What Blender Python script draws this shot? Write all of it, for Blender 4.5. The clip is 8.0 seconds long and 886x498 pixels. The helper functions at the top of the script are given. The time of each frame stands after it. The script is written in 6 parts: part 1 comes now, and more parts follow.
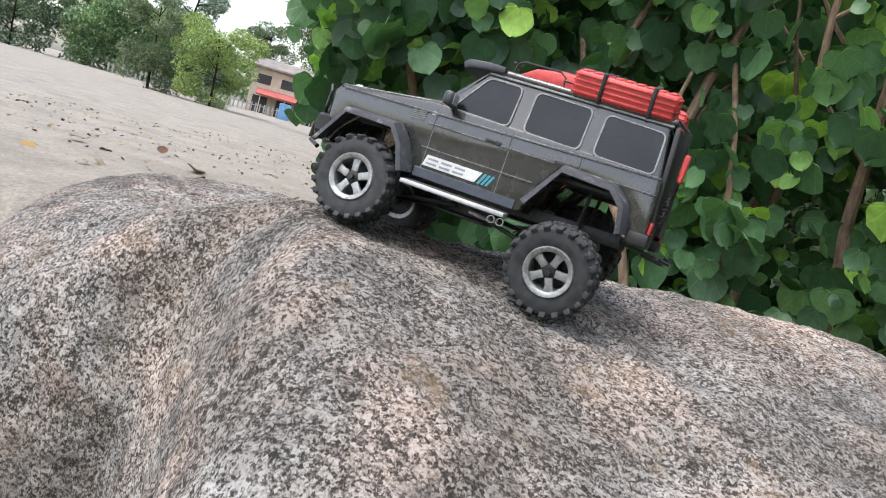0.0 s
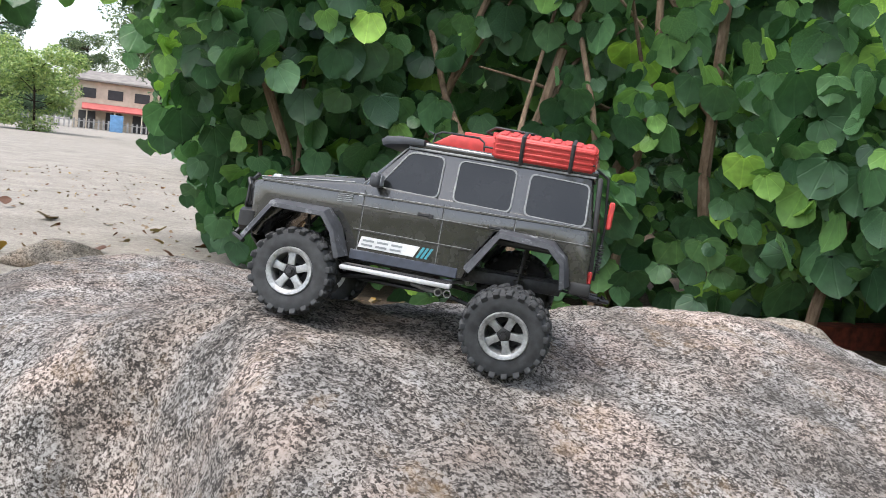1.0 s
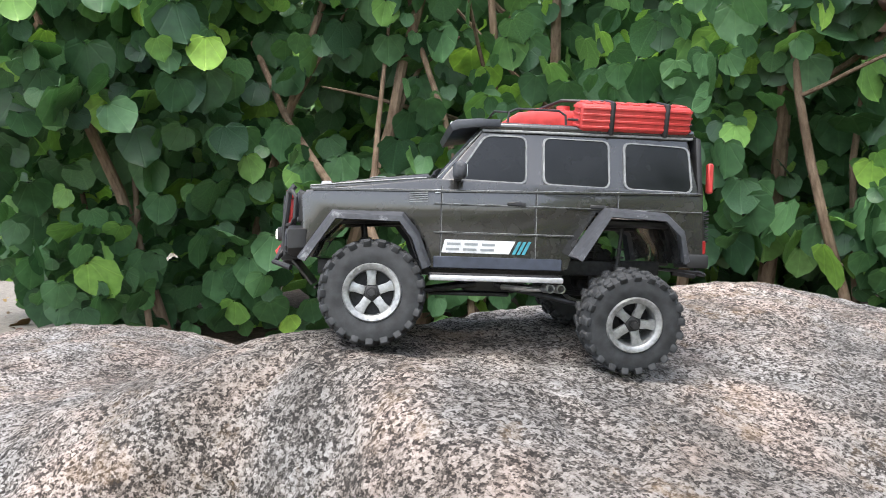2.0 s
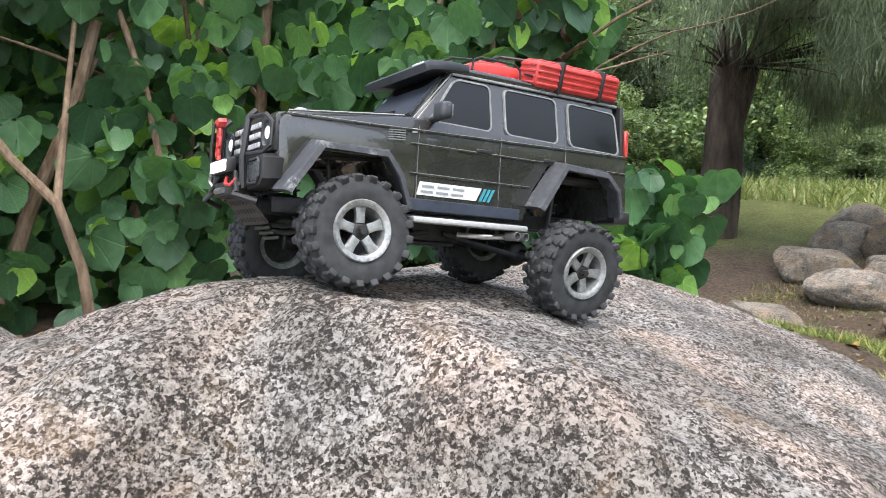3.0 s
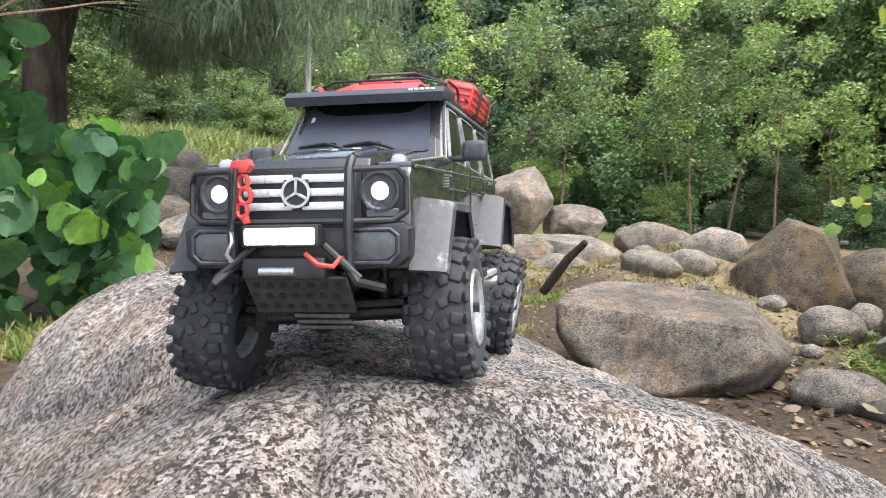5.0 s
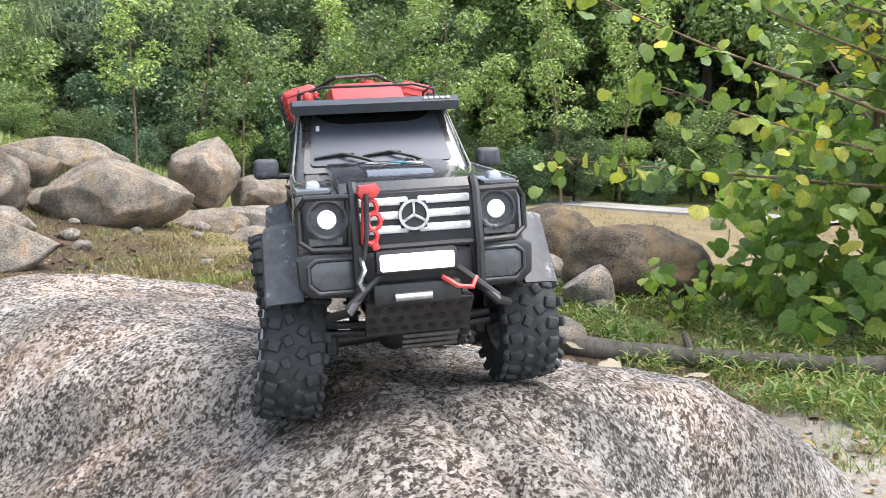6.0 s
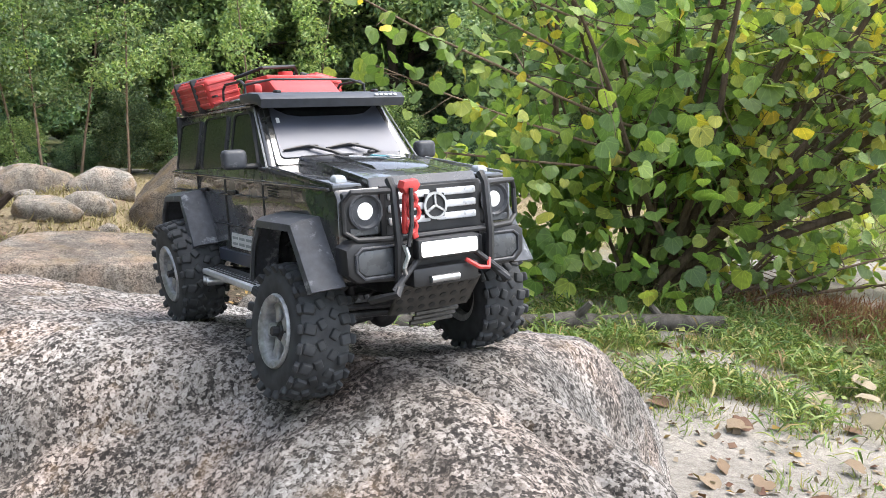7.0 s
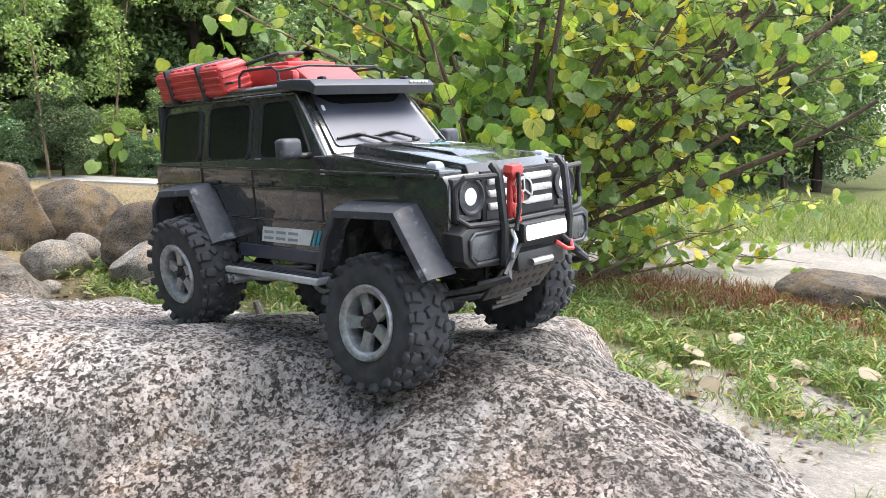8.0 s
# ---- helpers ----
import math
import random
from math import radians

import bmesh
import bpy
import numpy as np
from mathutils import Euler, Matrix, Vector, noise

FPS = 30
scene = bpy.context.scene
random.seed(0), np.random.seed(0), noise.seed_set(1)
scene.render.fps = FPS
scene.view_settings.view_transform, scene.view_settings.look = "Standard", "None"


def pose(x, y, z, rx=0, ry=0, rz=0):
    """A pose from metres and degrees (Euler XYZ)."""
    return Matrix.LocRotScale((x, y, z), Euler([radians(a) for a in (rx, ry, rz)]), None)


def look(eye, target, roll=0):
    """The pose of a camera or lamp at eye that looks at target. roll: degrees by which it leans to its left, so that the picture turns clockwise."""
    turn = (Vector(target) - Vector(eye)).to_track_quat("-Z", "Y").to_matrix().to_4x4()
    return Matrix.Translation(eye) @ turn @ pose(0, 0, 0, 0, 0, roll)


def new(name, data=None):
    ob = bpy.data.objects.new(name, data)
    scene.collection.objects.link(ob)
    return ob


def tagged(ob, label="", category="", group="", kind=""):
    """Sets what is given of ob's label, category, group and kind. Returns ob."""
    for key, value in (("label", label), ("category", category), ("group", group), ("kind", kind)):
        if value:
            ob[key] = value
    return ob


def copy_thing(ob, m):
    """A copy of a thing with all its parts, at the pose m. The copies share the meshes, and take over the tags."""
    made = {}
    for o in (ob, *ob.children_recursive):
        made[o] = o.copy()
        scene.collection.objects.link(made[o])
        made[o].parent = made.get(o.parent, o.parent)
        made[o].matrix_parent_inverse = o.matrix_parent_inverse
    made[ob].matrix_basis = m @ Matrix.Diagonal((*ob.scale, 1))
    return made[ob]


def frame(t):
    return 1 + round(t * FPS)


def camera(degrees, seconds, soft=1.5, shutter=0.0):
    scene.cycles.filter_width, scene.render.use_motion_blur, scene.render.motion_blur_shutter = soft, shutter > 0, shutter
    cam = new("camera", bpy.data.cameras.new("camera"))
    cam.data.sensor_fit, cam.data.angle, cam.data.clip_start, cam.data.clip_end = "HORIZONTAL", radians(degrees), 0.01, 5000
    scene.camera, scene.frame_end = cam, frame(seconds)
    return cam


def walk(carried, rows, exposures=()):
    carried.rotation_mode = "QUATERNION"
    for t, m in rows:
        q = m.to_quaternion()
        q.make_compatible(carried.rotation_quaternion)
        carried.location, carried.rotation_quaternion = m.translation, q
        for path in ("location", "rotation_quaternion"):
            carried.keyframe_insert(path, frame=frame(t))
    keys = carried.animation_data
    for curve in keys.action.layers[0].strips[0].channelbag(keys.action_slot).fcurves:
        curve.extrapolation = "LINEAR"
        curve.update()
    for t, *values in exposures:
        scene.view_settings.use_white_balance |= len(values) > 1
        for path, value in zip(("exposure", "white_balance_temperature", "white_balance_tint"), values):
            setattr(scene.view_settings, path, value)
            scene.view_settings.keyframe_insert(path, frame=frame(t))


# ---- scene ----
cam = camera(56.6, 8.0, soft=0.7, shutter=0.1)
walk(cam, (
    (0.0, pose(0.397, -1.231, 0.091, 83.58, -15.34, 20.68)),
    (0.5, pose(0.350, -1.243, 0.205, 84.40, -11.05, 17.10)),
    (1.0, pose(0.265, -1.273, 0.213, 83.83, -6.48, 10.21)),
    (1.2, pose(0.250, -1.255, 0.201, 83.95, -3.18, 8.84)),
    (2.3, pose(-0.326, -1.098, 0.102, 87.31, 0.17, -13.49)),
    (2.5, pose(-0.412, -1.086, 0.077, 86.39, -1.02, -19.85)),
    (3.0, pose(-0.552, -0.964, 0.052, 87.40, -2.38, -31.29)),
    (3.5, pose(-0.613, -0.862, 0.062, 88.40, -2.80, -42.02)),
    (3.7, pose(-0.688, -0.788, 0.072, 87.48, -1.63, -45.73)),
    (4.0, pose(-0.813, -0.652, 0.066, 85.95, 1.87, -50.97)),
    (4.2, pose(-0.838, -0.570, 0.054, 84.81, 2.64, -54.46)),
    (5.3, pose(-0.914, -0.122, 0.185, 85.13, -2.41, -87.80)),
    (5.5, pose(-0.923, -0.050, 0.194, 84.61, -1.82, -91.85)),
    (6.0, pose(-0.908, 0.128, 0.184, 82.93, -0.24, -102.17)),
    (6.5, pose(-0.887, 0.271, 0.187, 81.21, -1.33, -113.81)),
    (7.0, pose(-0.878, 0.430, 0.202, 81.48, -1.66, -123.95)),
    (7.5, pose(-0.804, 0.545, 0.177, 81.50, -0.92, -129.81)),
    (8.0, pose(-0.712, 0.634, 0.187, 81.46, -1.29, -137.42)),
), ((0.0, 1.64), (1.0, 1.72), (2.3, 1.95), (4.2, 2.0), (5.3, 2.11), (7.0, 2.15), (8.0, 2.27)))

# ---- light: bright haze, wide soft sun ----
world = bpy.data.worlds.new("world")
scene.world = world
world.use_nodes = True
wn = world.node_tree.nodes
sky = wn.new("ShaderNodeTexSky")
sky.sky_type, sky.sun_disc = "NISHITA", False
sky.sun_elevation, sky.sun_rotation = radians(66), radians(212)
sky.air_density, sky.dust_density, sky.ozone_density = 1.0, 2.5, 0.6
soft_sky = wn.new("ShaderNodeHueSaturation")
soft_sky.inputs["Saturation"].default_value = 0.62
world.node_tree.links.new(sky.outputs[0], soft_sky.inputs["Color"])
world.node_tree.links.new(soft_sky.outputs[0], wn["Background"].inputs[0])
wn["Background"].inputs[1].default_value = 0.15
sun = new("sun", bpy.data.lights.new("sun", "SUN"))
sun.data.energy, sun.data.angle, sun.data.color = 0.9, radians(35), (1.0, 0.95, 0.88)
sun.matrix_world = look((-1.0, -1.6, 4.3), (0, 0, 0))


# ---- materials ----
def material(name, rough=0.6, metal=0.0, spec=0.5):
    m = bpy.data.materials.new(name)
    m.use_nodes = True
    b = m.node_tree.nodes["Principled BSDF"]
    b.inputs["Roughness"].default_value = rough
    b.inputs["Metallic"].default_value = metal
    b.inputs["Specular IOR Level"].default_value = spec
    return m, m.node_tree.nodes, m.node_tree.links, b


def ramp(nodes, stops, mode="LINEAR"):
    r = nodes.new("ShaderNodeValToRGB")
    r.color_ramp.interpolation = mode
    e = r.color_ramp.elements
    while len(e) < len(stops):
        e.new(0.5)
    for k, (at, c) in enumerate(stops):
        e[k].position, e[k].color = at, (*c, 1)
    return r


def tex(nodes, links, kind, scale, space="Object", stretch=None, **values):
    t = nodes.new(kind)
    t.inputs["Scale"].default_value = scale
    for k, v in values.items():
        t.inputs[k].default_value = v
    co = nodes.new("ShaderNodeTexCoord")
    out = co.outputs[space]
    if stretch:
        mp = nodes.new("ShaderNodeMapping")
        mp.inputs["Scale"].default_value = stretch
        links.new(out, mp.inputs[0])
        out = mp.outputs[0]
    links.new(out, t.inputs["Vector"])
    return t


def mix(nodes, links, fac, a, b, mode="MIX"):
    m = nodes.new("ShaderNodeMix")
    m.data_type, m.blend_type = "RGBA", mode
    for sock, v in ((m.inputs[0], fac), (m.inputs[6], a), (m.inputs[7], b)):
        if hasattr(v, "links"):
            links.new(v, sock)
        elif isinstance(v, tuple):
            sock.default_value = (*v, 1)
        else:
            sock.default_value = v
    return m.outputs[2]


def bump(nodes, links, b, height, strength, distance):
    n = nodes.new("ShaderNodeBump")
    n.inputs["Strength"].default_value, n.inputs["Distance"].default_value = strength, distance
    links.new(height, n.inputs["Height"])
    links.new(n.outputs[0], b.inputs["Normal"])
    return n


def plain(name, colour, rough=0.5, metal=0.0, spot=60.0, amount=0.25, relief=0.0, spec=0.5, coat=0.0, scuff=0.0):
    """A painted, moulded or metal surface with faint soiling at two scales."""
    m, n, l, b = material(name, rough, metal, spec)
    dark = tuple(c * (1 - amount) for c in colour)
    lite = tuple(min(1, c * (1 + amount) + 0.01 * amount) for c in colour)
    a = tex(n, l, "ShaderNodeTexNoise", spot, Detail=6.0)
    c = tex(n, l, "ShaderNodeTexNoise", spot / 9, Detail=2.0)
    ra = ramp(n, ((0.3, dark), (0.7, lite)))
    l.new(a.outputs[0], ra.inputs[0])
    rc = ramp(n, ((0.35, (0.82, 0.82, 0.82)), (0.65, (1, 1, 1))))
    l.new(c.outputs[0], rc.inputs[0])
    col = mix(n, l, 1.0, ra.outputs[0], rc.outputs[0], "MULTIPLY")
    if scuff:
        # ragged rubbed patches, paler than the rest
        e = tex(n, l, "ShaderNodeTexNoise", 34.0, Detail=9.0, Roughness=0.72)
        re = ramp(n, ((0.565, (0, 0, 0)), (0.66, (scuff, scuff, scuff))))
        l.new(e.outputs[0], re.inputs[0])
        col = mix(n, l, re.outputs[0], col, (0.30, 0.31, 0.32))
    l.new(col, b.inputs["Base Color"])
    rr = n.new("ShaderNodeMapRange")
    rr.inputs["To Min"].default_value, rr.inputs["To Max"].default_value = max(0.02, rough - 0.1), min(1, rough + 0.14)
    l.new(a.outputs[0], rr.inputs[0])
    l.new(rr.outputs[0], b.inputs["Roughness"])
    b.inputs["Coat Weight"].default_value = coat
    if relief:
        bump(n, l, b, a.outputs[0], 0.6, relief)
    return m


def granite(name, tone=1.0, tint=(1, 1, 1), grain=165.0, moss=0.0, contrast=1.0, brow=False, patchy=0.85):
    """Coarse granite: pale feldspar, grey quartz and dark mica grains, weather stains and lichen."""
    m, n, l, b = material(name, 0.85, 0.0, 0.3)

    def calc(op, a, c):
        q = n.new("ShaderNodeMath")
        q.operation = op
        for s, v in ((q.inputs[0], a), (q.inputs[1], c)):
            if hasattr(v, "links"):
                l.new(v, s)
            else:
                s.default_value = v
        return q.outputs[0]

    def swing(value, amount):
        return calc("MULTIPLY", calc("SUBTRACT", value, 0.5), amount)

    # angular crystals of two sizes, nudged off their straight edges
    co = n.new("ShaderNodeTexCoord")

    def crystals(scale, nudge):
        wob = tex(n, l, "ShaderNodeTexNoise", scale * 0.9, Detail=2.0, Roughness=0.6)
        big = n.new("ShaderNodeVectorMath")
        big.operation = "MULTIPLY_ADD"
        big.inputs[1].default_value = (nudge / scale,) * 3
        l.new(wob.outputs["Color"], big.inputs[0])
        l.new(co.outputs["Object"], big.inputs[2])
        v = tex(n, l, "ShaderNodeTexVoronoi", scale, Randomness=1.0)
        l.new(big.outputs[0], v.inputs["Vector"])
        sep = n.new("ShaderNodeSeparateColor")
        l.new(v.outputs["Color"], sep.inputs[0])
        return sep.outputs[0]

    large, small = crystals(grain, 0.9), crystals(grain * 2.1, 0.8)
    clump = tex(n, l, "ShaderNodeTexNoise", grain * 0.30, Detail=3.0, Roughness=0.6)
    patch = tex(n, l, "ShaderNodeTexNoise", grain * 0.075, Detail=5.0, Roughness=0.65)
    mottled = calc("ADD", calc("ADD", swing(large, 0.66 * contrast), swing(small, 0.50 * contrast)), calc("ADD", swing(clump.outputs[0], 0.5 * contrast), swing(patch.outputs[0], patchy)))
    grainy = calc("ADD", mottled, 0.5)
    t = tone
    grains = ramp(n, ((0.10, (0.040 * t, 0.036 * t, 0.033 * t)), (0.30, (0.115 * t, 0.104 * t, 0.096 * t)), (0.46, (0.28 * t, 0.258 * t, 0.24 * t)),
                      (0.62, (0.47 * t, 0.444 * t, 0.422 * t)), (0.95, (0.72 * t, 0.70 * t, 0.68 * t))))
    l.new(grainy, grains.inputs[0])
    col = grains.outputs[0]
    broad = tex(n, l, "ShaderNodeTexNoise", grain * 0.016, Detail=4.0, Roughness=0.6)
    rp = ramp(n, ((0.36, (0.66, 0.64, 0.62)), (0.5, (1.0, 1.0, 1.0)), (0.64, (1.28, 1.28, 1.28))))
    l.new(broad.outputs[0], rp.inputs[0])
    col = mix(n, l, 1.0, col, rp.outputs[0], "MULTIPLY")
    hue = tex(n, l, "ShaderNodeTexNoise", grain * 0.03, Detail=4.0)
    rh = ramp(n, ((0.36, (0.94, 1.0, 1.05)), (0.5, (1.0, 1.0, 1.0)), (0.62, (1.08, 0.99, 0.95))))
    l.new(hue.outputs[0], rh.inputs[0])
    col = mix(n, l, 1.0, col, rh.outputs[0], "MULTIPLY")
    if tint != (1, 1, 1):
        col = mix(n, l, 1.0, col, tint, "MULTIPLY")
    # rusty lichen, then dark run-off stains
    stain = tex(n, l, "ShaderNodeTexNoise", grain * 0.035, Detail=8.0, Roughness=0.75)
    rs = ramp(n, ((0.55, (0, 0, 0)), (0.68, (0.55, 0.55, 0.55))))
    l.new(stain.outputs[0], rs.inputs[0])
    col = mix(n, l, rs.outputs[0], col, (0.30 * t + 0.03, 0.19 * t + 0.02, 0.09 * t + 0.01))
    dark = tex(n, l, "ShaderNodeTexNoise", grain * 0.022, Detail=8.0, stretch=(1, 1, 0.35), Roughness=0.78)
    rd = ramp(n, ((0.51, (0, 0, 0)), (0.64, (0.62, 0.62, 0.62))))
    l.new(dark.outputs[0], rd.inputs[0])
    col = mix(n, l, rd.outputs[0], col, (0.045, 0.040, 0.034))
    if moss:
        mo = tex(n, l, "ShaderNodeTexNoise", 5.0, Detail=6.0)
        rm = ramp(n, ((0.5, (0, 0, 0)), (0.66, (moss,) * 3)))
        l.new(mo.outputs[0], rm.inputs[0])
        col = mix(n, l, rm.outputs[0], col, (0.15, 0.105, 0.045))
    if brow:
        # ragged-edged brown patch on the seaward brow: weathering and the car's shade painted in
        where = n.new("ShaderNodeVectorMath")
        where.operation = "DISTANCE"
        where.inputs[1].default_value = (-0.20, -0.02, -0.08)
        l.new(co.outputs["Object"], where.inputs[0])
        frayed = tex(n, l, "ShaderNodeTexNoise", 9.0, Detail=8.0, Roughness=0.7)
        rw = ramp(n, ((0.10, (0.42, 0.42, 0.42)), (0.36, (0, 0, 0))))
        l.new(calc("ADD", where.outputs["Value"], swing(frayed.outputs[0], 0.7)), rw.inputs[0])
        col = mix(n, l, rw.outputs[0], col, mix(n, l, 1.0, col, (0.42, 0.37, 0.32), "MULTIPLY"))
        # a paler, dusty stretch beside it
        aside = n.new("ShaderNodeVectorMath")
        aside.operation = "DISTANCE"
        aside.inputs[1].default_value = (0.18, 0.42, -0.10)
        l.new(co.outputs["Object"], aside.inputs[0])
        rq = ramp(n, ((0.16, (0.8, 0.8, 0.8)), (0.52, (0, 0, 0))))
        l.new(calc("ADD", aside.outputs["Value"], swing(frayed.outputs[0], 0.5)), rq.inputs[0])
        col = mix(n, l, rq.outputs[0], col, mix(n, l, 1.0, col, (1.42, 1.40, 1.38), "MULTIPLY"))
    l.new(col, b.inputs["Base Color"])
    bump(n, l, b, grainy, 0.9, 0.6 / grain)
    return m


def leafy(name, stops, through_light=0.3, rough=0.42, veins=0.0, vary=0.0):
    """Leaf surface; the tone goes leaf by leaf."""
    m, n, l, b = material(name, rough, 0.0, 0.4)
    ob, geo = n.new("ShaderNodeObjectInfo"), n.new("ShaderNodeNewGeometry")
    s = n.new("ShaderNodeMath")
    l.new(ob.outputs["Random"], s.inputs[0])
    l.new(geo.outputs["Random Per Island"], s.inputs[1])
    f = n.new("ShaderNodeMath")
    f.operation = "FRACT"
    l.new(s.outputs[0], f.inputs[0])
    r = ramp(n, stops)
    l.new(f.outputs[0], r.inputs[0])
    blot = tex(n, l, "ShaderNodeTexNoise", 26.0, Detail=4.0)
    rb = ramp(n, ((0.3, (0.78, 0.78, 0.77)), (0.7, (1.12, 1.12, 1.1))))
    l.new(blot.outputs[0], rb.inputs[0])
    col = mix(n, l, 1.0, r.outputs[0], rb.outputs[0], "MULTIPLY")
    height = blot.outputs[0]
    if vary:
        rv = ramp(n, ((0.0, (1 - vary, 1 - vary, 1 - 0.8 * vary)), (0.5, (1.0, 1.0, 1.0)), (1.0, (1 + vary, 1 + 0.9 * vary, 1 + 0.3 * vary))))
        l.new(ob.outputs["Random"], rv.inputs[0])
        col = mix(n, l, 1.0, col, rv.outputs[0], "MULTIPLY")
    if veins:
        # palmate veins spread from the stalk
        def calc(op, a, c=0.0):
            q = n.new("ShaderNodeMath")
            q.operation = op
            for sock, v in ((q.inputs[0], a), (q.inputs[1], c)):
                if hasattr(v, "links"):
                    l.new(v, sock)
                else:
                    sock.default_value = v
            return q.outputs[0]

        uv, xy = n.new("ShaderNodeUVMap"), n.new("ShaderNodeSeparateXYZ")
        l.new(uv.outputs[0], xy.inputs[0])
        u, v = xy.outputs[0], xy.outputs[1]
        step = 0.62
        off = calc("ABSOLUTE", calc("SUBTRACT", calc("FRACT", calc("ADD", calc("DIVIDE", calc("ARCTAN2", u, v), step), 8.5)), 0.5))
        reach = calc("SQRT", calc("ADD", calc("MULTIPLY", u, u), calc("MULTIPLY", v, v)))
        line = n.new("ShaderNodeMapRange")
        line.inputs["From Min"].default_value, line.inputs["From Max"].default_value = 0.008, 0.026
        line.inputs["To Min"].default_value, line.inputs["To Max"].default_value = 1.0, 0.0
        l.new(calc("MULTIPLY", calc("MULTIPLY", off, step), reach), line.inputs[0])
        fade = calc("MULTIPLY", line.outputs[0], veins)
        col = mix(n, l, fade, col, mix(n, l, 1.0, col, (1.7, 1.55, 1.5), "MULTIPLY"))
        height = calc("SUBTRACT", height, calc("MULTIPLY", line.outputs[0], 0.8))
    l.new(col, b.inputs["Base Color"])
    bump(n, l, b, height, 0.35, 0.004)
    if through_light:
        tr = n.new("ShaderNodeBsdfTranslucent")
        l.new(mix(n, l, 1.0, col, (1.25, 1.4, 0.8), "MULTIPLY"), tr.inputs[0])
        ms = n.new("ShaderNodeMixShader")
        ms.inputs[0].default_value = through_light
        l.new(b.outputs[0], ms.inputs[1])
        l.new(tr.outputs[0], ms.inputs[2])
        l.new(ms.outputs[0], n["Material Output"].inputs[0])
    return m


def bark(name, a, c, scale=30.0):
    m, n, l, b = material(name, 0.9, 0.0, 0.2)
    t = tex(n, l, "ShaderNodeTexNoise", scale, stretch=(1, 1, 0.22), Detail=8.0, Roughness=0.7)
    p = tex(n, l, "ShaderNodeTexNoise", scale / 7, Detail=3.0)
    r = ramp(n, ((0.3, a), (0.7, c)))
    l.new(t.outputs[0], r.inputs[0])
    rp = ramp(n, ((0.3, (0.6, 0.6, 0.6)), (0.7, (1.1, 1.1, 1.1))))
    l.new(p.outputs[0], rp.inputs[0])
    l.new(mix(n, l, 1.0, r.outputs[0], rp.outputs[0], "MULTIPLY"), b.inputs["Base Color"])
    bump(n, l, b, t.outputs[0], 0.9, 0.3 / scale)
    return m


def glow(name, colour, strength):
    m, n, l, b = material(name, 0.3)
    b.inputs["Base Color"].default_value = (*colour, 1)
    b.inputs["Emission Color"].default_value = (*colour, 1)
    b.inputs["Emission Strength"].default_value = strength
    return m


GRANITE = granite("granite", 0.46, (1.03, 0.985, 0.94), 230.0, 0.0, 1.12, True)
BOULDER = granite("boulder_granite", 0.53, (1.06, 0.98, 0.85), 150.0, 0.35, 0.5, patchy=0.45)
BOULDER_PALE = granite("pale_boulder_granite", 0.62, (1.04, 0.99, 0.89), 150.0, 0.1, 0.5, patchy=0.45)
BOULDER_SLAB = granite("dull_slab_granite", 0.40, (1.10, 0.98, 0.84), 150.0, 0.25, 0.5, patchy=0.7)
BOULDER_DARK = granite("weathered_boulder", 0.25, (1.14, 0.97, 0.76), 150.0, 0.5, 0.6, patchy=0.6)
PAINT = plain("charcoal_paint", (0.028, 0.028, 0.027), 0.24, 0.0, 55, 0.12, coat=0.9)
FLARE = plain("grey_plastic", (0.052, 0.055, 0.062), 0.46, 0.0, 140, 0.3, 0.0003, spec=0.32, scuff=0.7)
TRIM = plain("black_plastic", (0.014, 0.014, 0.015), 0.5, 0.0, 120, 0.3)
# strips and rims in this pale grey paint the highlights along body edges
EDGE = plain("pale_edge_highlight", (0.205, 0.212, 0.212), 0.45, 0.0, 260, 0.35)
GLASS = plain("dark_window", (0.008, 0.009, 0.010), 0.16, 0.0, 18, 0.3, spec=0.38)
WIND = plain("windscreen_tint", (0.052, 0.058, 0.078), 0.38, 0.3, 18, 0.12)
RUBBER = plain("dusty_rubber", (0.027, 0.029, 0.031), 0.78, 0.0, 85, 0.5, 0.0008)
RIM = plain("silver_rim", (0.332, 0.341, 0.341), 0.42, 0.55, 170, 0.3, 0.0002)
STEEL = plain("bright_metal", (0.496, 0.504, 0.512), 0.3, 0.85, 150, 0.2)
CHROME = plain("chrome_plastic", (0.66, 0.67, 0.69), 0.28, 0.25, 200, 0.12)
SILVER = plain("silver_plastic", (0.465, 0.473, 0.480), 0.4, 0.3, 200, 0.15)
DARKMETAL = plain("dark_metal", (0.04, 0.04, 0.043), 0.45, 0.5, 160, 0.4)
RED = plain("red_plastic", (0.50, 0.045, 0.040), 0.45, 0.0, 90, 0.2)
WHITE = plain("white_print", (0.585, 0.593, 0.600), 0.5, 0.0, 160, 0.1)
TEAL = plain("teal_print", (0.040, 0.256, 0.320), 0.5, 0.0, 160, 0.15)
GREYPRINT = plain("grey_print", (0.22, 0.24, 0.25), 0.5, 0.0, 160, 0.15)
VISOR = plain("slate_plastic", (0.034, 0.038, 0.046), 0.4, 0.0, 120, 0.2)
SILL = plain("blue_grey_panel", (0.035, 0.042, 0.062), 0.35, 0.0, 90, 0.25)
SKID = plain("worn_skid_metal", (0.058, 0.055, 0.050), 0.45, 0.4, 150, 0.35)
LENS = plain("clear_lens", (0.32, 0.34, 0.36), 0.12, 0.0, 90, 0.2, spec=0.8)
SMOKE = plain("smoked_lens", (0.065, 0.070, 0.075), 0.25, 0.0, 90, 0.2)
TAIL = plain("red_lens", (0.35, 0.02, 0.02), 0.2, 0.0, 90, 0.2)
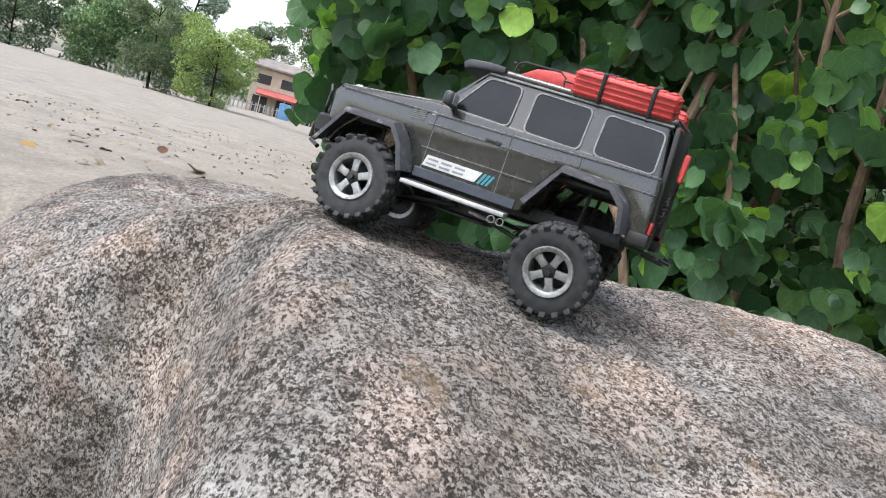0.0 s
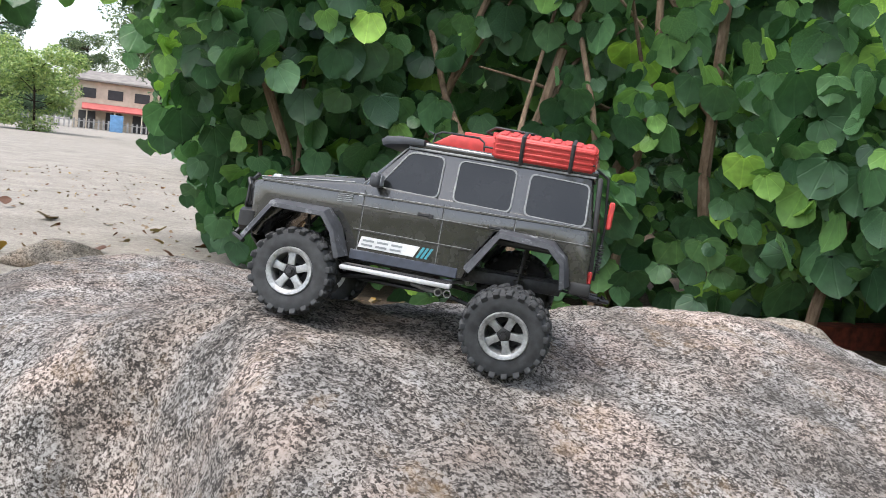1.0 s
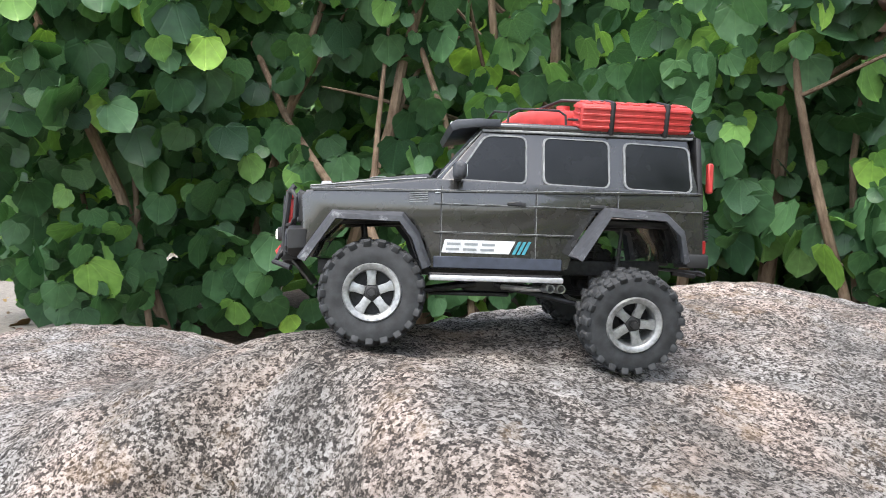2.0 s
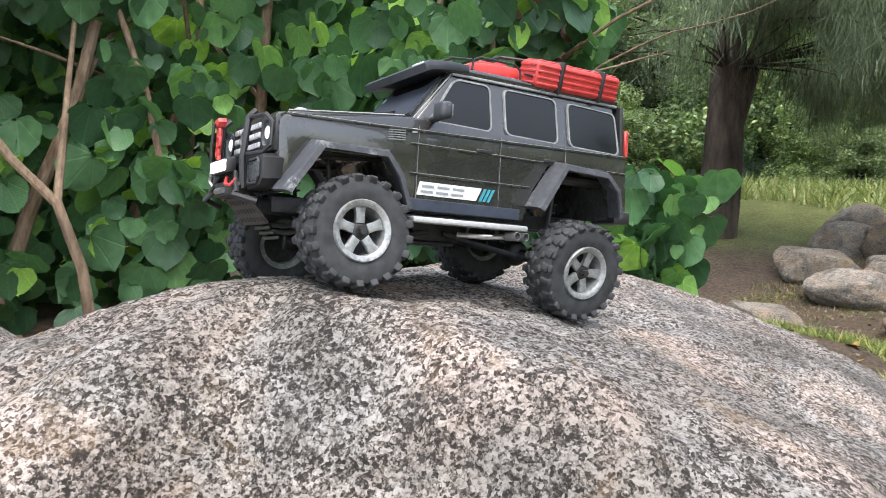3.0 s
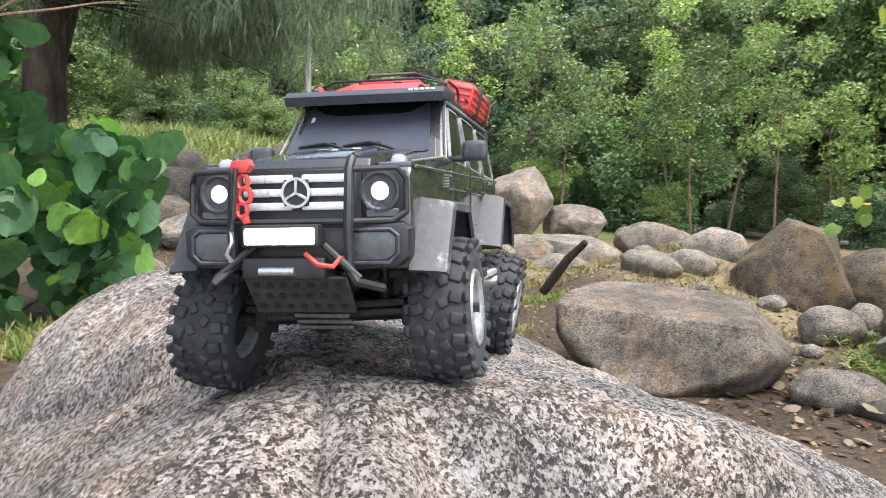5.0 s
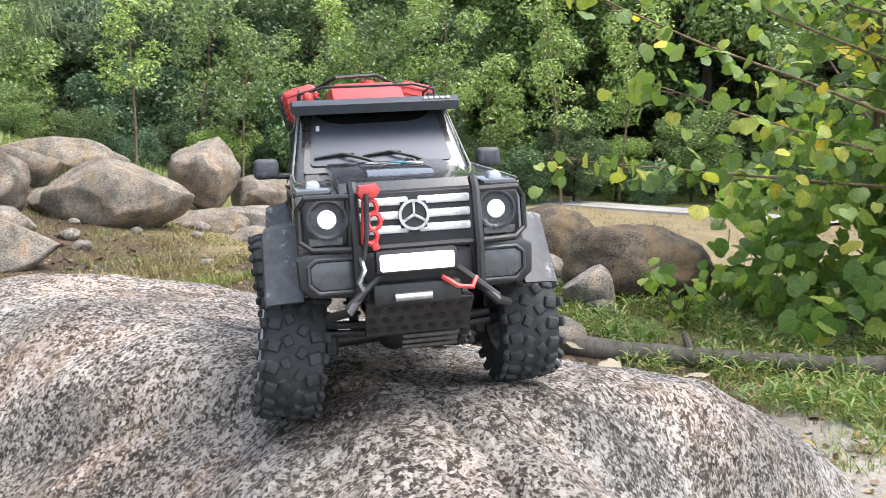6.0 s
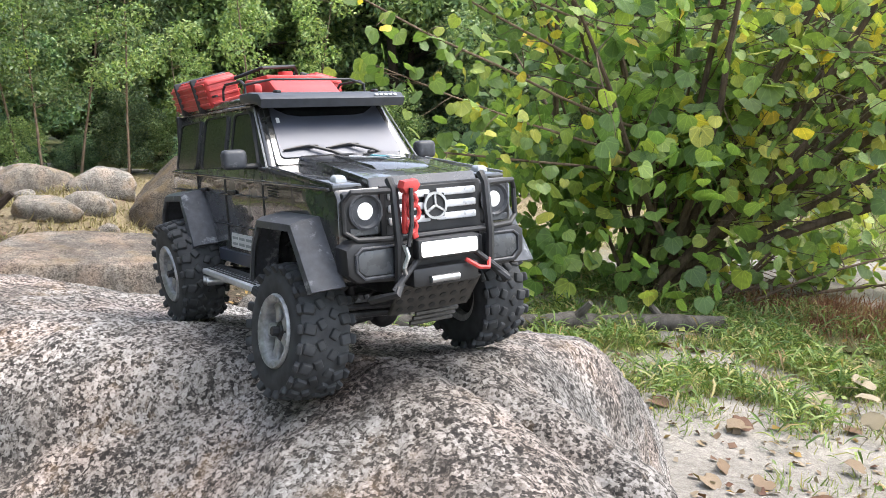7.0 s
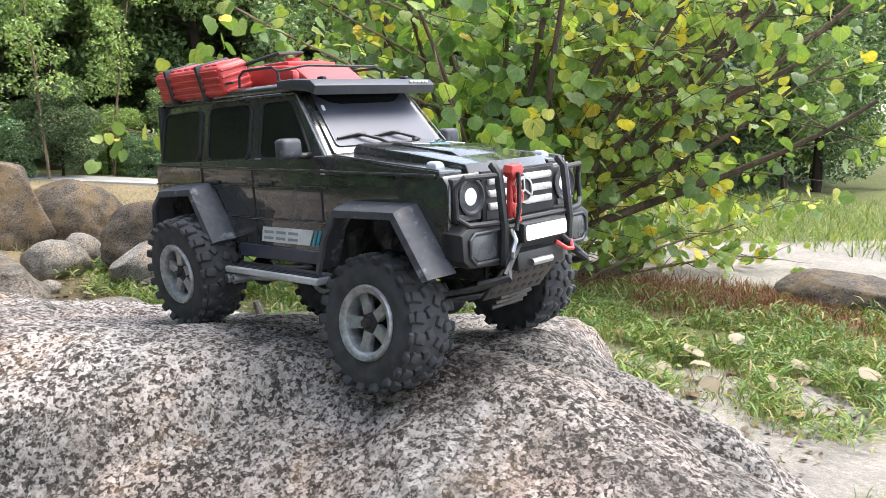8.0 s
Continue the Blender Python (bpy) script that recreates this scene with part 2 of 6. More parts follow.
LED = glow("led_white", (1.0, 0.98, 0.95), 0.45)
BULB = glow("lamp_bulb", (0.9, 0.9, 0.9), 0.15)
REDGRASS = leafy("dead_red_grass", ((0.0, (0.11, 0.04, 0.022)), (0.6, (0.21, 0.085, 0.045)), (1.0, (0.27, 0.16, 0.08))), 0.2, 0.6)
BARK = bark("pale_bark", (0.106, 0.070, 0.045), (0.288, 0.213, 0.149), 40)
BARK_BROWN = bark("brown_bark", (0.058, 0.040, 0.026), (0.185, 0.135, 0.094), 34)
BARK_DARK = bark("dark_bark", (0.015, 0.011, 0.008), (0.054, 0.039, 0.028), 9)
BARK_ROUGH = bark("casuarina_bark", (0.022, 0.016, 0.012), (0.120, 0.092, 0.072), 9)
LOGWOOD = bark("grey_log", (0.055, 0.047, 0.039), (0.165, 0.149, 0.127), 14)
DRYLEAF = leafy("dry_leaf", ((0.0, (0.075, 0.026, 0.013)), (0.25, (0.120, 0.064, 0.034)), (0.55, (0.180, 0.128, 0.079)), (0.8, (0.247, 0.199, 0.143)), (0.97, (0.300, 0.180, 0.038))), 0.1, 0.7)
PALELEAF = leafy("pale_dry_leaf", ((0.0, (0.225, 0.180, 0.112)), (0.5, (0.285, 0.240, 0.165)), (0.85, (0.315, 0.270, 0.203)), (1.0, (0.345, 0.203, 0.038))), 0.1, 0.7)
DEADLEAF = leafy("dead_leaf", ((0.0, (0.061, 0.031, 0.020)), (0.6, (0.143, 0.077, 0.044)), (1.0, (0.220, 0.143, 0.099))), 0.1, 0.7)
LEAF = leafy("hibiscus_leaf", ((0.0, (0.030, 0.078, 0.036)), (0.5, (0.066, 0.150, 0.064)), (0.76, (0.100, 0.215, 0.095)), (0.92, (0.185, 0.360, 0.090)), (1.0, (0.300, 0.510, 0.090))), 0.27, veins=0.34)
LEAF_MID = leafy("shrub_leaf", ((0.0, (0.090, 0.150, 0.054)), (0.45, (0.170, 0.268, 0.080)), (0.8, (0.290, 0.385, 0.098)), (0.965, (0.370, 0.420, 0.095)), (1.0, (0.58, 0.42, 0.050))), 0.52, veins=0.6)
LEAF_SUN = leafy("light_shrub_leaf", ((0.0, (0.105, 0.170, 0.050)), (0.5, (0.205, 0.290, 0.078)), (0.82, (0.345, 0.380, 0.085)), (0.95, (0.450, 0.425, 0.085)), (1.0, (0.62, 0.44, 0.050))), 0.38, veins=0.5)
CROWN = leafy("woodland_leaf", ((0.0, (0.062, 0.108, 0.058)), (0.5, (0.150, 0.228, 0.104)), (0.85, (0.250, 0.318, 0.142)), (1.0, (0.350, 0.385, 0.185))), 0.3, vary=0.42)
CROWN_LITE = leafy("light_woodland_leaf", ((0.0, (0.105, 0.172, 0.070)), (0.5, (0.222, 0.312, 0.130)), (1.0, (0.375, 0.425, 0.190))), 0.35, vary=0.42)
CROWN_DARK = leafy("dark_woodland_leaf", ((0.0, (0.040, 0.086, 0.054)), (0.6, (0.110, 0.192, 0.108)), (1.0, (0.240, 0.325, 0.165))), 0.2, vary=0.42)
NEEDLE = leafy("casuarina_needle", ((0.0, (0.062, 0.090, 0.052)), (0.6, (0.126, 0.170, 0.096)), (1.0, (0.225, 0.272, 0.160))), 0.25, 0.6)
# a paler copy of the grass, with the sunlight put into its colour
GRASS_LIGHT = leafy("sunlit_grass_blade", ((0.0, (0.130, 0.170, 0.054)), (0.5, (0.220, 0.270, 0.090)), (1.0, (0.360, 0.360, 0.168))), 0.3, 0.5)
GRASS = leafy("grass_blade", ((0.0, (0.092, 0.138, 0.036)), (0.5, (0.188, 0.250, 0.066)), (0.85, (0.320, 0.340, 0.110)), (1.0, (0.460, 0.360, 0.165))), 0.3, 0.5)
WEED = leafy("weed_blade", ((0.0, (0.060, 0.105, 0.028)), (0.45, (0.125, 0.200, 0.048)), (0.78, (0.225, 0.290, 0.078)), (0.9, (0.330, 0.290, 0.120)), (1.0, (0.330, 0.230, 0.120))), 0.3, 0.5)
DRYGRASS = leafy("dry_grass_blade", ((0.0, (0.130, 0.088, 0.038)), (0.4, (0.190, 0.160, 0.066)), (0.75, (0.270, 0.228, 0.108)), (1.0, (0.350, 0.310, 0.165))), 0.2, 0.6)


def ground_material():
    """Pale sand, brown earth and thin turf; which lies where follows the plan, with ragged borders."""
    m, n, l, b = material("beach_ground", 0.95, 0.0, 0.2)
    co = n.new("ShaderNodeTexCoord")
    sx = n.new("ShaderNodeSeparateXYZ")
    l.new(co.outputs["Object"], sx.inputs[0])
    edge = tex(n, l, "ShaderNodeTexNoise", 0.9, Detail=8.0, Roughness=0.65)

    speck = tex(n, l, "ShaderNodeTexNoise", 7.0, Detail=6.0, Roughness=0.7)

    def math(op, a, c):
        q = n.new("ShaderNodeMath")
        q.operation = op
        for s, v in ((q.inputs[0], a), (q.inputs[1], c)):
            if hasattr(v, "links"):
                l.new(v, s)
            else:
                s.default_value = v
        return q.outputs[0]

    def border(value, at, wide, ragged=2.0):
        w = math("ADD", value, math("MULTIPLY", math("SUBTRACT", edge.outputs[0], 0.5), ragged))
        w = math("ADD", w, math("MULTIPLY", math("SUBTRACT", speck.outputs[0], 0.5), 0.7 * ragged))
        q = n.new("ShaderNodeMapRange")
        q.interpolation_type = "SMOOTHSTEP"
        q.inputs["From Min"].default_value, q.inputs["From Max"].default_value = at - wide, at + wide
        l.new(w, q.inputs[0])
        return q.outputs[0]

    f1 = tex(n, l, "ShaderNodeTexNoise", 28.0, Detail=8.0, Roughness=0.7)
    f2 = tex(n, l, "ShaderNodeTexNoise", 2.2, Detail=6.0)
    sand = ramp(n, ((0.25, (0.165, 0.150, 0.128)), (0.75, (0.345, 0.318, 0.280))))
    earth = ramp(n, ((0.3, (0.028, 0.021, 0.015)), (0.7, (0.118, 0.088, 0.062))))
    turf = ramp(n, ((0.3, (0.05, 0.065, 0.02)), (0.5, (0.10, 0.115, 0.035)), (0.72, (0.21, 0.18, 0.09))))
    straw = ramp(n, ((0.3, (0.11, 0.083, 0.045)), (0.7, (0.28, 0.23, 0.14))))
    for r in (sand, earth, turf, straw):
        l.new(f1.outputs[0], r.inputs[0])
    tone = ramp(n, ((0.3, (0.78, 0.78, 0.78)), (0.7, (1.08, 1.08, 1.08))))
    l.new(f2.outputs[0], tone.inputs[0])
    x, y = sx.outputs[0], sx.outputs[1]
    # sand to the sea side, earth round the boulders, straw and turf inland
    col = mix(n, l, math("MULTIPLY", border(math("ADD", x, math("MULTIPLY", y, 0.8)), 0.75, 0.5, 1.2), border(x, -1.5, 0.3, 0.8)), sand.outputs[0], earth.outputs[0])
    col = mix(n, l, border(math("SUBTRACT", math("MULTIPLY", x, 0.9), y), 7.2, 0.7), col, straw.outputs[0])
    seaward = math("SUBTRACT", 1.0, border(x, 5.6, 0.6))
    col = mix(n, l, math("MULTIPLY", border(math("SUBTRACT", math("MULTIPLY", x, 0.35), y), 3.9, 0.35, 1.4), seaward), col, turf.outputs[0])
    col = mix(n, l, math("MULTIPLY", border(math("SUBTRACT", math("MULTIPLY", x, 0.3), y), 7.0, 0.4, 1.4), seaward), col, sand.outputs[0])
    col = mix(n, l, math("MULTIPLY", border(math("SUBTRACT", math("MULTIPLY", x, 1.2), y), 13.4, 0.35, 1.2), seaward), col, turf.outputs[0])
    near_rock = math("SUBTRACT", 1.0, border(math("MULTIPLY", y, -1.0), 4.1, 0.4, 1.4))
    col = mix(n, l, math("MULTIPLY", border(math("SUBTRACT", math("MULTIPLY", x, -0.35), y), 2.4, 0.4, 1.2), near_rock), col, sand.outputs[0])
    col = mix(n, l, math("MULTIPLY", border(math("ADD", x, math("MULTIPLY", y, 1.1)), 15.0, 1.0, 3.0), border(x, -6.0, 1.0, 0.5)), col, turf.outputs[0])
    col = mix(n, l, border(math("SUBTRACT", math("MULTIPLY", x, 0.62), y), 17.5, 0.5, 1.2), col, turf.outputs[0])
    f3 = tex(n, l, "ShaderNodeTexNoise", 130.0, Detail=4.0, Roughness=0.8)
    grit = ramp(n, ((0.34, (0.62, 0.61, 0.60)), (0.5, (1.0, 1.0, 1.0)), (0.66, (1.3, 1.3, 1.28))))
    l.new(f3.outputs[0], grit.inputs[0])
    col = mix(n, l, 1.0, col, grit.outputs[0], "MULTIPLY")
    l.new(mix(n, l, 1.0, col, tone.outputs[0], "MULTIPLY"), b.inputs["Base Color"])
    bump(n, l, b, f1.outputs[0], 0.8, 0.02)
    return m


GROUND = ground_material()
PATH = plain("pale_concrete", (0.29, 0.28, 0.265), 0.9, 0.0, 3, 0.15, 0.004)


# ---- building helpers ----
def part(name, bm, mat, parent=None, label="", m=None, smooth=True):
    """One bmesh as one mesh object."""
    if m is not None:
        bm.transform(m)
    bmesh.ops.recalc_face_normals(bm, faces=bm.faces)
    me = bpy.data.meshes.new(name)
    bm.to_mesh(me)
    bm.free()
    for k in (mat if isinstance(mat, (list, tuple)) else [mat]):
        me.materials.append(k)
    if smooth:
        me.shade_smooth()
        me.set_sharp_from_angle(angle=radians(38))
    ob = new(name, me)
    if parent is not None:
        ob.parent = parent
    if label:
        ob["label"] = label
    return ob


def raw(name, verts, faces, mat, parent=None, label="", smooth=False, flat=None):
    me = bpy.data.meshes.new(name)
    me.from_pydata([tuple(v) for v in verts], [], [tuple(f) for f in faces])
    me.materials.append(mat)
    if smooth:
        me.shade_smooth()
    if flat is not None:
        lay_flat(me, flat)
    ob = new(name, me)
    if parent is not None:
        ob.parent = parent
    if label:
        ob["label"] = label
    return ob


def lay_flat(me, flat):
    """Leaf coordinates, one pair for each vertex, for the veins."""
    at = np.empty(len(me.loops), dtype=np.int32)
    me.loops.foreach_get("vertex_index", at)
    me.uv_layers.new(name="leaf").data.foreach_set("uv", np.asarray(flat, dtype=np.float32)[at].ravel())


def empty(name, m, label, category, group="", kind=""):
    ob = new(name)
    ob.empty_display_size = 0.05
    ob.matrix_world = m
    return tagged(ob, label, category, group, kind)


def add_box(bm, sx, sy, sz, m=None, bevel=0.0, seg=2, taper=1.0):
    r = bmesh.ops.create_cube(bm, size=1.0)
    vs = r["verts"]
    for v in vs:
        k = taper if v.co.z > 0 else 1.0
        v.co = Vector((v.co.x * sx * k, v.co.y * sy * k, v.co.z * sz))
    if bevel:
        es = list({e for v in vs for e in v.link_edges})
        made = bmesh.ops.bevel(bm, geom=es, offset=bevel, segments=seg, affect="EDGES", profile=0.5)
        vs = list({v for f in made["faces"] for v in f.verts} | {v for v in vs if v.is_valid})
    if m is not None:
        bmesh.ops.transform(bm, matrix=m, verts=vs)
    return vs


def box(sx, sy, sz, x=0, y=0, z=0, bevel=0.0, seg=2, turn=(0, 0, 0), taper=1.0):
    bm = bmesh.new()
    add_box(bm, sx, sy, sz, pose(x, y, z, *turn), bevel, seg, taper)
    return bm


def add_tube(bm, points, radius, sides=8, caps=True):
    """A tube along points; radius a number or one for each point."""
    pts = [Vector(p) for p in points]
    rad = radius if isinstance(radius, (list, tuple)) else [radius] * len(pts)
    rings, side = [], None
    for k, p in enumerate(pts):
        d = (pts[min(k + 1, len(pts) - 1)] - pts[max(k - 1, 0)]).normalized()
        if side is None:
            side = d.orthogonal().normalized()
        side = (side - d * side.dot(d)).normalized()
        up = d.cross(side)
        rings.append([bm.verts.new(p + rad[k] * (side * math.cos(a) + up * math.sin(a))) for a in (2 * math.pi * j / sides for j in range(sides))])
    for a, c in zip(rings, rings[1:]):
        for j in range(sides):
            bm.faces.new((a[j], a[(j + 1) % sides], c[(j + 1) % sides], c[j]))
    if caps:
        bm.faces.new(rings[0][::-1])
        bm.faces.new(rings[-1])


def tube(points, radius, sides=8):
    bm = bmesh.new()
    add_tube(bm, points, radius, sides)
    return bm


def add_prism(bm, outline, lo, hi, axis="y", bevel=0.0):
    """An outline in two axes, pushed through the third from lo to hi."""
    def at(a, c, w):
        return {"y": (a, w, c), "x": (w, a, c), "z": (a, c, w)}[axis]
    one = [bm.verts.new(at(a, c, lo)) for a, c in outline]
    two = [bm.verts.new(at(a, c, hi)) for a, c in outline]
    n = len(outline)
    fs = [bm.faces.new(one), bm.faces.new(two[::-1])]
    for k in range(n):
        fs.append(bm.faces.new((one[k], two[k], two[(k + 1) % n], one[(k + 1) % n])))
    bmesh.ops.recalc_face_normals(bm, faces=fs)
    if bevel:
        es = [e for f in fs[:2] for e in f.edges]
        bmesh.ops.bevel(bm, geom=list(set(es)), offset=bevel, segments=2, affect="EDGES", profile=0.5)


def prism(outline, lo, hi, axis="y", bevel=0.0):
    bm = bmesh.new()
    add_prism(bm, outline, lo, hi, axis, bevel)
    return bm


def lathe(profile, sides=32, axis="y"):
    """A closed profile of (radius, along) turned round an axis."""
    bm = bmesh.new()
    rings = []
    for j in range(sides):
        a = 2 * math.pi * j / sides
        ring = []
        for r, w in profile:
            c = {"y": (r * math.cos(a), w, r * math.sin(a)), "z": (r * math.cos(a), r * math.sin(a), w), "x": (w, r * math.cos(a), r * math.sin(a))}[axis]
            ring.append(bm.verts.new(c))
        rings.append(ring)
    n = len(profile)
    for j in range(sides):
        a, c = rings[j], rings[(j + 1) % sides]
        for k in range(n):
            q = (a[k], a[(k + 1) % n], c[(k + 1) % n], c[k])
            bm.faces.new(q)
    bmesh.ops.remove_doubles(bm, verts=bm.verts, dist=1e-6)
    return bm


def smooth_step(a, b, x):
    t = np.clip((np.asarray(x, float) - a) / (b - a), 0, 1)
    return t * t * (3 - 2 * t)


# ---- ground: one sheet to the horizon ----
BASE = -1.15


def ground_z(x, y):
    x, y = np.asarray(x, float), np.asarray(y, float)
    r, az = np.hypot(x, y), np.degrees(np.arctan2(y, x))
    north = 0.62 * smooth_step(0.3, 1.8, y) * (1 - smooth_step(3.0, 6.5, x))
    bank = 1.85 * smooth_step(4.6, 16.5, r) * smooth_step(-5, 30, az) * (1 - smooth_step(60, 95, az))
    lump = 0.03 * np.sin(1.7 * x + 0.6 * y) * np.sin(1.3 * y - 0.4 * x) + 0.012 * np.sin(5.1 * x) * np.sin(4.3 * y + 1)
    heap = 0.5 * np.exp(-(((x - 9.0) / 1.9) ** 2 + ((y + 1.3) / 1.1) ** 2)) + 0.3 * np.exp(-(((x - 7.3) / 1.0) ** 2 + ((y + 0.5) / 0.9) ** 2))
    return BASE + np.maximum(bank, north) + lump + heap


def gz(x, y):
    return float(ground_z(x, y))


def build_ground():
    g = np.r_[-1500, -600, -250, -120, -70, np.arange(-45, -8, 3.0), np.arange(-8, 14, 0.22), np.arange(14, 46, 2.0), 70, 120, 250, 600, 1500]
    X, Y = np.meshgrid(g, g, indexing="ij")
    Z = ground_z(X, Y)
    n = len(g)
    verts = np.stack([X, Y, Z], -1).reshape(-1, 3)
    i, j = np.meshgrid(range(n - 1), range(n - 1), indexing="ij")
    a = (i * n + j).ravel()
    faces = np.stack([a, a + n, a + n + 1, a + 1], -1)
    tagged(raw("ground", verts.tolist(), faces.tolist(), GROUND, smooth=True), "pale beach sand with earth and thin turf inland", "ground", kind="structure")
    # concrete path
    line = [(11.5, -9.6), (14, -8.8), (18, -6.6), (21, -4.4), (26, 0.5), (32, 8)]
    bm = bmesh.new()
    rows = []
    for k, (px, py) in enumerate(line):
        q = Vector(line[min(k + 1, len(line) - 1)]) - Vector(line[max(k - 1, 0)])
        s = Vector((-q.y, q.x)).normalized() * 0.55
        rows.append([bm.verts.new((px + s.x * d, py + s.y * d, gz(px + s.x * d, py + s.y * d) + h)) for d, h in ((1.04, -0.05), (1, 0.05), (-1, 0.05), (-1.04, -0.05))])
    for a, c in zip(rows, rows[1:]):
        for k in range(3):
            bm.faces.new((a[k], a[k + 1], c[k + 1], c[k]))
    tagged(part("path", bm, PATH), "narrow pale concrete path across the grass", "path", kind="structure")


build_ground()


# ---- the great boulder that everything stands on ----
ROCK = dict(cx=-0.169, cy=0.002, r0=1.175, top=-0.034, q=1.837)
CREST = ((1, 0, -0.124), (0, 1, 0.011), (2, 0, 0.014), (0, 2, -0.077), (1, 1, 0.430), (3, 0, 0.025), (2, 1, -0.034), (1, 2, 0.374), (0, 3, 0.185), (4, 0, 0.002), (2, 2, -0.459), (0, 4, 0.047))
WAVES = ((0.477, 0.104), (0.352, -0.157), (-0.130, -0.051), (-0.066, -0.000), (-0.095, 0.001), (0.004, 0.016))
EDGE_P = (2.231, 1.743, -2.079, 0.160, 0.084)
HUMP = dict(cx=-0.790, cy=0.620, rx=0.619, ry=0.824, top=-0.143, tilt=-0.014, p=3.932)


def rock_z(x, y):
    """Height of the rock: a long dome, grown together with a lower hump on its seaward side."""
    dx, dy = x - ROCK["cx"], y - ROCK["cy"]
    a = np.arctan2(dy, dx)
    edge = ROCK["r0"] * (1 + sum(c * np.cos((k + 1) * a) + s * np.sin((k + 1) * a) for k, (c, s) in enumerate(WAVES)))
    p = np.maximum(EDGE_P[0] + EDGE_P[1] * np.cos(a) + EDGE_P[2] * np.sin(a) + EDGE_P[3] * np.cos(2 * a) + EDGE_P[4] * np.sin(2 * a), 1.3)
    rho = np.minimum(np.hypot(dx, dy) / np.maximum(edge, 0.25), 1)
    crest = np.minimum(ROCK["top"] + sum(c * dx ** i * dy ** j for i, j, c in CREST), 0.2)
    dome = BASE + (crest - BASE) * (1 - rho ** p) ** (1 / ROCK["q"])
    hx, hy = x - HUMP["cx"], y - HUMP["cy"]
    rim = np.minimum(np.hypot(hx / HUMP["rx"], hy / HUMP["ry"]), 1)
    hump = BASE + (HUMP["top"] + HUMP["tilt"] * hx - BASE) * np.sqrt(1 - rim ** HUMP["p"])
    high = np.maximum(dome, hump)
    near = np.maximum(0.34 - np.abs(dome - hump), 0) / 0.34
    return high + near * near * 0.085 * np.clip((high - BASE) / 0.3, 0, 1)


def rough(v):
    """Weathered unevenness of the rock at a place."""
    return 0.012 * noise.noise(v * 5.0) + 0.006 * noise.noise(v * 17.0) + 0.0035 * noise.noise(v * 52.0) + 0.0016 * noise.noise(v * 120.0)


def rock_top(x, y):
    z = float(rock_z(np.float64(x), np.float64(y)))
    return z + rough(Vector((x, y, z)))


def build_rock():
    """Spokes from the crown to the foot, evenly spread along each profile."""
    na, nr = 900, 330
    far = np.linspace(0, 3.4, 3400)
    rings = np.empty((nr + 1, na, 3))
    for j in range(na):
        a = 2 * math.pi * j / na
        z = rock_z(ROCK["cx"] + far * math.cos(a), ROCK["cy"] + far * math.sin(a))
        foot = int(np.nonzero(z > BASE + 1e-4)[0].max()) + 1
        run = np.r_[0, np.cumsum(np.hypot(np.diff(far[:foot + 1]), np.diff(z[:foot + 1])))]
        at = np.linspace(0, run[-1], nr + 1)
        r = np.interp(at, run, far[:foot + 1])
        rings[:, j] = np.stack([ROCK["cx"] + r * math.cos(a), ROCK["cy"] + r * math.sin(a), np.interp(at, run, z[:foot + 1])], -1)
    # the way out of the surface at each place
    along = np.gradient(rings, axis=0)
    round_about = np.roll(rings, -1, 1) - np.roll(rings, 1, 1)
    out = np.cross(along, round_about)
    out /= np.maximum(np.linalg.norm(out, axis=-1, keepdims=True), 1e-9)
    out[0] = (0, 0, 1)
    verts, faces = [], []
    for i in range(nr + 1):
        for j in range(na):
            v = Vector(rings[i, j])
            v = v + Vector(out[i, j]) * rough(v)
            if i == nr:
                v.z -= 0.1
            verts.append(v)
    for i in range(nr):
        for j in range(na):
            a, b = i * na + j, i * na + (j + 1) % na
            faces.append((a, a + na, b + na, b))
    tagged(raw("granite_boulder", verts, faces, GRANITE, smooth=True), "huge weathered granite boulder, speckled grey white and pink", "boulder")


build_rock()


# ---- the model off-road car ----
TYRE_R, TYRE_W = 0.068, 0.054
HUBS = {"front_left": (-0.150, -0.107), "rear_left": (0.174, -0.112), "front_right": (-0.160, 0.108), "rear_right": (0.164, 0.114)}
BODY = pose(0, -0.001, 0.0, -3.2, 3.0, -0.8)


def hub_height(x, y):
    best = -9.0
    for k in range(-8, 9):
        a = radians(k * 8)
        for w in (-0.4, 0.0, 0.4):
            best = max(best, rock_top(x + TYRE_R * math.sin(a), y + w * TYRE_W) + TYRE_R * math.cos(a))
    return best - 0.003


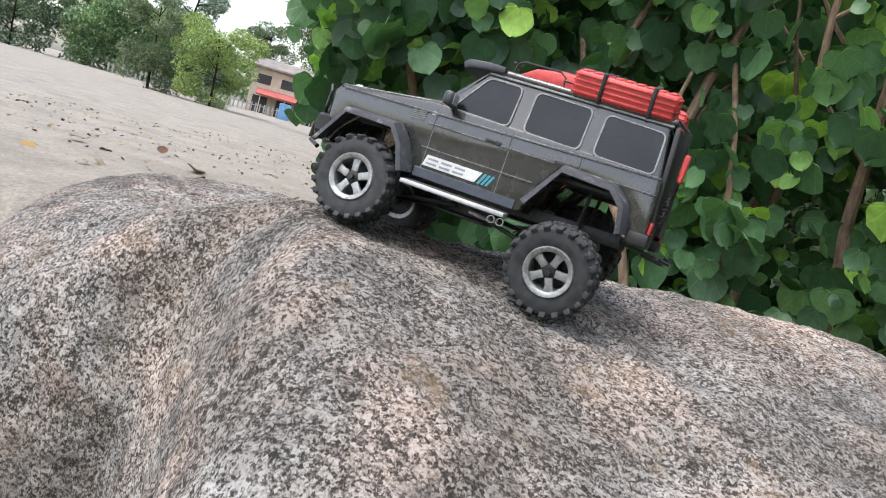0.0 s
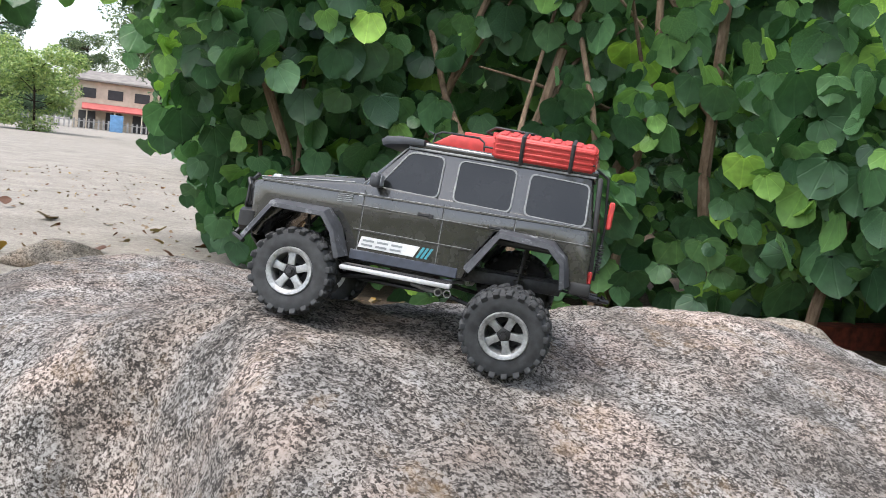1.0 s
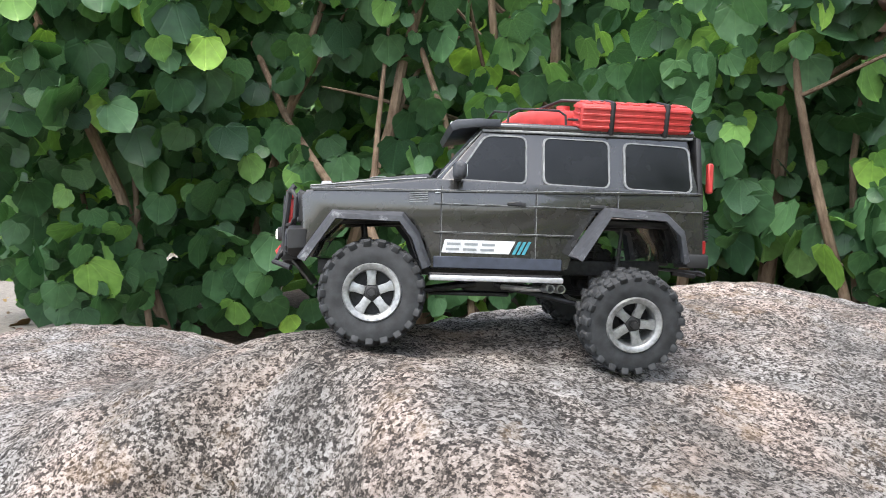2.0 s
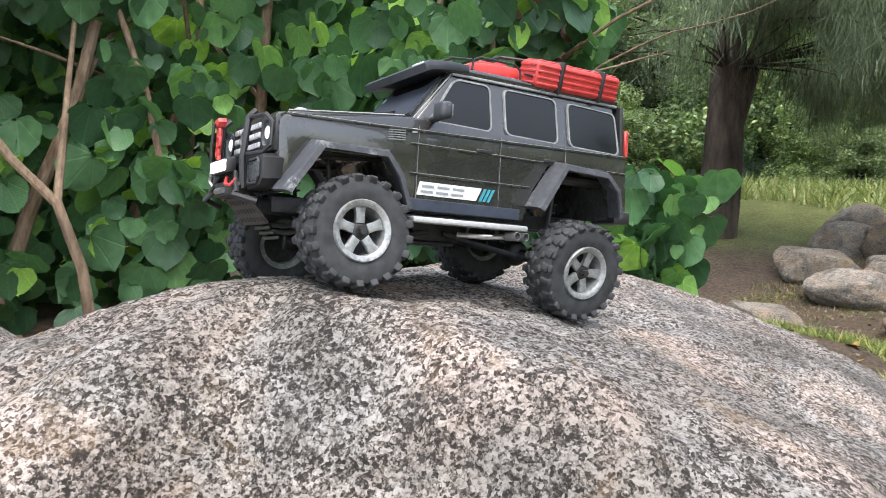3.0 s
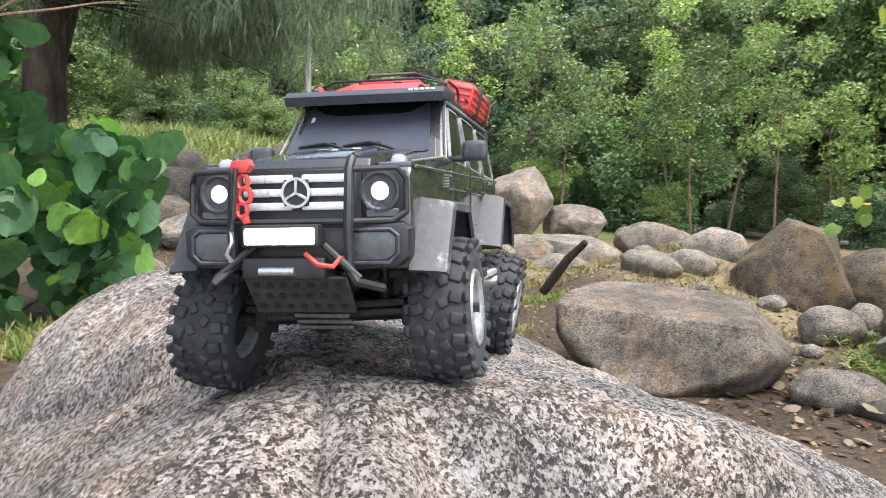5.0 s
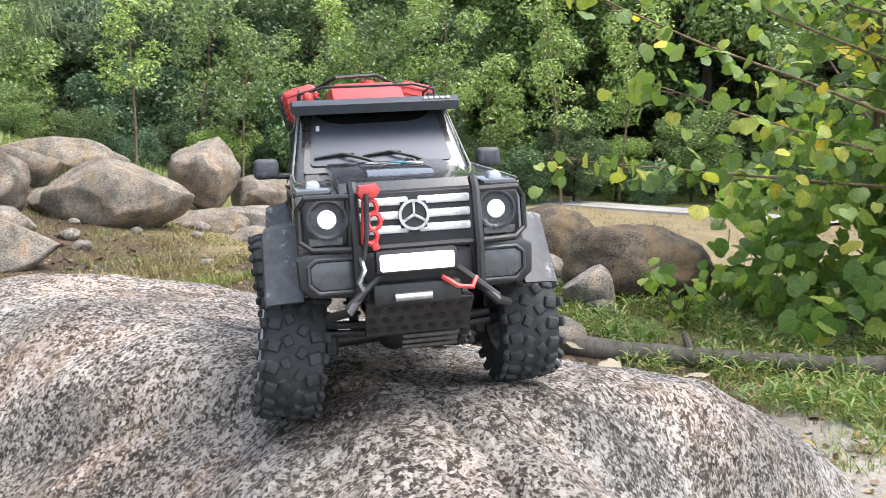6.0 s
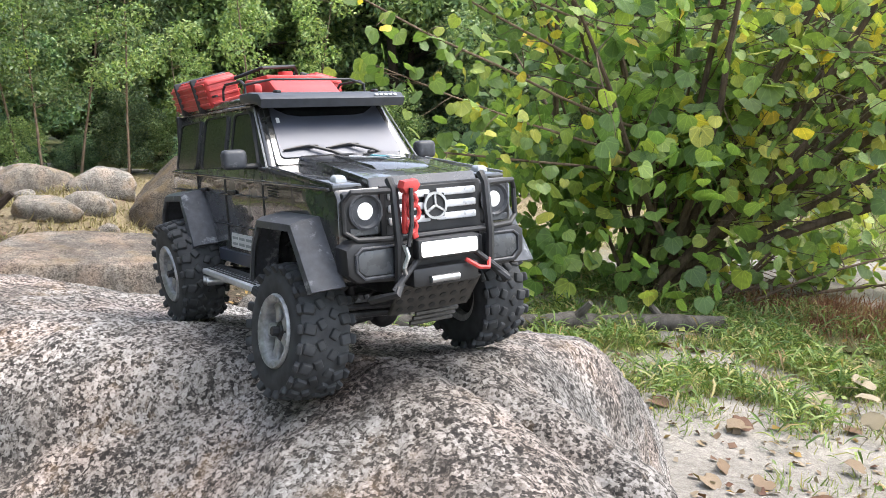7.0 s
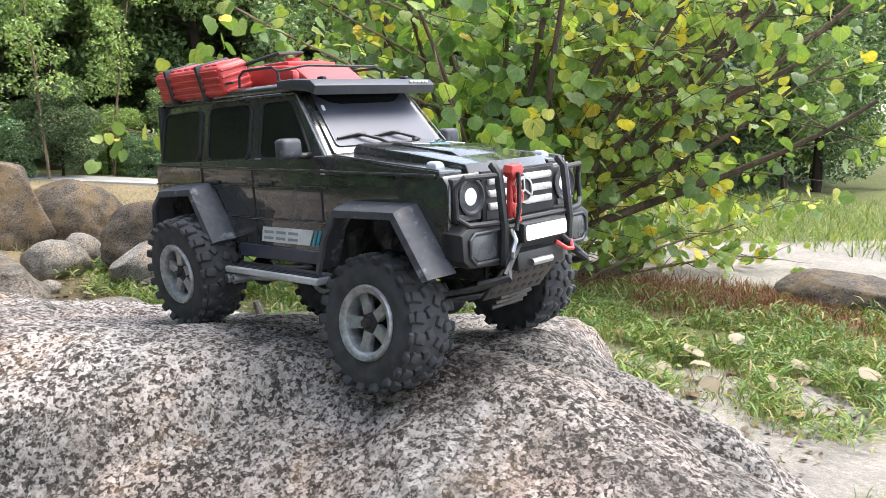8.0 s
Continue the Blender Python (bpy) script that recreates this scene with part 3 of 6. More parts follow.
def wheel_meshes():
    """Tyre with lugs, five-spoke rim and hub, axle along y, outer side at -y."""
    bm = lathe([(0.034, -0.024), (0.040, -0.0265), (0.052, -0.027), (0.059, -0.0245), (0.0625, -0.017), (0.0635, 0.0), (0.0625, 0.017), (0.059, 0.0245), (0.052, 0.027), (0.040, 0.0265), (0.034, 0.024), (0.031, 0.0)], 56)
    tyre, bm = bm, bmesh.new()
    n = 21
    for k in range(n):
        step = 360 / n
        for side in (-1, 1):
            spin = pose(0, 0, 0, 0, step * (k + (0.25 if side > 0 else -0.25)), 0)
            add_box(bm, 0.0118, 0.0125, 0.0050, spin @ pose(0, side * 0.0175, 0.0628, side * -12, 0, side * 14), 0.0018, 2, 0.82)
            add_box(bm, 0.0110, 0.0062, 0.0125, spin @ pose(0, side * 0.0246, 0.0585, side * -38, 0, 0), 0.0018, 2, 0.8)
            spin = pose(0, 0, 0, 0, step * (k + (0.02 if side > 0 else 0.52)), 0)
            add_box(bm, 0.0110, 0.0092, 0.0046, spin @ pose(0, side * 0.0062, 0.0640, 0, 0, side * -28), 0.0016, 2, 0.82)
    tread = bm
    rim = lathe([(0.0360, -0.0255), (0.0345, -0.0278), (0.0305, -0.0270), (0.0280, -0.0245), (0.0272, -0.018), (0.0272, 0.02), (0.0355, 0.022)], 44)
    for k in range(5):
        spin = pose(0, 0, 0, 0, 72 * k, 0)
        bm = rim
        out = [(-0.0056, 0.009), (0.0056, 0.009), (0.0054, 0.020), (0.0080, 0.031), (-0.0080, 0.031), (-0.0054, 0.020)]
        vs0 = set(bm.verts)
        add_prism(bm, out, -0.0205, -0.0135, "y", 0.0012)
        bmesh.ops.transform(bm, matrix=spin, verts=[v for v in bm.verts if v not in vs0])
        for b in (-9, 9):
            a = radians(72 * k + b + 36)
            vs0 = set(bm.verts)
            bmesh.ops.create_cone(bm, cap_ends=True, segments=6, radius1=0.0013, radius2=0.0013, depth=0.003, matrix=pose(0.0325 * math.sin(a), -0.0268, 0.0325 * math.cos(a), 90))
    hub = lathe([(0.0, -0.0215), (0.0062, -0.0215), (0.0068, -0.020), (0.0105, -0.0185), (0.0115, -0.012), (0.0115, 0.012), (0.0, 0.012)], 24)
    vs0 = set(hub.verts)
    bmesh.ops.create_cone(hub, cap_ends=True, segments=6, radius1=0.0048, radius2=0.0044, depth=0.008, matrix=pose(0, -0.024, 0, 90))
    back = lathe([(0.0, 0.006), (0.029, 0.006), (0.029, 0.010), (0.0, 0.010)], 28)
    return tyre, tread, rim, hub, back


def mesh_of(name, bm, mat):
    bmesh.ops.recalc_face_normals(bm, faces=bm.faces)
    me = bpy.data.meshes.new(name)
    bm.to_mesh(me)
    bm.free()
    me.materials.append(mat)
    me.shade_smooth()
    me.set_sharp_from_angle(angle=radians(35))
    return me


def soft_quad(corners, r, n=4):
    """An outline with rounded corners through given corner points."""
    out, c = [], [Vector(p) for p in corners]
    for k, p in enumerate(c):
        a, b = (c[k - 1] - p).normalized(), (c[(k + 1) % len(c)] - p).normalized()
        s, e = p + a * r, p + b * r
        for j in range(n + 1):
            t = j / n
            out.append(tuple((1 - t) ** 2 * s + 2 * t * (1 - t) * p + t * t * e))
    return out


def droop(bm):
    """The nose sits lower and a little shorter than the straight waistline."""
    for v in bm.verts:
        if v.co.x < -0.07:
            v.co.z -= 0.066 * (-0.07 - v.co.x)
            v.co.x = -0.07 + (v.co.x + 0.07) * 0.955


def build_car():
    car = empty("toy_car", pose(0, 0, 0), "dark grey off-road model car with red roof luggage on a boulder", "toy car")

    def bp(name, bm, mat, label="", parent=car, **kw):
        droop(bm)
        return part(name, bm, mat, parent, label, BODY, **kw)

    def sub(name, bm, mat, parent, label=""):
        droop(bm)
        return part(name, bm, mat, parent, label, BODY)

    # wheels
    tyre, tread, rim, hub, back = wheel_meshes()
    ml = mesh_of("tread", tread, RUBBER)
    mt, mr, mh, mb = mesh_of("tyre", tyre, RUBBER), mesh_of("rim", rim, RIM), mesh_of("hub", hub, TRIM), mesh_of("drum", back, DARKMETAL)
    axle = {}
    high = {k: hub_height(*p) for k, p in HUBS.items()}
    roll = {e: math.degrees(math.atan2(high[r] - high[l], 0.218)) for e, l, r in (("fron", "front_left", "front_right"), ("rear", "rear_left", "rear_right"))}
    for k, (which, (x, y)) in enumerate(HUBS.items()):
        z = high[which]
        axle[which] = (x, y, z)
        w = new("wheel", mh)
        w.parent = car
        w.matrix_basis = pose(x, y, z, roll[which[:4]], 0, 0 if y < 0 else 180) @ pose(0, 0, 0, 0, 23 * k, 0)
        for nm, me in (("tyre", mt), ("tread", ml), ("rim", mr), ("drum", mb)):
            o = new(nm, me)
            o.parent = w
            if nm == "tread":
                o["kind"] = "stuff"
    # axles, rails, links, shocks
    for end in ("front", "rear"):
        a, b = Vector(axle[end + "_left"]), Vector(axle[end + "_right"])
        bm = tube([a, b], 0.0075, 10)
        mid = (a + b) / 2
        bmesh.ops.create_uvsphere(bm, u_segments=14, v_segments=10, radius=0.019, matrix=Matrix.Translation(mid + Vector((0, 0.012, 0))) @ Matrix.Diagonal((1, 0.9, 1, 1)))
        for p in (a.lerp(b, 0.17), a.lerp(b, 0.83)):
            add_box(bm, 0.02, 0.012, 0.026, Matrix.Translation(p), 0.002, 1)
        part("axle", bm, DARKMETAL, car, "black axle with a round differential housing")
        s = -1 if end == "front" else 1
        for y in (-0.052, 0.055):
            foot = a.lerp(b, 0.28 if y < 0 else 0.72)
            top = BODY @ Vector((foot.x + s * 0.01, y, 0.105))
            bm = tube([foot, foot.lerp(top, 0.5)], 0.0045, 10)
            add_tube(bm, [foot.lerp(top, 0.45), top], 0.0028, 8)
            for j in range(7):
                c = foot.lerp(top, 0.12 + 0.1 * j)
                bmesh.ops.create_cone(bm, cap_ends=True, segments=12, radius1=0.0075, radius2=0.0075, depth=0.0022, matrix=Matrix.Translation(c))
            part("shock_absorber", bm, DARKMETAL, car)
            part("link_arm", tube([foot + Vector((0, 0, -0.006)), BODY @ Vector((0.012 * s, y * 0.7, 0.022))], 0.0034, 8), DARKMETAL, car)
    for y in (-0.03, 0.03):
        bp("chassis_rail", box(0.47, 0.006, 0.02, 0.005, y, 0.05, 0.002), DARKMETAL)
    bp("gearbox", box(0.075, 0.05, 0.04, 0.01, 0, 0.03, 0.006), TRIM)
    bp("belly_plate", box(0.11, 0.056, 0.005, -0.02, 0, 0.008, 0.002), DARKMETAL)

    # lower body with wheel arches
    side = [(-0.246, 0.080), (-0.249, 0.140), (-0.243, 0.1475), (-0.16, 0.152), (-0.078, 0.157), (0.268, 0.151), (0.274, 0.145), (0.277, 0.062), (0.252, 0.058),
            (0.246, 0.083), (0.228, 0.112), (0.135, 0.120), (0.112, 0.086), (0.098, 0.044), (-0.078, 0.042), (-0.086, 0.075), (-0.104, 0.104), (-0.192, 0.108), (-0.222, 0.082), (-0.232, 0.062), (-0.240, 0.064)]
    bp("body_shell", prism(side, -0.096, 0.096, "y", 0.0035), PAINT, "charcoal painted body with square edges")
    # cabin above the waist
    bm = bmesh.new()
    low = [(-0.076, -0.0925), (0.270, -0.0925), (0.270, 0.0925), (-0.076, 0.0925)]
    top = [(-0.016, -0.079), (0.259, -0.079), (0.259, 0.079), (-0.016, 0.079)]
    a = [bm.verts.new((x, y, 0.150)) for x, y in low]
    b = [bm.verts.new((x, y, 0.224)) for x, y in top]
    bm.faces.new(a[::-1])
    bm.faces.new(b)
    for k in range(4):
        bm.faces.new((a[k], a[(k + 1) % 4], b[(k + 1) % 4], b[k]))
    bmesh.ops.bevel(bm, geom=[e for e in bm.edges if abs(e.verts[0].co.z - e.verts[1].co.z) > 0.01], offset=0.006, segments=3, affect="EDGES", profile=0.5)
    bp("cabin", bm, PAINT)
    bp("roof", box(0.284, 0.166, 0.011, 0.124, 0, 0.2275, 0.005, 3), PAINT, "flat charcoal roof")
    for y in (-0.080, 0.080):
        bp("rain_gutter", box(0.278, 0.004, 0.0035, 0.124, y * 1.02, 0.2215, 0.001, 1), EDGE if y < 0 else PAINT)

    # side windows, set on the leaning cabin side

    def on_side(x, z, s, out=0.0):
        f = (z - 0.150) / 0.074
        return Vector((x, s * (0.0925 - 0.0135 * f + out), z))

    panes = (((-0.048, 0.157), (0.041, 0.155), (0.041, 0.214), (-0.010, 0.214)), ((0.066, 0.155), (0.149, 0.153), (0.149, 0.213), (0.066, 0.214)), ((0.172, 0.153), (0.258, 0.151), (0.255, 0.209), (0.172, 0.212)))
    for s in (-1, 1):
        for q in panes:
            inner = soft_quad(q, 0.009)
            cx, cz = sum(p[0] for p in q) / 4, sum(p[1] for p in q) / 4
            bm = bmesh.new()
            f = bm.faces.new([bm.verts.new(on_side(x, z, s, 0.0012)) for x, z in inner])
            r = bmesh.ops.extrude_face_region(bm, geom=[f])
            bmesh.ops.translate(bm, vec=(0, -s * 0.004, 0), verts=[v for v in r["geom"] if isinstance(v, bmesh.types.BMVert)])
            w = bp("side_window", bm, GLASS, "blacked-out side window, rim highlight coloured in on one side")
            bm = bmesh.new()
            n = len(inner)
            loops = []
            for grow, o in ((0.0, 0.0002), (0.0, 0.0026), (0.0024, 0.0026), (0.0030, -0.001)):
                loops.append([bm.verts.new(on_side(x + (x - cx) / max(abs(x - cx) + abs(z - cz), 1e-4) * grow * 1.4, z + (z - cz) / max(abs(x - cx) + abs(z - cz), 1e-4) * grow * 1.4, s, o)) for x, z in inner])
            for la, lb in zip(loops, loops[1:]):
                for k in range(n):
                    bm.faces.new((la[k], la[(k + 1) % n], lb[(k + 1) % n], lb[k]))
            sub("window_rim", bm, EDGE if s < 0 else TRIM, w)
        # waist and door mouldings, door gaps, handles
        for z, h in ((0.1475, 0.003), (0.124, 0.0022), (0.088, 0.0026)):
            x0, x1 = (-0.235, 0.272) if z > 0.14 else ((-0.075, 0.272) if z > 0.1 else (-0.075, 0.105))
            bp("side_moulding", box(x1 - x0, 0.0026, h, (x0 + x1) / 2, s * 0.0965, z, 0.0008, 1), PAINT)
            bp("moulding_edge", box(x1 - x0, 0.0012, 0.0008, (x0 + x1) / 2, s * 0.0973, z + h / 2, 0.0003, 1), EDGE if s < 0 else FLARE, "highlight strip along the moulding")
        for x in (-0.066, 0.055, 0.161):
            bp("door_gap", box(0.0014, 0.0014, 0.1 if x < 0.1 else 0.03, x, s * 0.0961, 0.097 if x < 0.1 else 0.134), TRIM)
            bp("door_edge", box(0.0007, 0.0012, 0.1 if x < 0.1 else 0.03, x + 0.0012, s * 0.0962, 0.097 if x < 0.1 else 0.134), EDGE if s < 0 else FLARE, "highlight strip along the door edge")
        for x in (0.028, 0.135):
            bm = box(0.020, 0.003, 0.005, x, s * 0.0975, 0.127, 0.0012, 1)
            add_box(bm, 0.006, 0.003, 0.006, pose(x + 0.011, s * 0.0978, 0.1262), 0.001, 1)
            bp("door_handle", bm, TRIM)
        # vents and small badge behind the front wheel
        for k in range(5):
            bp("wing_vent", box(0.024, 0.002, 0.0012, -0.096, s * 0.0968, 0.139 - 0.0028 * k), EDGE if s < 0 else TRIM)
        bp("wing_badge", box(0.007, 0.0012, 0.0055, -0.071, s * 0.0968, 0.140, 0.0004, 1), SILVER)
        # decal: pale panel, unreadable marks as bars, teal slashes at its right end
        z0, h = 0.063, 0.0165

        def flip(x):
            return x if s < 0 else -0.018 - x

        bp("decal", prism([(flip(x), z) for x, z in ((-0.064, z0), (0.022, z0), (0.030, z0 + h), (-0.060, z0 + h))], s * 0.0962, s * 0.0970, "y"), WHITE, "white door decal with grey bars and teal slashes")
        for k, x in enumerate((-0.050, -0.028, -0.006)):
            for dx, dz, w, t in ((0, 0.0045, 0.017, 0.0030), (0.0015, 0.0112, 0.017, 0.0030)):
                bp("decal_bar", box(w, 0.0006, t, flip(x + dx), s * 0.0972, z0 + dz), GREYPRINT)
        for k in range(3):
            x = 0.026 + 0.0062 * k
            bp("decal_slash", prism([(flip(q), z) for q, z in ((x, z0), (x + 0.004, z0), (x + 0.012, z0 + h), (x + 0.008, z0 + h))], s * 0.0962, s * 0.0970, "y"), TEAL)
        bp("lower_panel", box(0.165, 0.003, 0.015, 0.008, s * 0.0965, 0.051, 0.001, 1), SILL)
        # side step
        bm = box(0.168, 0.020, 0.007, 0.004, s * 0.112, 0.032, 0.002, 2)
        bp("side_step", bm, SILVER, "silver running board")
        for k in range(3):
            bp("step_groove", box(0.16, 0.002, 0.0012, 0.004, s * (0.106 + 0.005 * k), 0.0358), DARKMETAL)
        bp("step_rail", box(0.17, 0.006, 0.008, 0.004, s * 0.100, 0.034, 0.002, 1), TRIM)
        for k in (0, 1):
            x = 0.070 + 0.0135 * k
            bm = lathe([(0.0046, -0.010), (0.0056, -0.010), (0.0056, 0.010), (0.0046, 0.010)], 18)
            bm.transform(pose(x, s * 0.112, 0.0215, 0, 0, 12 * -s))
            bp("exhaust_tip", bm, STEEL, "bright twin exhaust tip")
        bp("exhaust_pipe", tube([(0.02, s * 0.06, 0.02), (0.05, s * 0.09, 0.019), (0.076, s * 0.104, 0.0215)], 0.0035), STEEL)
        # fender flares
        for cx, pts in ((-0.155, ((-0.094, 0.040), (-0.052, 0.096), (0.038, 0.090), (0.058, 0.066), (0.075, 0.024))), (0.170, ((-0.068, 0.040), (-0.026, 0.102), (0.050, 0.098), (0.072, 0.078), (0.080, 0.040)))):
            bm = bmesh.new()
            rows = []
            cz = 0.022
            for k, (px, pz) in enumerate(pts):
                r = Vector((px, 0, pz)).normalized()
                row = []
                for y, g in ((0.094, 0.004), (0.118, 0.000), (0.124, -0.003), (0.1255, -0.010), (0.1225, -0.011), (0.117, -0.004), (0.094, -0.003)):
                    row.append(bm.verts.new((cx + px + r.x * g, s * y, cz + pz + r.z * g)))
                rows.append(row)
            for a, b in zip(rows, rows[1:]):
                for k in range(7):
                    bm.faces.new((a[k], a[(k + 1) % 7], b[(k + 1) % 7], b[k]))
            bm.faces.new(rows[0])
            bm.faces.new(rows[-1][::-1])
            bmesh.ops.bevel(bm, geom=[e for e in bm.edges if e.calc_length() > 0.02 and e.is_manifold and e.calc_face_angle(0) > 0.25], offset=0.0036, segments=3, affect="EDGES")
            bp("wheel_flare", bm, FLARE, "wide grey plastic wheel-arch flare")
        # dark arch liners
        for cx in (-0.155, 0.180):
            bp("arch_liner", box(0.12, 0.03, 0.01, cx, s * 0.075, 0.108, 0.003, 1), TRIM)
        # mirror
        bm = box(0.016, 0.026, 0.021, -0.046, s * 0.118, 0.165, 0.0055, 3)
        w = bp("wing_mirror", bm, FLARE, "grey door mirror")
        sub("mirror_arm", box(0.010, 0.020, 0.006, -0.046, s * 0.100, 0.157, 0.002, 1), TRIM, w)
        sub("mirror_glass", box(0.001, 0.020, 0.015, -0.0376, s * 0.118, 0.165, 0.0004, 1), LENS, w)
        # turn signal on the wing
        bp("turn_signal", box(0.017, 0.014, 0.008, -0.218, s * 0.079, 0.1545, 0.0028, 2, taper=0.75), LENS, "clear turn signal on top of the wing")
        # wing top
        bp("wing_top", box(0.152, 0.030, 0.006, -0.163, s * 0.080, 0.1515, 0.0022, 2, (0, -2, 0)), PAINT)
        bp("wing_edge", tube([(-0.238, s * 0.0945, 0.1525), (-0.16, s * 0.0952, 0.1552), (-0.086, s * 0.0945, 0.1578)], 0.0010, 5), EDGE if s < 0 else FLARE, "highlight strip along the wing edge")
        bp("pillar_edge", tube([on_side(-0.072, 0.156, s, 0.001), on_side(-0.016, 0.220, s, 0.001)], 0.0011, 5), EDGE, "pale highlight strip along the pillar")
        # tail lamp and rear corner
        bp("tail_lamp", box(0.006, 0.020, 0.018, 0.279, s * 0.080, 0.080, 0.0015, 1), TAIL, "red tail lamp")
        bp("rear_bumper", box(0.03, 0.05, 0.018, 0.268, s * 0.074, 0.062, 0.003), TRIM)

    # bonnet
    bm = prism([(-0.243, 0.146), (-0.238, 0.156), (-0.16, 0.1625), (-0.082, 0.1665), (-0.076, 0.160), (-0.076, 0.146)], -0.060, 0.060, "y", 0.0035)
    bp("bonnet", bm, PAINT, "charcoal bonnet with a raised centre")
    bp("bonnet_scoop", prism([(-0.205, 0.158), (-0.192, 0.163), (-0.11, 0.1675), (-0.092, 0.164)], -0.030, 0.030, "y", 0.0016), PAINT)
    for k, (x, y) in enumerate(((-0.150, -0.020), (-0.138, -0.008), (-0.152, 0.004), (-0.132, 0.014))):
        bp("bonnet_sticker", box(0.020, 0.008, 0.0008, x, y, 0.1668, 0, 1, (0, -2.5, 25 + 12 * k)), (WHITE, TEAL, GREYPRINT, WHITE)[k], "torn white and teal bonnet sticker")
    # windscreen with frame, wipers

    def on_glass(u, v, out):
        """u across, v from 0 at the foot to 1 at the top of the windscreen."""
        half = 0.0835 - 0.0105 * v
        p = Vector((-0.0745 + 0.0585 * v, u * half, 0.1535 + 0.0700 * v))
        return p + Vector((-0.77, 0, 0.64)) * out

    def glass_sheet(u0, u1, v0, v1, out, thick, r):
        outline = soft_quad(((u0, v0), (u1, v0), (u1, v1), (u0, v1)), r)
        bm = bmesh.new()
        f = bm.faces.new([bm.verts.new(on_glass(u, v, out)) for u, v in outline])
        q = bmesh.ops.extrude_face_region(bm, geom=[f])
        bmesh.ops.translate(bm, vec=Vector((0.77, 0, -0.64)) * thick, verts=[v for v in q["geom"] if isinstance(v, bmesh.types.BMVert)])
        return bm

    def band_sheet():
        """The visor's dark reflection as a sheet: deepest in the middle, narrowing downwards."""
        bm = bmesh.new()
        f = bm.faces.new([bm.verts.new(on_glass(u, v, 0.0034)) for u, v in ((-0.88, 0.945), (-0.80, 0.88), (-0.62, 0.785), (-0.45, 0.762), (0.45, 0.755), (0.64, 0.785), (0.80, 0.87), (0.88, 0.945))])
        q = bmesh.ops.extrude_face_region(bm, geom=[f])
        bmesh.ops.translate(bm, vec=Vector((0.77, 0, -0.64)) * 0.0003, verts=[v for v in q["geom"] if isinstance(v, bmesh.types.BMVert)])
        return bm

    bp("windscreen_frame", glass_sheet(-0.98, 0.98, 0.04, 0.99, 0.0018, 0.006, 0.05), PAINT)
    w = bp("windscreen", glass_sheet(-0.90, 0.90, 0.13, 0.95, 0.0030, 0.004, 0.07), WIND, "tinted grey windscreen")
    # the visor's dark reflection on the glass is added as a sheet
    sub("tinted_band", band_sheet(), GLASS, w, "black sheet for the visor's reflection along the top edge")
    sub("sticker", glass_sheet(0.79, 0.84, 0.66, 0.74, 0.0036, 0.0004, 0.01), WHITE, w, "small white sticker")
    for u in (-0.56, 0.05):
        w = bp("wiper", tube([on_glass(u, 0.09, 0.006), on_glass(u + 0.16, 0.15, 0.0085), on_glass(u + 0.44, 0.255, 0.007), on_glass(u + 0.50, 0.265, 0.006)], [0.0022, 0.0019, 0.0015, 0.0012], 6), TRIM)
        sub("wiper_blade", tube([on_glass(u + 0.30, 0.275, 0.0045), on_glass(u + 0.55, 0.262, 0.0052), on_glass(u + 0.80, 0.232, 0.0045)], [0.0012, 0.0019, 0.0012], 6), TRIM, w)
    bp("washer_jet", box(0.005, 0.008, 0.003, -0.083, -0.026, 0.1672, 0.001, 1), TRIM)
    # sun visor over the windscreen
    out = [(-0.054, 0.2175), (-0.058, 0.2265), (-0.050, 0.2330), (-0.020, 0.2360), (0.008, 0.2355), (0.008, 0.226), (-0.018, 0.2245), (-0.043, 0.2212)]
    bm = prism(out, -0.088, 0.088, "y", 0.0025)
    w = bp("sun_visor", bm, VISOR, "dark grey roof visor with a raised edge")
    for k in range(5):
        sub("marker_lamp", box(0.002, 0.0045, 0.003, -0.0545, -0.052 - 0.006 * k, 0.2302, 0.0006, 1, (0, 38, 0)), WHITE, w)
    for y in (-0.06, 0.06):
        sub("visor_clip", box(0.010, 0.006, 0.004, -0.035, y, 0.2355, 0.001, 1), TRIM, w)

    # nose: grille, lamps, bumper, bull bar
    bp("grille", box(0.006, 0.104, 0.046, -0.2505, 0, 0.126, 0.002, 1), TRIM, "black grille opening")
    for z in (0.140, 0.1285, 0.117):
        for s in (-1, 1):
            bp("grille_bar", box(0.004, 0.044, 0.0068, -0.2545, s * 0.026, z, 0.0015, 2), CHROME, "silver grille slat")
    bp("grille_frame", prism([(-0.055, 0.099), (0.055, 0.099), (0.055, 0.1495), (-0.055, 0.1495)], -0.253, -0.2495, "x", 0.001), TRIM)
    bm = lathe([(0.0105, -0.0012), (0.0128, -0.0012), (0.0128, 0.0012), (0.0105, 0.0012)], 30, "x")
    for k in range(3):
        add_box(bm, 0.002, 0.0024, 0.0115, pose(0, 0, 0, 120 * k) @ pose(0, 0, 0.0056), 0.0004, 1)
    bm.transform(pose(-0.2585, 0, 0.1285))
    bp("grille_emblem", bm, STEEL, "round bright emblem")
    bp("emblem_back", box(0.002, 0.022, 0.022, -0.2568, 0, 0.1285, 0.0006, 1), TRIM)
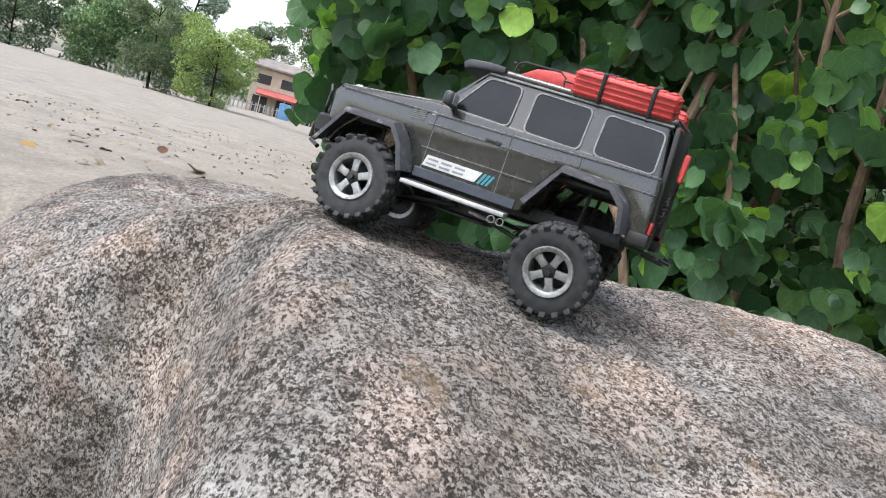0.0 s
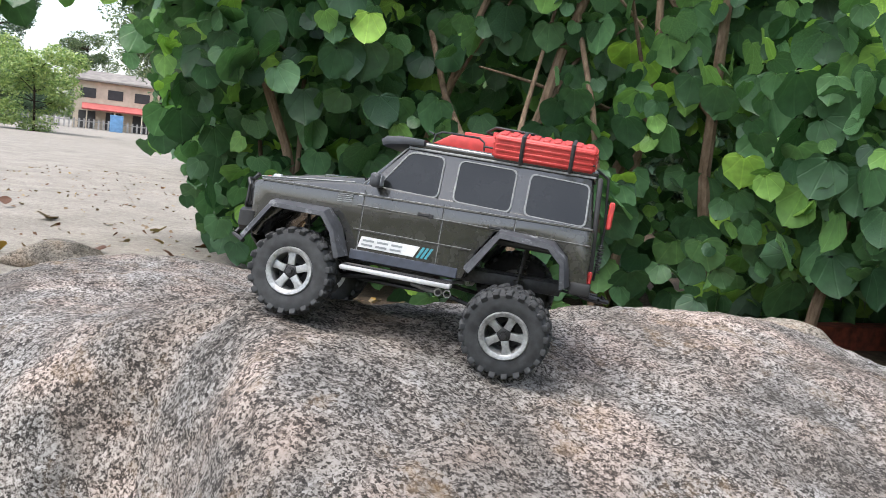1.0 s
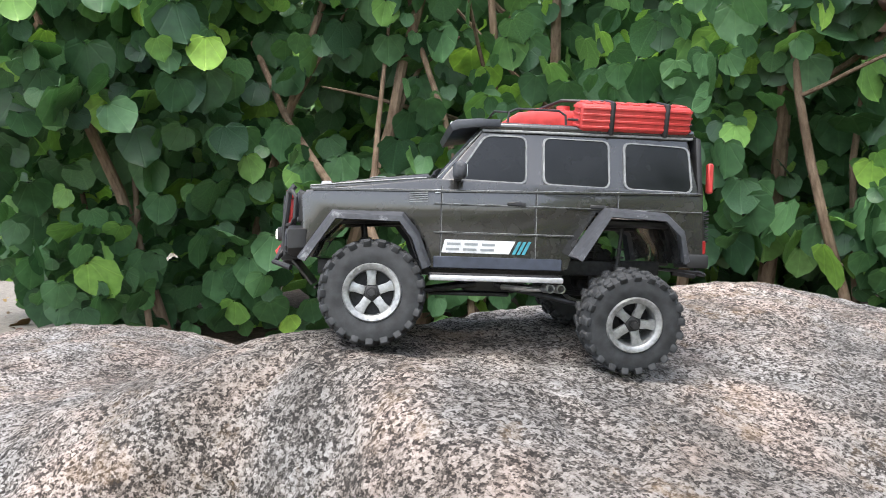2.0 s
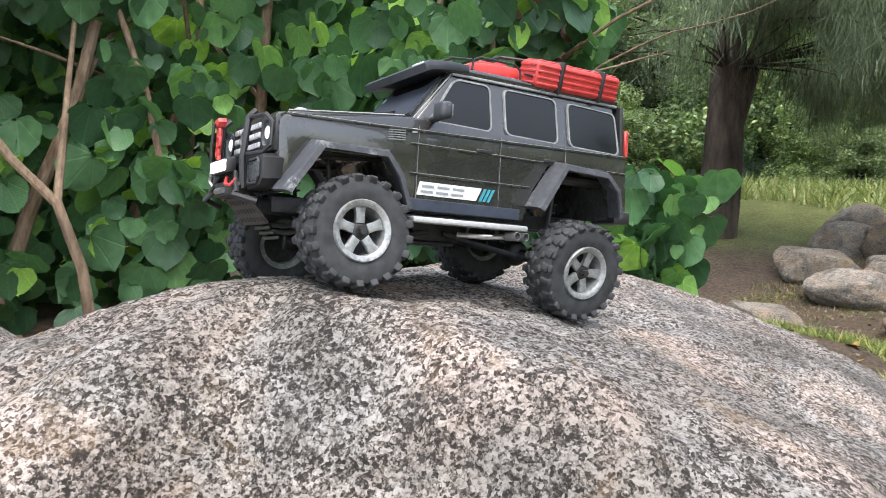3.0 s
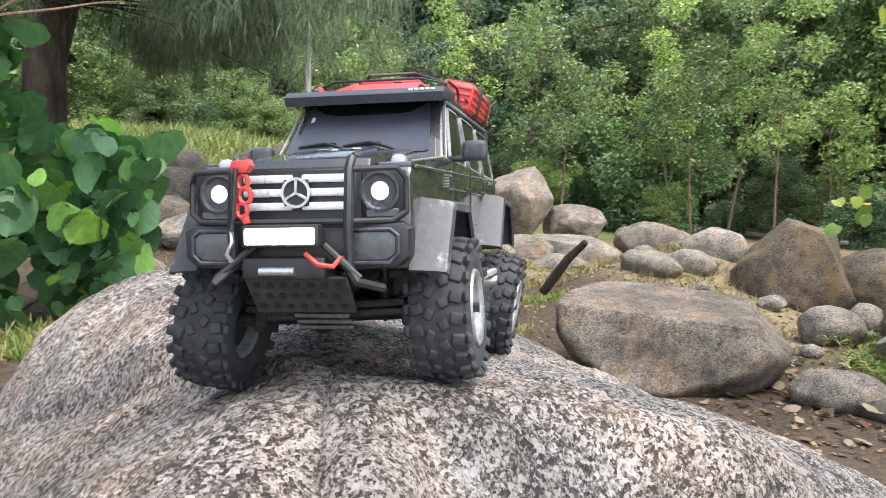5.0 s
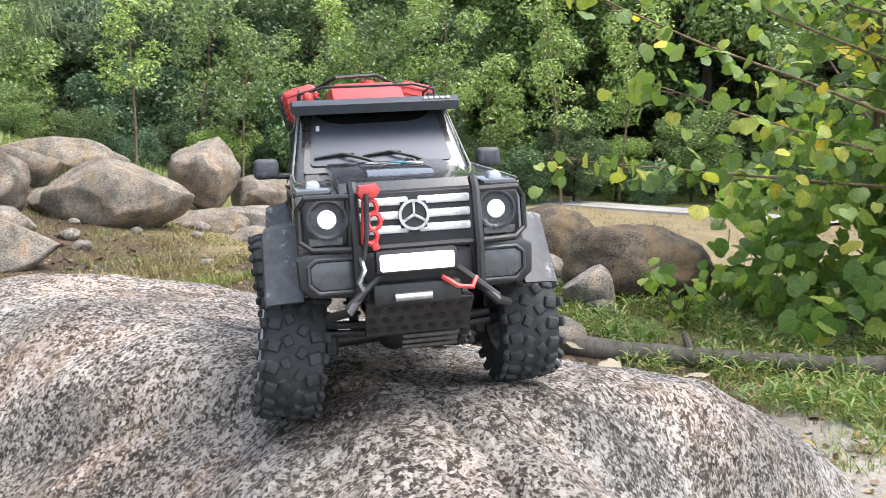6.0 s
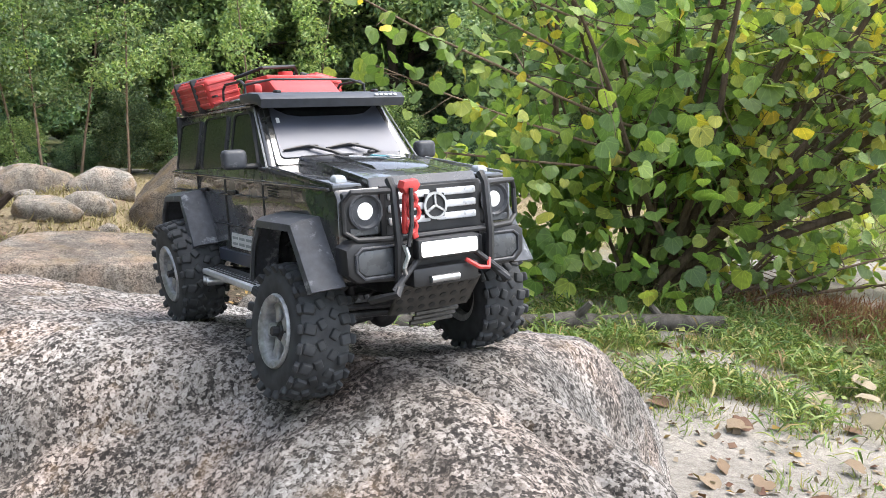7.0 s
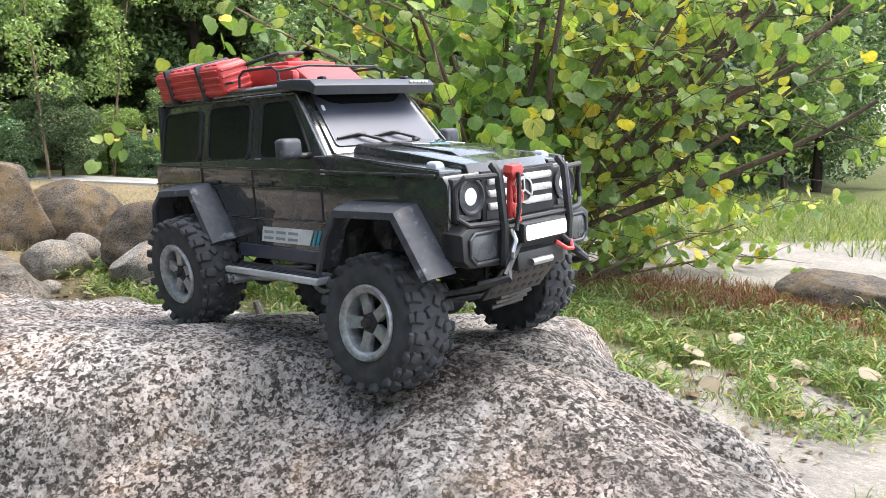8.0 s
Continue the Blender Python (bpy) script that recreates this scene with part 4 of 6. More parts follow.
    for s in (-1, 1):
        w = bp("headlamp", box(0.012, 0.038, 0.040, -0.2465, s * 0.073, 0.126, 0.004, 2), TRIM, "square black headlamp with a round lit bulb")
        bm = lathe([(0.0, 0.0), (0.0155, 0.0), (0.0170, -0.003), (0.0150, -0.0035), (0.013, -0.001), (0.0, -0.001)], 26, "x")
        bm.transform(pose(-0.2526, s * 0.071, 0.1285))
        sub("lamp_ring", bm, FLARE, w)
        bm = bmesh.new()
        bmesh.ops.create_uvsphere(bm, u_segments=18, v_segments=10, radius=0.0082, matrix=pose(-0.2525, s * 0.071, 0.1285) @ Matrix.Diagonal((0.45, 1, 1, 1)))
        sub("bulb", bm, BULB, w)
        sub("lower_lens", box(0.002, 0.028, 0.007, -0.2532, s * 0.073, 0.1105, 0.0008, 1), SMOKE, w)
        # bumper corner with sunk lamp
        w = bp("bumper_corner", prism([(s * 0.043, 0.064), (s * 0.088, 0.067), (s * 0.097, 0.075), (s * 0.098, 0.098), (s * 0.090, 0.103), (s * 0.043, 0.103)], -0.266, -0.240, "x", 0.0035), TRIM, "black bumper corner with a sunk fog lamp")
        sub("fog_lamp", prism([(s * 0.052, 0.073), (s * 0.080, 0.0735), (s * 0.087, 0.079), (s * 0.087, 0.092), (s * 0.082, 0.096), (s * 0.052, 0.096)], -0.2675, -0.265, "x", 0.0006), SMOKE, w)
        fr = bmesh.new()
        add_tube(fr, [(-0.2675, s * y, z) for y, z in ((0.050, 0.071), (0.082, 0.0712), (0.089, 0.078), (0.089, 0.093), (0.083, 0.098), (0.050, 0.098), (0.050, 0.071))], 0.0017, 6)
        sub("fog_lamp_rim", fr, FLARE, w)
    bp("front_bumper", box(0.026, 0.092, 0.030, -0.256, 0, 0.084, 0.003), TRIM)
    # bull bar
    bm = bmesh.new()
    for s in (-1, 1):
        add_tube(bm, [(-0.272, s * 0.050, 0.066), (-0.275, s * 0.050, 0.100), (-0.270, s * 0.050, 0.148), (-0.262, s * 0.050, 0.156)], 0.0042, 8)
        add_tube(bm, [(-0.270, s * 0.050, 0.147), (-0.262, s * 0.088, 0.147), (-0.256, s * 0.094, 0.138), (-0.257, s * 0.094, 0.112), (-0.262, s * 0.084, 0.105), (-0.272, s * 0.050, 0.105)], 0.0026, 8)
        add_tube(bm, [(-0.272, s * 0.044, 0.075), (-0.286, s * 0.060, 0.058), (-0.262, s * 0.075, 0.050)], 0.0038, 8)
        add_tube(bm, [(-0.276, s * 0.030, 0.086), (-0.283, s * 0.062, 0.060)], 0.0030, 8)
    add_tube(bm, [(-0.272, -0.05, 0.105), (-0.274, 0.05, 0.105)], 0.0026, 8)
    bp("bull_bar", bm, TRIM, "black tubular bull bar")
    w = bp("light_bar", box(0.012, 0.066, 0.018, -0.281, 0.004, 0.0945, 0.002), TRIM, "lit white light bar in a black housing")
    sub("lens", box(0.005, 0.060, 0.0135, -0.2872, 0.004, 0.0945, 0.0022, 3), LED, w)
    w = bp("winch", box(0.030, 0.072, 0.018, -0.266, 0.004, 0.068, 0.003), TRIM, "black winch with a bright roller")
    bm = lathe([(0.0, -0.015), (0.0035, -0.015), (0.0035, 0.015), (0.0, 0.015)], 12)
    bm.transform(pose(-0.283, 0.008, 0.066))
    sub("roller", bm, STEEL, w)
    sub("strap", tube([(-0.282, -0.016, 0.080), (-0.287, -0.028, 0.072), (-0.285, -0.040, 0.070), (-0.279, -0.045, 0.077)], 0.0022, 6), RED, w, "red tow strap")
    # skid plate with dark holes
    plate = pose(-0.250, 0.0, 0.043, 0, 50, 0)
    bm = box(0.044, 0.090, 0.004, 0, 0, 0, 0.0012, 1)
    bm.transform(plate)
    w = bp("skid_plate", bm, SKID, "dark skid plate with rows of holes")
    for i in range(3):
        for j in range(7):
            bm = bmesh.new()
            bmesh.ops.create_cone(bm, cap_ends=True, segments=10, radius1=0.0036, radius2=0.0036, depth=0.0006, matrix=plate @ pose(-0.013 + 0.013 * i, -0.036 + 0.012 * j + 0.004 * (i % 2), -0.0022))
            sub("hole", bm, TRIM, w)
    for k in range(3):
        bp("skid_bar", box(0.004, 0.05, 0.0045, -0.232 + 0.006 * k, -0.012, 0.022 - 0.006 * k, 0.001, 1), SKID)
    for z in (0.028, 0.020):
        bp("steering_rod", tube([(-0.19, -0.075, z), (-0.195, 0.0, z - 0.004), (-0.19, 0.075, z)], 0.0036, 8), DARKMETAL)
    # red recovery hook at the grille
    bm = prism([(0.033, 0.146), (0.045, 0.145), (0.048, 0.150), (0.046, 0.156), (0.032, 0.157), (0.029, 0.152)], -0.284, -0.272, "x", 0.0022)
    for y, z, r in ((0.0375, 0.1385, 0.0062), (0.0355, 0.1275, 0.0068), (0.0385, 0.1155, 0.0060)):
        add_tube(bm, [(-0.280, y + r * 0.8 * math.cos(0.7854 * k), z + r * math.sin(0.7854 * k)) for k in range(9)], 0.0021, 6)
    add_box(bm, 0.006, 0.004, 0.036, pose(-0.277, 0.0435, 0.127, 5), 0.001, 1)
    add_box(bm, 0.005, 0.006, 0.009, pose(-0.279, 0.036, 0.1085, -15), 0.0015, 2)
    w = bp("recovery_hook", bm, RED, "red plastic recovery hook hung on the bull bar")
    sub("hook_rod", tube([(-0.286, 0.041, 0.150), (-0.287, 0.0425, 0.120), (-0.285, 0.046, 0.099)], 0.0021, 8), DARKMETAL, w, "dark metal rod")
    bp("shackle", tube([(-0.281, 0.048, 0.100), (-0.284, 0.046, 0.090), (-0.284, 0.051, 0.080), (-0.281, 0.048, 0.074)], 0.0022, 6), STEEL)

    # tail: door, ladder, hitch, spring
    bp("tailgate", box(0.008, 0.172, 0.146, 0.274, 0, 0.150, 0.003, 2, (0, -4, 0)), TRIM, "black tailgate")
    bm = bmesh.new()
    for y in (-0.055, -0.025):
        add_tube(bm, [(0.285, y, 0.075), (0.288, y, 0.15), (0.280, y, 0.225), (0.262, y, 0.236)], 0.0018, 6)
    for z in (0.09, 0.115, 0.14, 0.165, 0.19):
        add_tube(bm, [(0.286, -0.055, z), (0.286, -0.025, z)], 0.0014, 6)
    bp("rear_ladder", bm, TRIM)
    bp("jack", box(0.008, 0.010, 0.040, 0.292, -0.070, 0.172, 0.002, 1), RED, "red jack on the tailgate")
    bm = bmesh.new()
    add_tube(bm, [(0.287 + 0.004 * math.cos(1.1 * k), -0.072 + 0.004 * math.sin(1.1 * k), 0.088 + 0.0009 * k) for k in range(46)], 0.0011, 5)
    bp("coil_spring", bm, DARKMETAL)
    bm = tube([(0.27, 0, 0.046), (0.302, 0, 0.042), (0.306, 0, 0.05)], 0.005)
    add_tube(bm, [(0.298, -0.02, 0.045), (0.312, -0.012, 0.043), (0.312, 0.012, 0.043), (0.298, 0.02, 0.045)], 0.003, 6)
    for y in (-0.045, 0.045):
        add_tube(bm, [(0.24, y * 0.6, 0.05), (0.296, y, 0.046)], 0.0022, 6)
    bp("tow_hitch", bm, DARKMETAL)

    # roof load
    def ribbed(w, d, h, name_label, m, straps):
        bm = box(w, d, h, 0, 0, 0, 0.006, 3)
        nr = 4
        for j in range(nr):
            add_box(bm, w * 0.96, 0.0022, h * 0.10, pose(0, -d / 2 - 0.0004, -h * 0.33 + h * 0.22 * j), 0.0008, 1)
            add_box(bm, w * 0.96, 0.0022, h * 0.10, pose(0, d / 2 + 0.0004, -h * 0.33 + h * 0.22 * j), 0.0008, 1)
            add_box(bm, 0.0022, d * 0.86, h * 0.10, pose(w / 2 + 0.0002, 0, -h * 0.33 + h * 0.22 * j), 0.0008, 1)
            add_box(bm, 0.0022, d * 0.86, h * 0.10, pose(-w / 2 - 0.0002, 0, -h * 0.33 + h * 0.22 * j), 0.0008, 1)
        for j in range(9):
            add_box(bm, w / 14, d * 0.8, 0.003, pose(-w * 0.42 + j * w * 0.105, 0, h / 2 + 0.0002), 0.001, 1)
        bm.transform(m)
        o = bp("roof_box", bm, RED, name_label)
        for x in straps:
            sb = box(0.0065, d + 0.0075, h + 0.0075, x, 0, 0, 0.003, 2)
            sb.transform(m)
            sub("strap", sb, TRIM, o, "black rubber strap")
        return o

    ribbed(0.148, 0.042, 0.036, "long red ribbed storage box strapped to the roof", pose(0.184, -0.070, 0.2475, 14, 0, 0), (-0.032, 0.040))
    ribbed(0.148, 0.042, 0.036, "long red ribbed storage box strapped to the roof", pose(0.184, 0.070, 0.2475, -14, 0, 0), (-0.032, 0.040))
    bm = prism([(0.010, 0.236), (0.026, 0.232), (0.125, 0.232), (0.130, 0.248), (0.118, 0.260), (0.060, 0.257), (0.038, 0.254)], -0.042, 0.040, "y", 0.004)
    w = bp("fuel_can", bm, RED, "flat red fuel can lying on the roof rack")
    sub("label", box(0.020, 0.010, 0.0006, 0.052, -0.012, 0.2572, 0, 1, (0, -3, 20)), GREYPRINT, w)
    bm = lathe([(0.0, -0.008), (0.0085, -0.008), (0.0092, -0.005), (0.0092, 0.006), (0.0, 0.007)], 20, "z")
    bm.transform(pose(0.105, -0.010, 0.2635))
    sub("can_cap", bm, RED, w)
    sub("can_block", box(0.05, 0.034, 0.016, 0.150, -0.004, 0.256, 0.004, 2), RED, w)
    sub("can_ribs", box(0.05, 0.070, 0.006, 0.080, 0, 0.2585, 0.002, 2), RED, w)
    bp("red_pin", box(0.010, 0.010, 0.012, 0.002, 0.068, 0.241, 0.004, 2), RED)
    bm = bmesh.new()
    for s in (-1, 1):
        add_tube(bm, [(0.018, s * 0.076, 0.234), (0.020, s * 0.076, 0.247), (0.030, s * 0.076, 0.252), (0.085, s * 0.076, 0.252), (0.094, s * 0.076, 0.246), (0.095, s * 0.076, 0.234)], 0.0016, 6)
        add_tube(bm, [(0.095, s * 0.084, 0.240), (0.258, s * 0.088, 0.238)], 0.0015, 6)
    add_tube(bm, [(0.018, -0.076, 0.247), (0.004, -0.05, 0.252), (0.004, 0.05, 0.252), (0.018, 0.076, 0.247)], 0.0014, 6)
    bp("roof_rack", bm, TRIM, "thin black wire roof rack")
    bp("cable", tube([(0.11, 0.055, 0.262), (0.08, 0.03, 0.272), (0.10, -0.02, 0.276), (0.16, -0.05, 0.272), (0.20, -0.02, 0.266)], 0.0022, 7), TRIM)
    return car


build_car()


# ---- loose boulders ----
def boulder(x, y, w, d, h, mat, label, lift=0.0, sharp=0.0, seed=1, cuts=(), turn=0.0):
    """A rounded, faceted stone, w wide and h high as seen from the great rock; (x, y) is its near foot.
    sharp 0..1 flattens its faces; cuts are planes (right, up, near, distance)."""
    bm = bmesh.new()
    bmesh.ops.create_icosphere(bm, subdivisions=5 if w > 0.9 else 4, radius=1.0)
    rng = random.Random(seed)
    planes = [(Vector((rng.gauss(0, 1), rng.gauss(0, 1), rng.gauss(0, 0.8))).normalized(), rng.uniform(0.62, 0.9), 0.45 + 0.5 * sharp) for _ in range(12)]
    planes += [(Vector((-near, -right, up)).normalized(), c, 0.97) for right, up, near, c in cuts]
    off = Vector((seed * 3.7, seed * 1.3, 0))
    for v in bm.verts:
        p = v.co.copy()
        for n, c, k in planes:
            s = p.dot(n) - c
            if s > 0:
                p -= n * s * k
        p *= 1 + (0.12 - 0.07 * sharp) * noise.noise(p * 1.4 + off) + 0.045 * noise.noise(p * 4.0 + off) + 0.02 * noise.noise(p * 11 + off) + 0.008 * noise.noise(p * 29 + off)
        v.co = p
    lo = [min(v.co[k] for v in bm.verts) for k in range(3)]
    hi = [max(v.co[k] for v in bm.verts) for k in range(3)]
    full = (d, w, h * 1.18)
    for v in bm.verts:
        v.co = Vector([(v.co[k] - (lo[k] + hi[k]) / 2) / (hi[k] - lo[k]) * full[k] for k in range(3)])
        v.co.z += h * 0.41
    far = Vector((x + 0.9, y)).normalized() * 0.42 * d
    ob = part("boulder", bm, mat)
    ob.data.set_sharp_from_angle(angle=radians(70))
    ob.matrix_world = pose(x + far.x, y + far.y, gz(x, y) + lift, 0, 0, math.degrees(math.atan2(y, x + 0.9)) + turn)
    return tagged(ob, label, "boulder", "boulders")


TILTED = ((0.55, 0.83, 0.0, 0.55), (-0.72, -0.69, 0.0, 0.42), (0.0, 0.35, 0.93, 0.6))
WEDGE = ((0.60, 0.80, 0.0, 0.20), (-0.97, 0.2, 0.1, 0.35), (0.25, 0.3, 0.9, 0.35), (0.75, 0.1, -0.6, 0.6))
CONE = ((0.88, 0.42, 0.1, 0.62), (-0.66, 0.74, 0.1, 0.56), (0.25, 0.96, 0, 0.60), (0.1, 0.3, 0.9, 0.6))
SLAB = ((0.1, 0.98, 0.12, 0.5), (0.75, 0.6, 0.0, 0.62))
FLAT = ((0.06, 0.99, 0.1, 0.26), (0.8, 0.5, 0.1, 0.7), (0.0, 0.25, 0.97, 0.62))
# near foot x, y; width, depth, height; stone; lift; sharp; seed; cuts
# on the landward bank
BANK_STONES = (
    (8.79, 3.31, 1.42, 1.2, 1.08, BOULDER, 0.05, 0.3, 3, TILTED),
    (6.88, 2.54, 1.28, 0.8, 0.86, BOULDER_PALE, 0.0, 0.9, 5, WEDGE),
    (9.13, 4.35, 1.50, 1.0, 0.72, BOULDER_DARK, -0.12, 0.2, 19, ()),
    (8.02, 3.86, 0.82, 0.6, 0.36, BOULDER, 0.0, 0.5, 23, SLAB),
    (7.04, 3.80, 1.02, 0.8, 0.40, BOULDER_PALE, 0.0, 0.3, 26, ()),
    (6.57, 2.80, 0.74, 0.5, 0.29, BOULDER, 0.0, 0.3, 14, ()),
    (7.92, 2.68, 0.65, 0.5, 0.33, BOULDER_PALE, 0.05, 0.9, 17, SLAB),
    (12.21, 3.05, 2.10, 1.1, 0.62, BOULDER, 0.06, 0.5, 11, ()),
    (11.12, 3.25, 0.90, 0.7, 0.50, BOULDER, 0.06, 0.3, 31, ((0.4, 0.9, 0, 0.5),)),
    (9.48, 1.82, 1.80, 1.2, 0.88, BOULDER, 0.0, 0.35, 8, ((0.55, 0.8, 0.1, 0.52), (-0.6, 0.75, 0.15, 0.62))),
)
# behind them
CREST_STONES = (
    (9.71, 2.66, 0.50, 0.45, 0.30, BOULDER_PALE, 0.04, 0.4, 29, ()),
    (5.60, 3.75, 0.80, 0.6, 0.34, BOULDER, 0.0, 0.6, 30, SLAB),
    (8.20, 4.05, 0.65, 0.5, 0.36, BOULDER, 0.0, 0.7, 32, ()),
    (10.2, 3.9, 0.8, 0.6, 0.42, BOULDER, 0.0, 0.5, 33, ()),
    (8.9, 5.1, 0.9, 0.7, 0.45, BOULDER, 0.0, 0.4, 35, ()),
    (7.6, 4.6, 0.95, 0.7, 0.42, BOULDER, 0.0, 0.3, 36, SLAB),
    (10.6, 4.6, 1.1, 0.8, 0.55, BOULDER_PALE, 0.0, 0.5, 38, ()),
    (9.9, 5.6, 0.8, 0.6, 0.45, BOULDER, 0.0, 0.6, 39, ()),
    (12.6, 1.05, 1.15, 1.0, 1.05, BOULDER, 0.18, 0.55, 34, ((-0.3, 0.9, 0.2, 0.6),)),
    (13.0, 0.15, 1.10, 0.8, 0.62, BOULDER, 0.15, 0.7, 37, ()),
)
# in the straw heap and beside the grass
HEAP_STONES = (
    (10.9, 0.10, 1.70, 0.9, 0.60, BOULDER_PALE, -0.22, 0.8, 44, SLAB),
    (10.6, 0.85, 1.05, 0.8, 0.42, BOULDER, -0.12, 0.4, 41, ()),
    (9.9, 0.25, 0.95, 0.6, 0.32, BOULDER, -0.14, 0.4, 45, ()),
    (12.3, -0.95, 0.95, 0.8, 0.44, BOULDER, 0.12, 0.5, 47, ()),
    (7.27, -2.06, 1.16, 0.9, 0.84, BOULDER_DARK, 0.0, 0.25, 52, CONE),
    (7.35, -2.86, 0.98, 0.9, 0.68, BOULDER_DARK, 0.0, 0.2, 55, ()),
    (6.24, -2.43, 0.36, 0.35, 0.32, BOULDER, 0.0, 0.2, 57, ()),
    (5.30, -2.85, 1.30, 0.9, 0.66, BOULDER_DARK, 0.0, 0.1, 62, ()),
    (5.10, -2.35, 0.44, 0.4, 0.38, BOULDER_PALE, 0.0, 0.6, 64, ((-0.6, 0.8, 0, 0.4),)),
    (5.85, -2.05, 0.52, 0.45, 0.30, BOULDER, 0.0, 0.3, 65, ()),
)
# close to the great boulder and the thicket
NEAR_STONES = (
    (4.06, -1.63, 0.56, 0.5, 0.22, BOULDER, 0.0, 0.1, 67, ()),
    (4.25, -0.72, 1.50, 1.3, 0.60, BOULDER_SLAB, -0.04, 0.3, 71, FLAT),
    (7.45, -1.16, 0.52, 0.45, 0.26, BOULDER, -0.04, 0.4, 73, ()),
    (7.1, -0.75, 0.60, 0.5, 0.25, BOULDER, -0.04, 0.4, 75, SLAB),
    (8.6, -1.5, 0.75, 0.6, 0.36, BOULDER_PALE, -0.06, 0.4, 77, ()),
    (8.9, -0.9, 0.85, 0.6, 0.42, BOULDER, -0.08, 0.4, 78, ()),
    (0.90, 1.72, 0.60, 0.5, 0.40, BOULDER_PALE, -0.08, 0.5, 79, ()),
    (-2.25, 2.32, 0.50, 0.35, 0.16, BOULDER, -0.03, 0.7, 83, ()),
    (1.05, -5.9, 1.2, 0.8, 0.27, BOULDER_DARK, -0.05, 0.6, 86, SLAB),
)
STONE_LABEL = {BOULDER_SLAB: "wide flat dull brown granite boulder on earth", BOULDER: "weathered brownish granite boulder on the ground", BOULDER_PALE: "pale angular granite boulder on bare earth", BOULDER_DARK: "dark weathered boulder with brown moss"}
for x, y, w, d, h, mat, lift, sharp, seed, cuts in BANK_STONES + CREST_STONES + HEAP_STONES + NEAR_STONES:
    boulder(x, y, w, d, h, mat, STONE_LABEL[mat], lift, sharp, seed, cuts)


def build_stones():
    """Fist-sized stones scattered between the boulders."""
    rng = random.Random(77)
    for k in range(46):
        x, y = (rng.uniform(5.2, 10.5), rng.uniform(0.6, 3.8)) if k < 22 else (rng.uniform(5.0, 9.0), rng.uniform(-2.6, -0.6))
        w = rng.uniform(0.10, 0.26)
        boulder(x, y, w, w * 0.8, w * 0.55, (BOULDER, BOULDER_PALE)[k % 2], "small loose stone among the boulders", 0, 0.5, 200 + k)


build_stones()


def build_stick():
    bm = bmesh.new()
    add_tube(bm, [(4.62, 0.10, -0.62), (4.58, 0.02, -0.5), (4.56, -0.06, -0.38), (4.5, -0.17, -0.26)], [0.03, 0.034, 0.03, 0.022], 8)
    tagged(part("driftwood_stick", bm, BARK_DARK), "short dark driftwood stick leaning on a boulder", "stick")


build_stick()


# ---- leaves ----
def heart(width, fold, curl, seed):
    """A heart-shaped leaf, stalk at the origin, tip along +y; verts and faces."""
    rng = random.Random(seed)
    n = 10
    rim = []
    for k in range(n + 1):
        t = k / n
        x = 0.56 * math.sin(math.pi * t) ** 0.78 * (1.06 - 0.20 * t)
        y = 0.40 - 0.47 * math.cos(math.pi * t) + 0.12 * max(0.0, 1 - t / 0.15) + 0.10 * max(0.0, (t - 0.86) / 0.14)
        rim.append((x * (1 + rng.uniform(-0.07, 0.07)), y + rng.uniform(-0.02, 0.02)))
    verts, faces = [], []
    mid = [0.03 + 0.97 * k / n for k in range(n + 1)]

    def lift(x, y):
        return fold * abs(x) - curl * (y * y * 0.8 + x * x * 0.9) + 0.02 * math.sin(9 * x + 5 * y)

    for k in range(n + 1):
        verts.append((0, mid[k], lift(0, mid[k])))
    for s in (1, -1):
        first = len(verts)
        uneven = rng.uniform(0.86, 1.08)
        for x, y in [(x * uneven, y) for x, y in rim]:
            verts.append((s * x * 0.55, (y + mid[min(n, max(0, int(0.5 + (y + 0.06) / 1.08 * n)))]) / 2, lift(x * 0.55, y)))
        for x, y in [(x * uneven, y) for x, y in rim]:
            verts.append((s * x, y, lift(x, y) + 0.035 * rng.uniform(-1, 1)))
        for k in range(n):
            a, b, c = k, first + k, first + n + 1 + k
            q1, q2 = (a, a + 1, b + 1, b), (b, b + 1, c + 1, c)
            faces += [q1 if s > 0 else q1[::-1], q2 if s > 0 else q2[::-1]]
    return np.array(verts) * width, faces


def flat_leaf():
    return np.array([(0, 0, 0), (0.26, 0.45, 0.06), (0, 1.0, -0.1), (-0.26, 0.45, 0.06)]), [(0, 1, 2), (0, 2, 3)]


def turn_matrix(yaw, pitch, roll):
    return np.array(Euler((pitch, roll, yaw)).to_matrix())


def many(name, shape, places, mat, parent, label="", smooth=True):
    """Copies of one small shape joined into one mesh. places: (position, 3x3, scale)."""
    sv, sf = shape
    verts = np.concatenate([(sv * s) @ r.T + np.array(p) for p, r, s in places])
    n = len(sv)
    faces = [tuple(i + k * n for i in f) for k in range(len(places)) for f in sf]
    flat = np.tile(sv[:, :2], (len(places), 1)) if n > 20 else None
    return raw(name, verts.tolist(), faces, mat, parent, label, smooth, flat)


HEARTS = [heart(1.0, 0.16, 0.30, 1), heart(1.0, 0.30, 0.16, 2), heart(1.0, 0.06, 0.48, 3), heart(1.0, 0.22, 0.38, 4), heart(1.0, -0.06, 0.26, 5)]


def heart_meshes(mat):
    made = []
    for k, (v, f) in enumerate(HEARTS):
        me = bpy.data.meshes.new("leaf")
        me.from_pydata(v.tolist(), [], f)
        me.materials.append(mat)
        me.shade_smooth()
        lay_flat(me, v[:, :2])
        made.append(me)
    return made


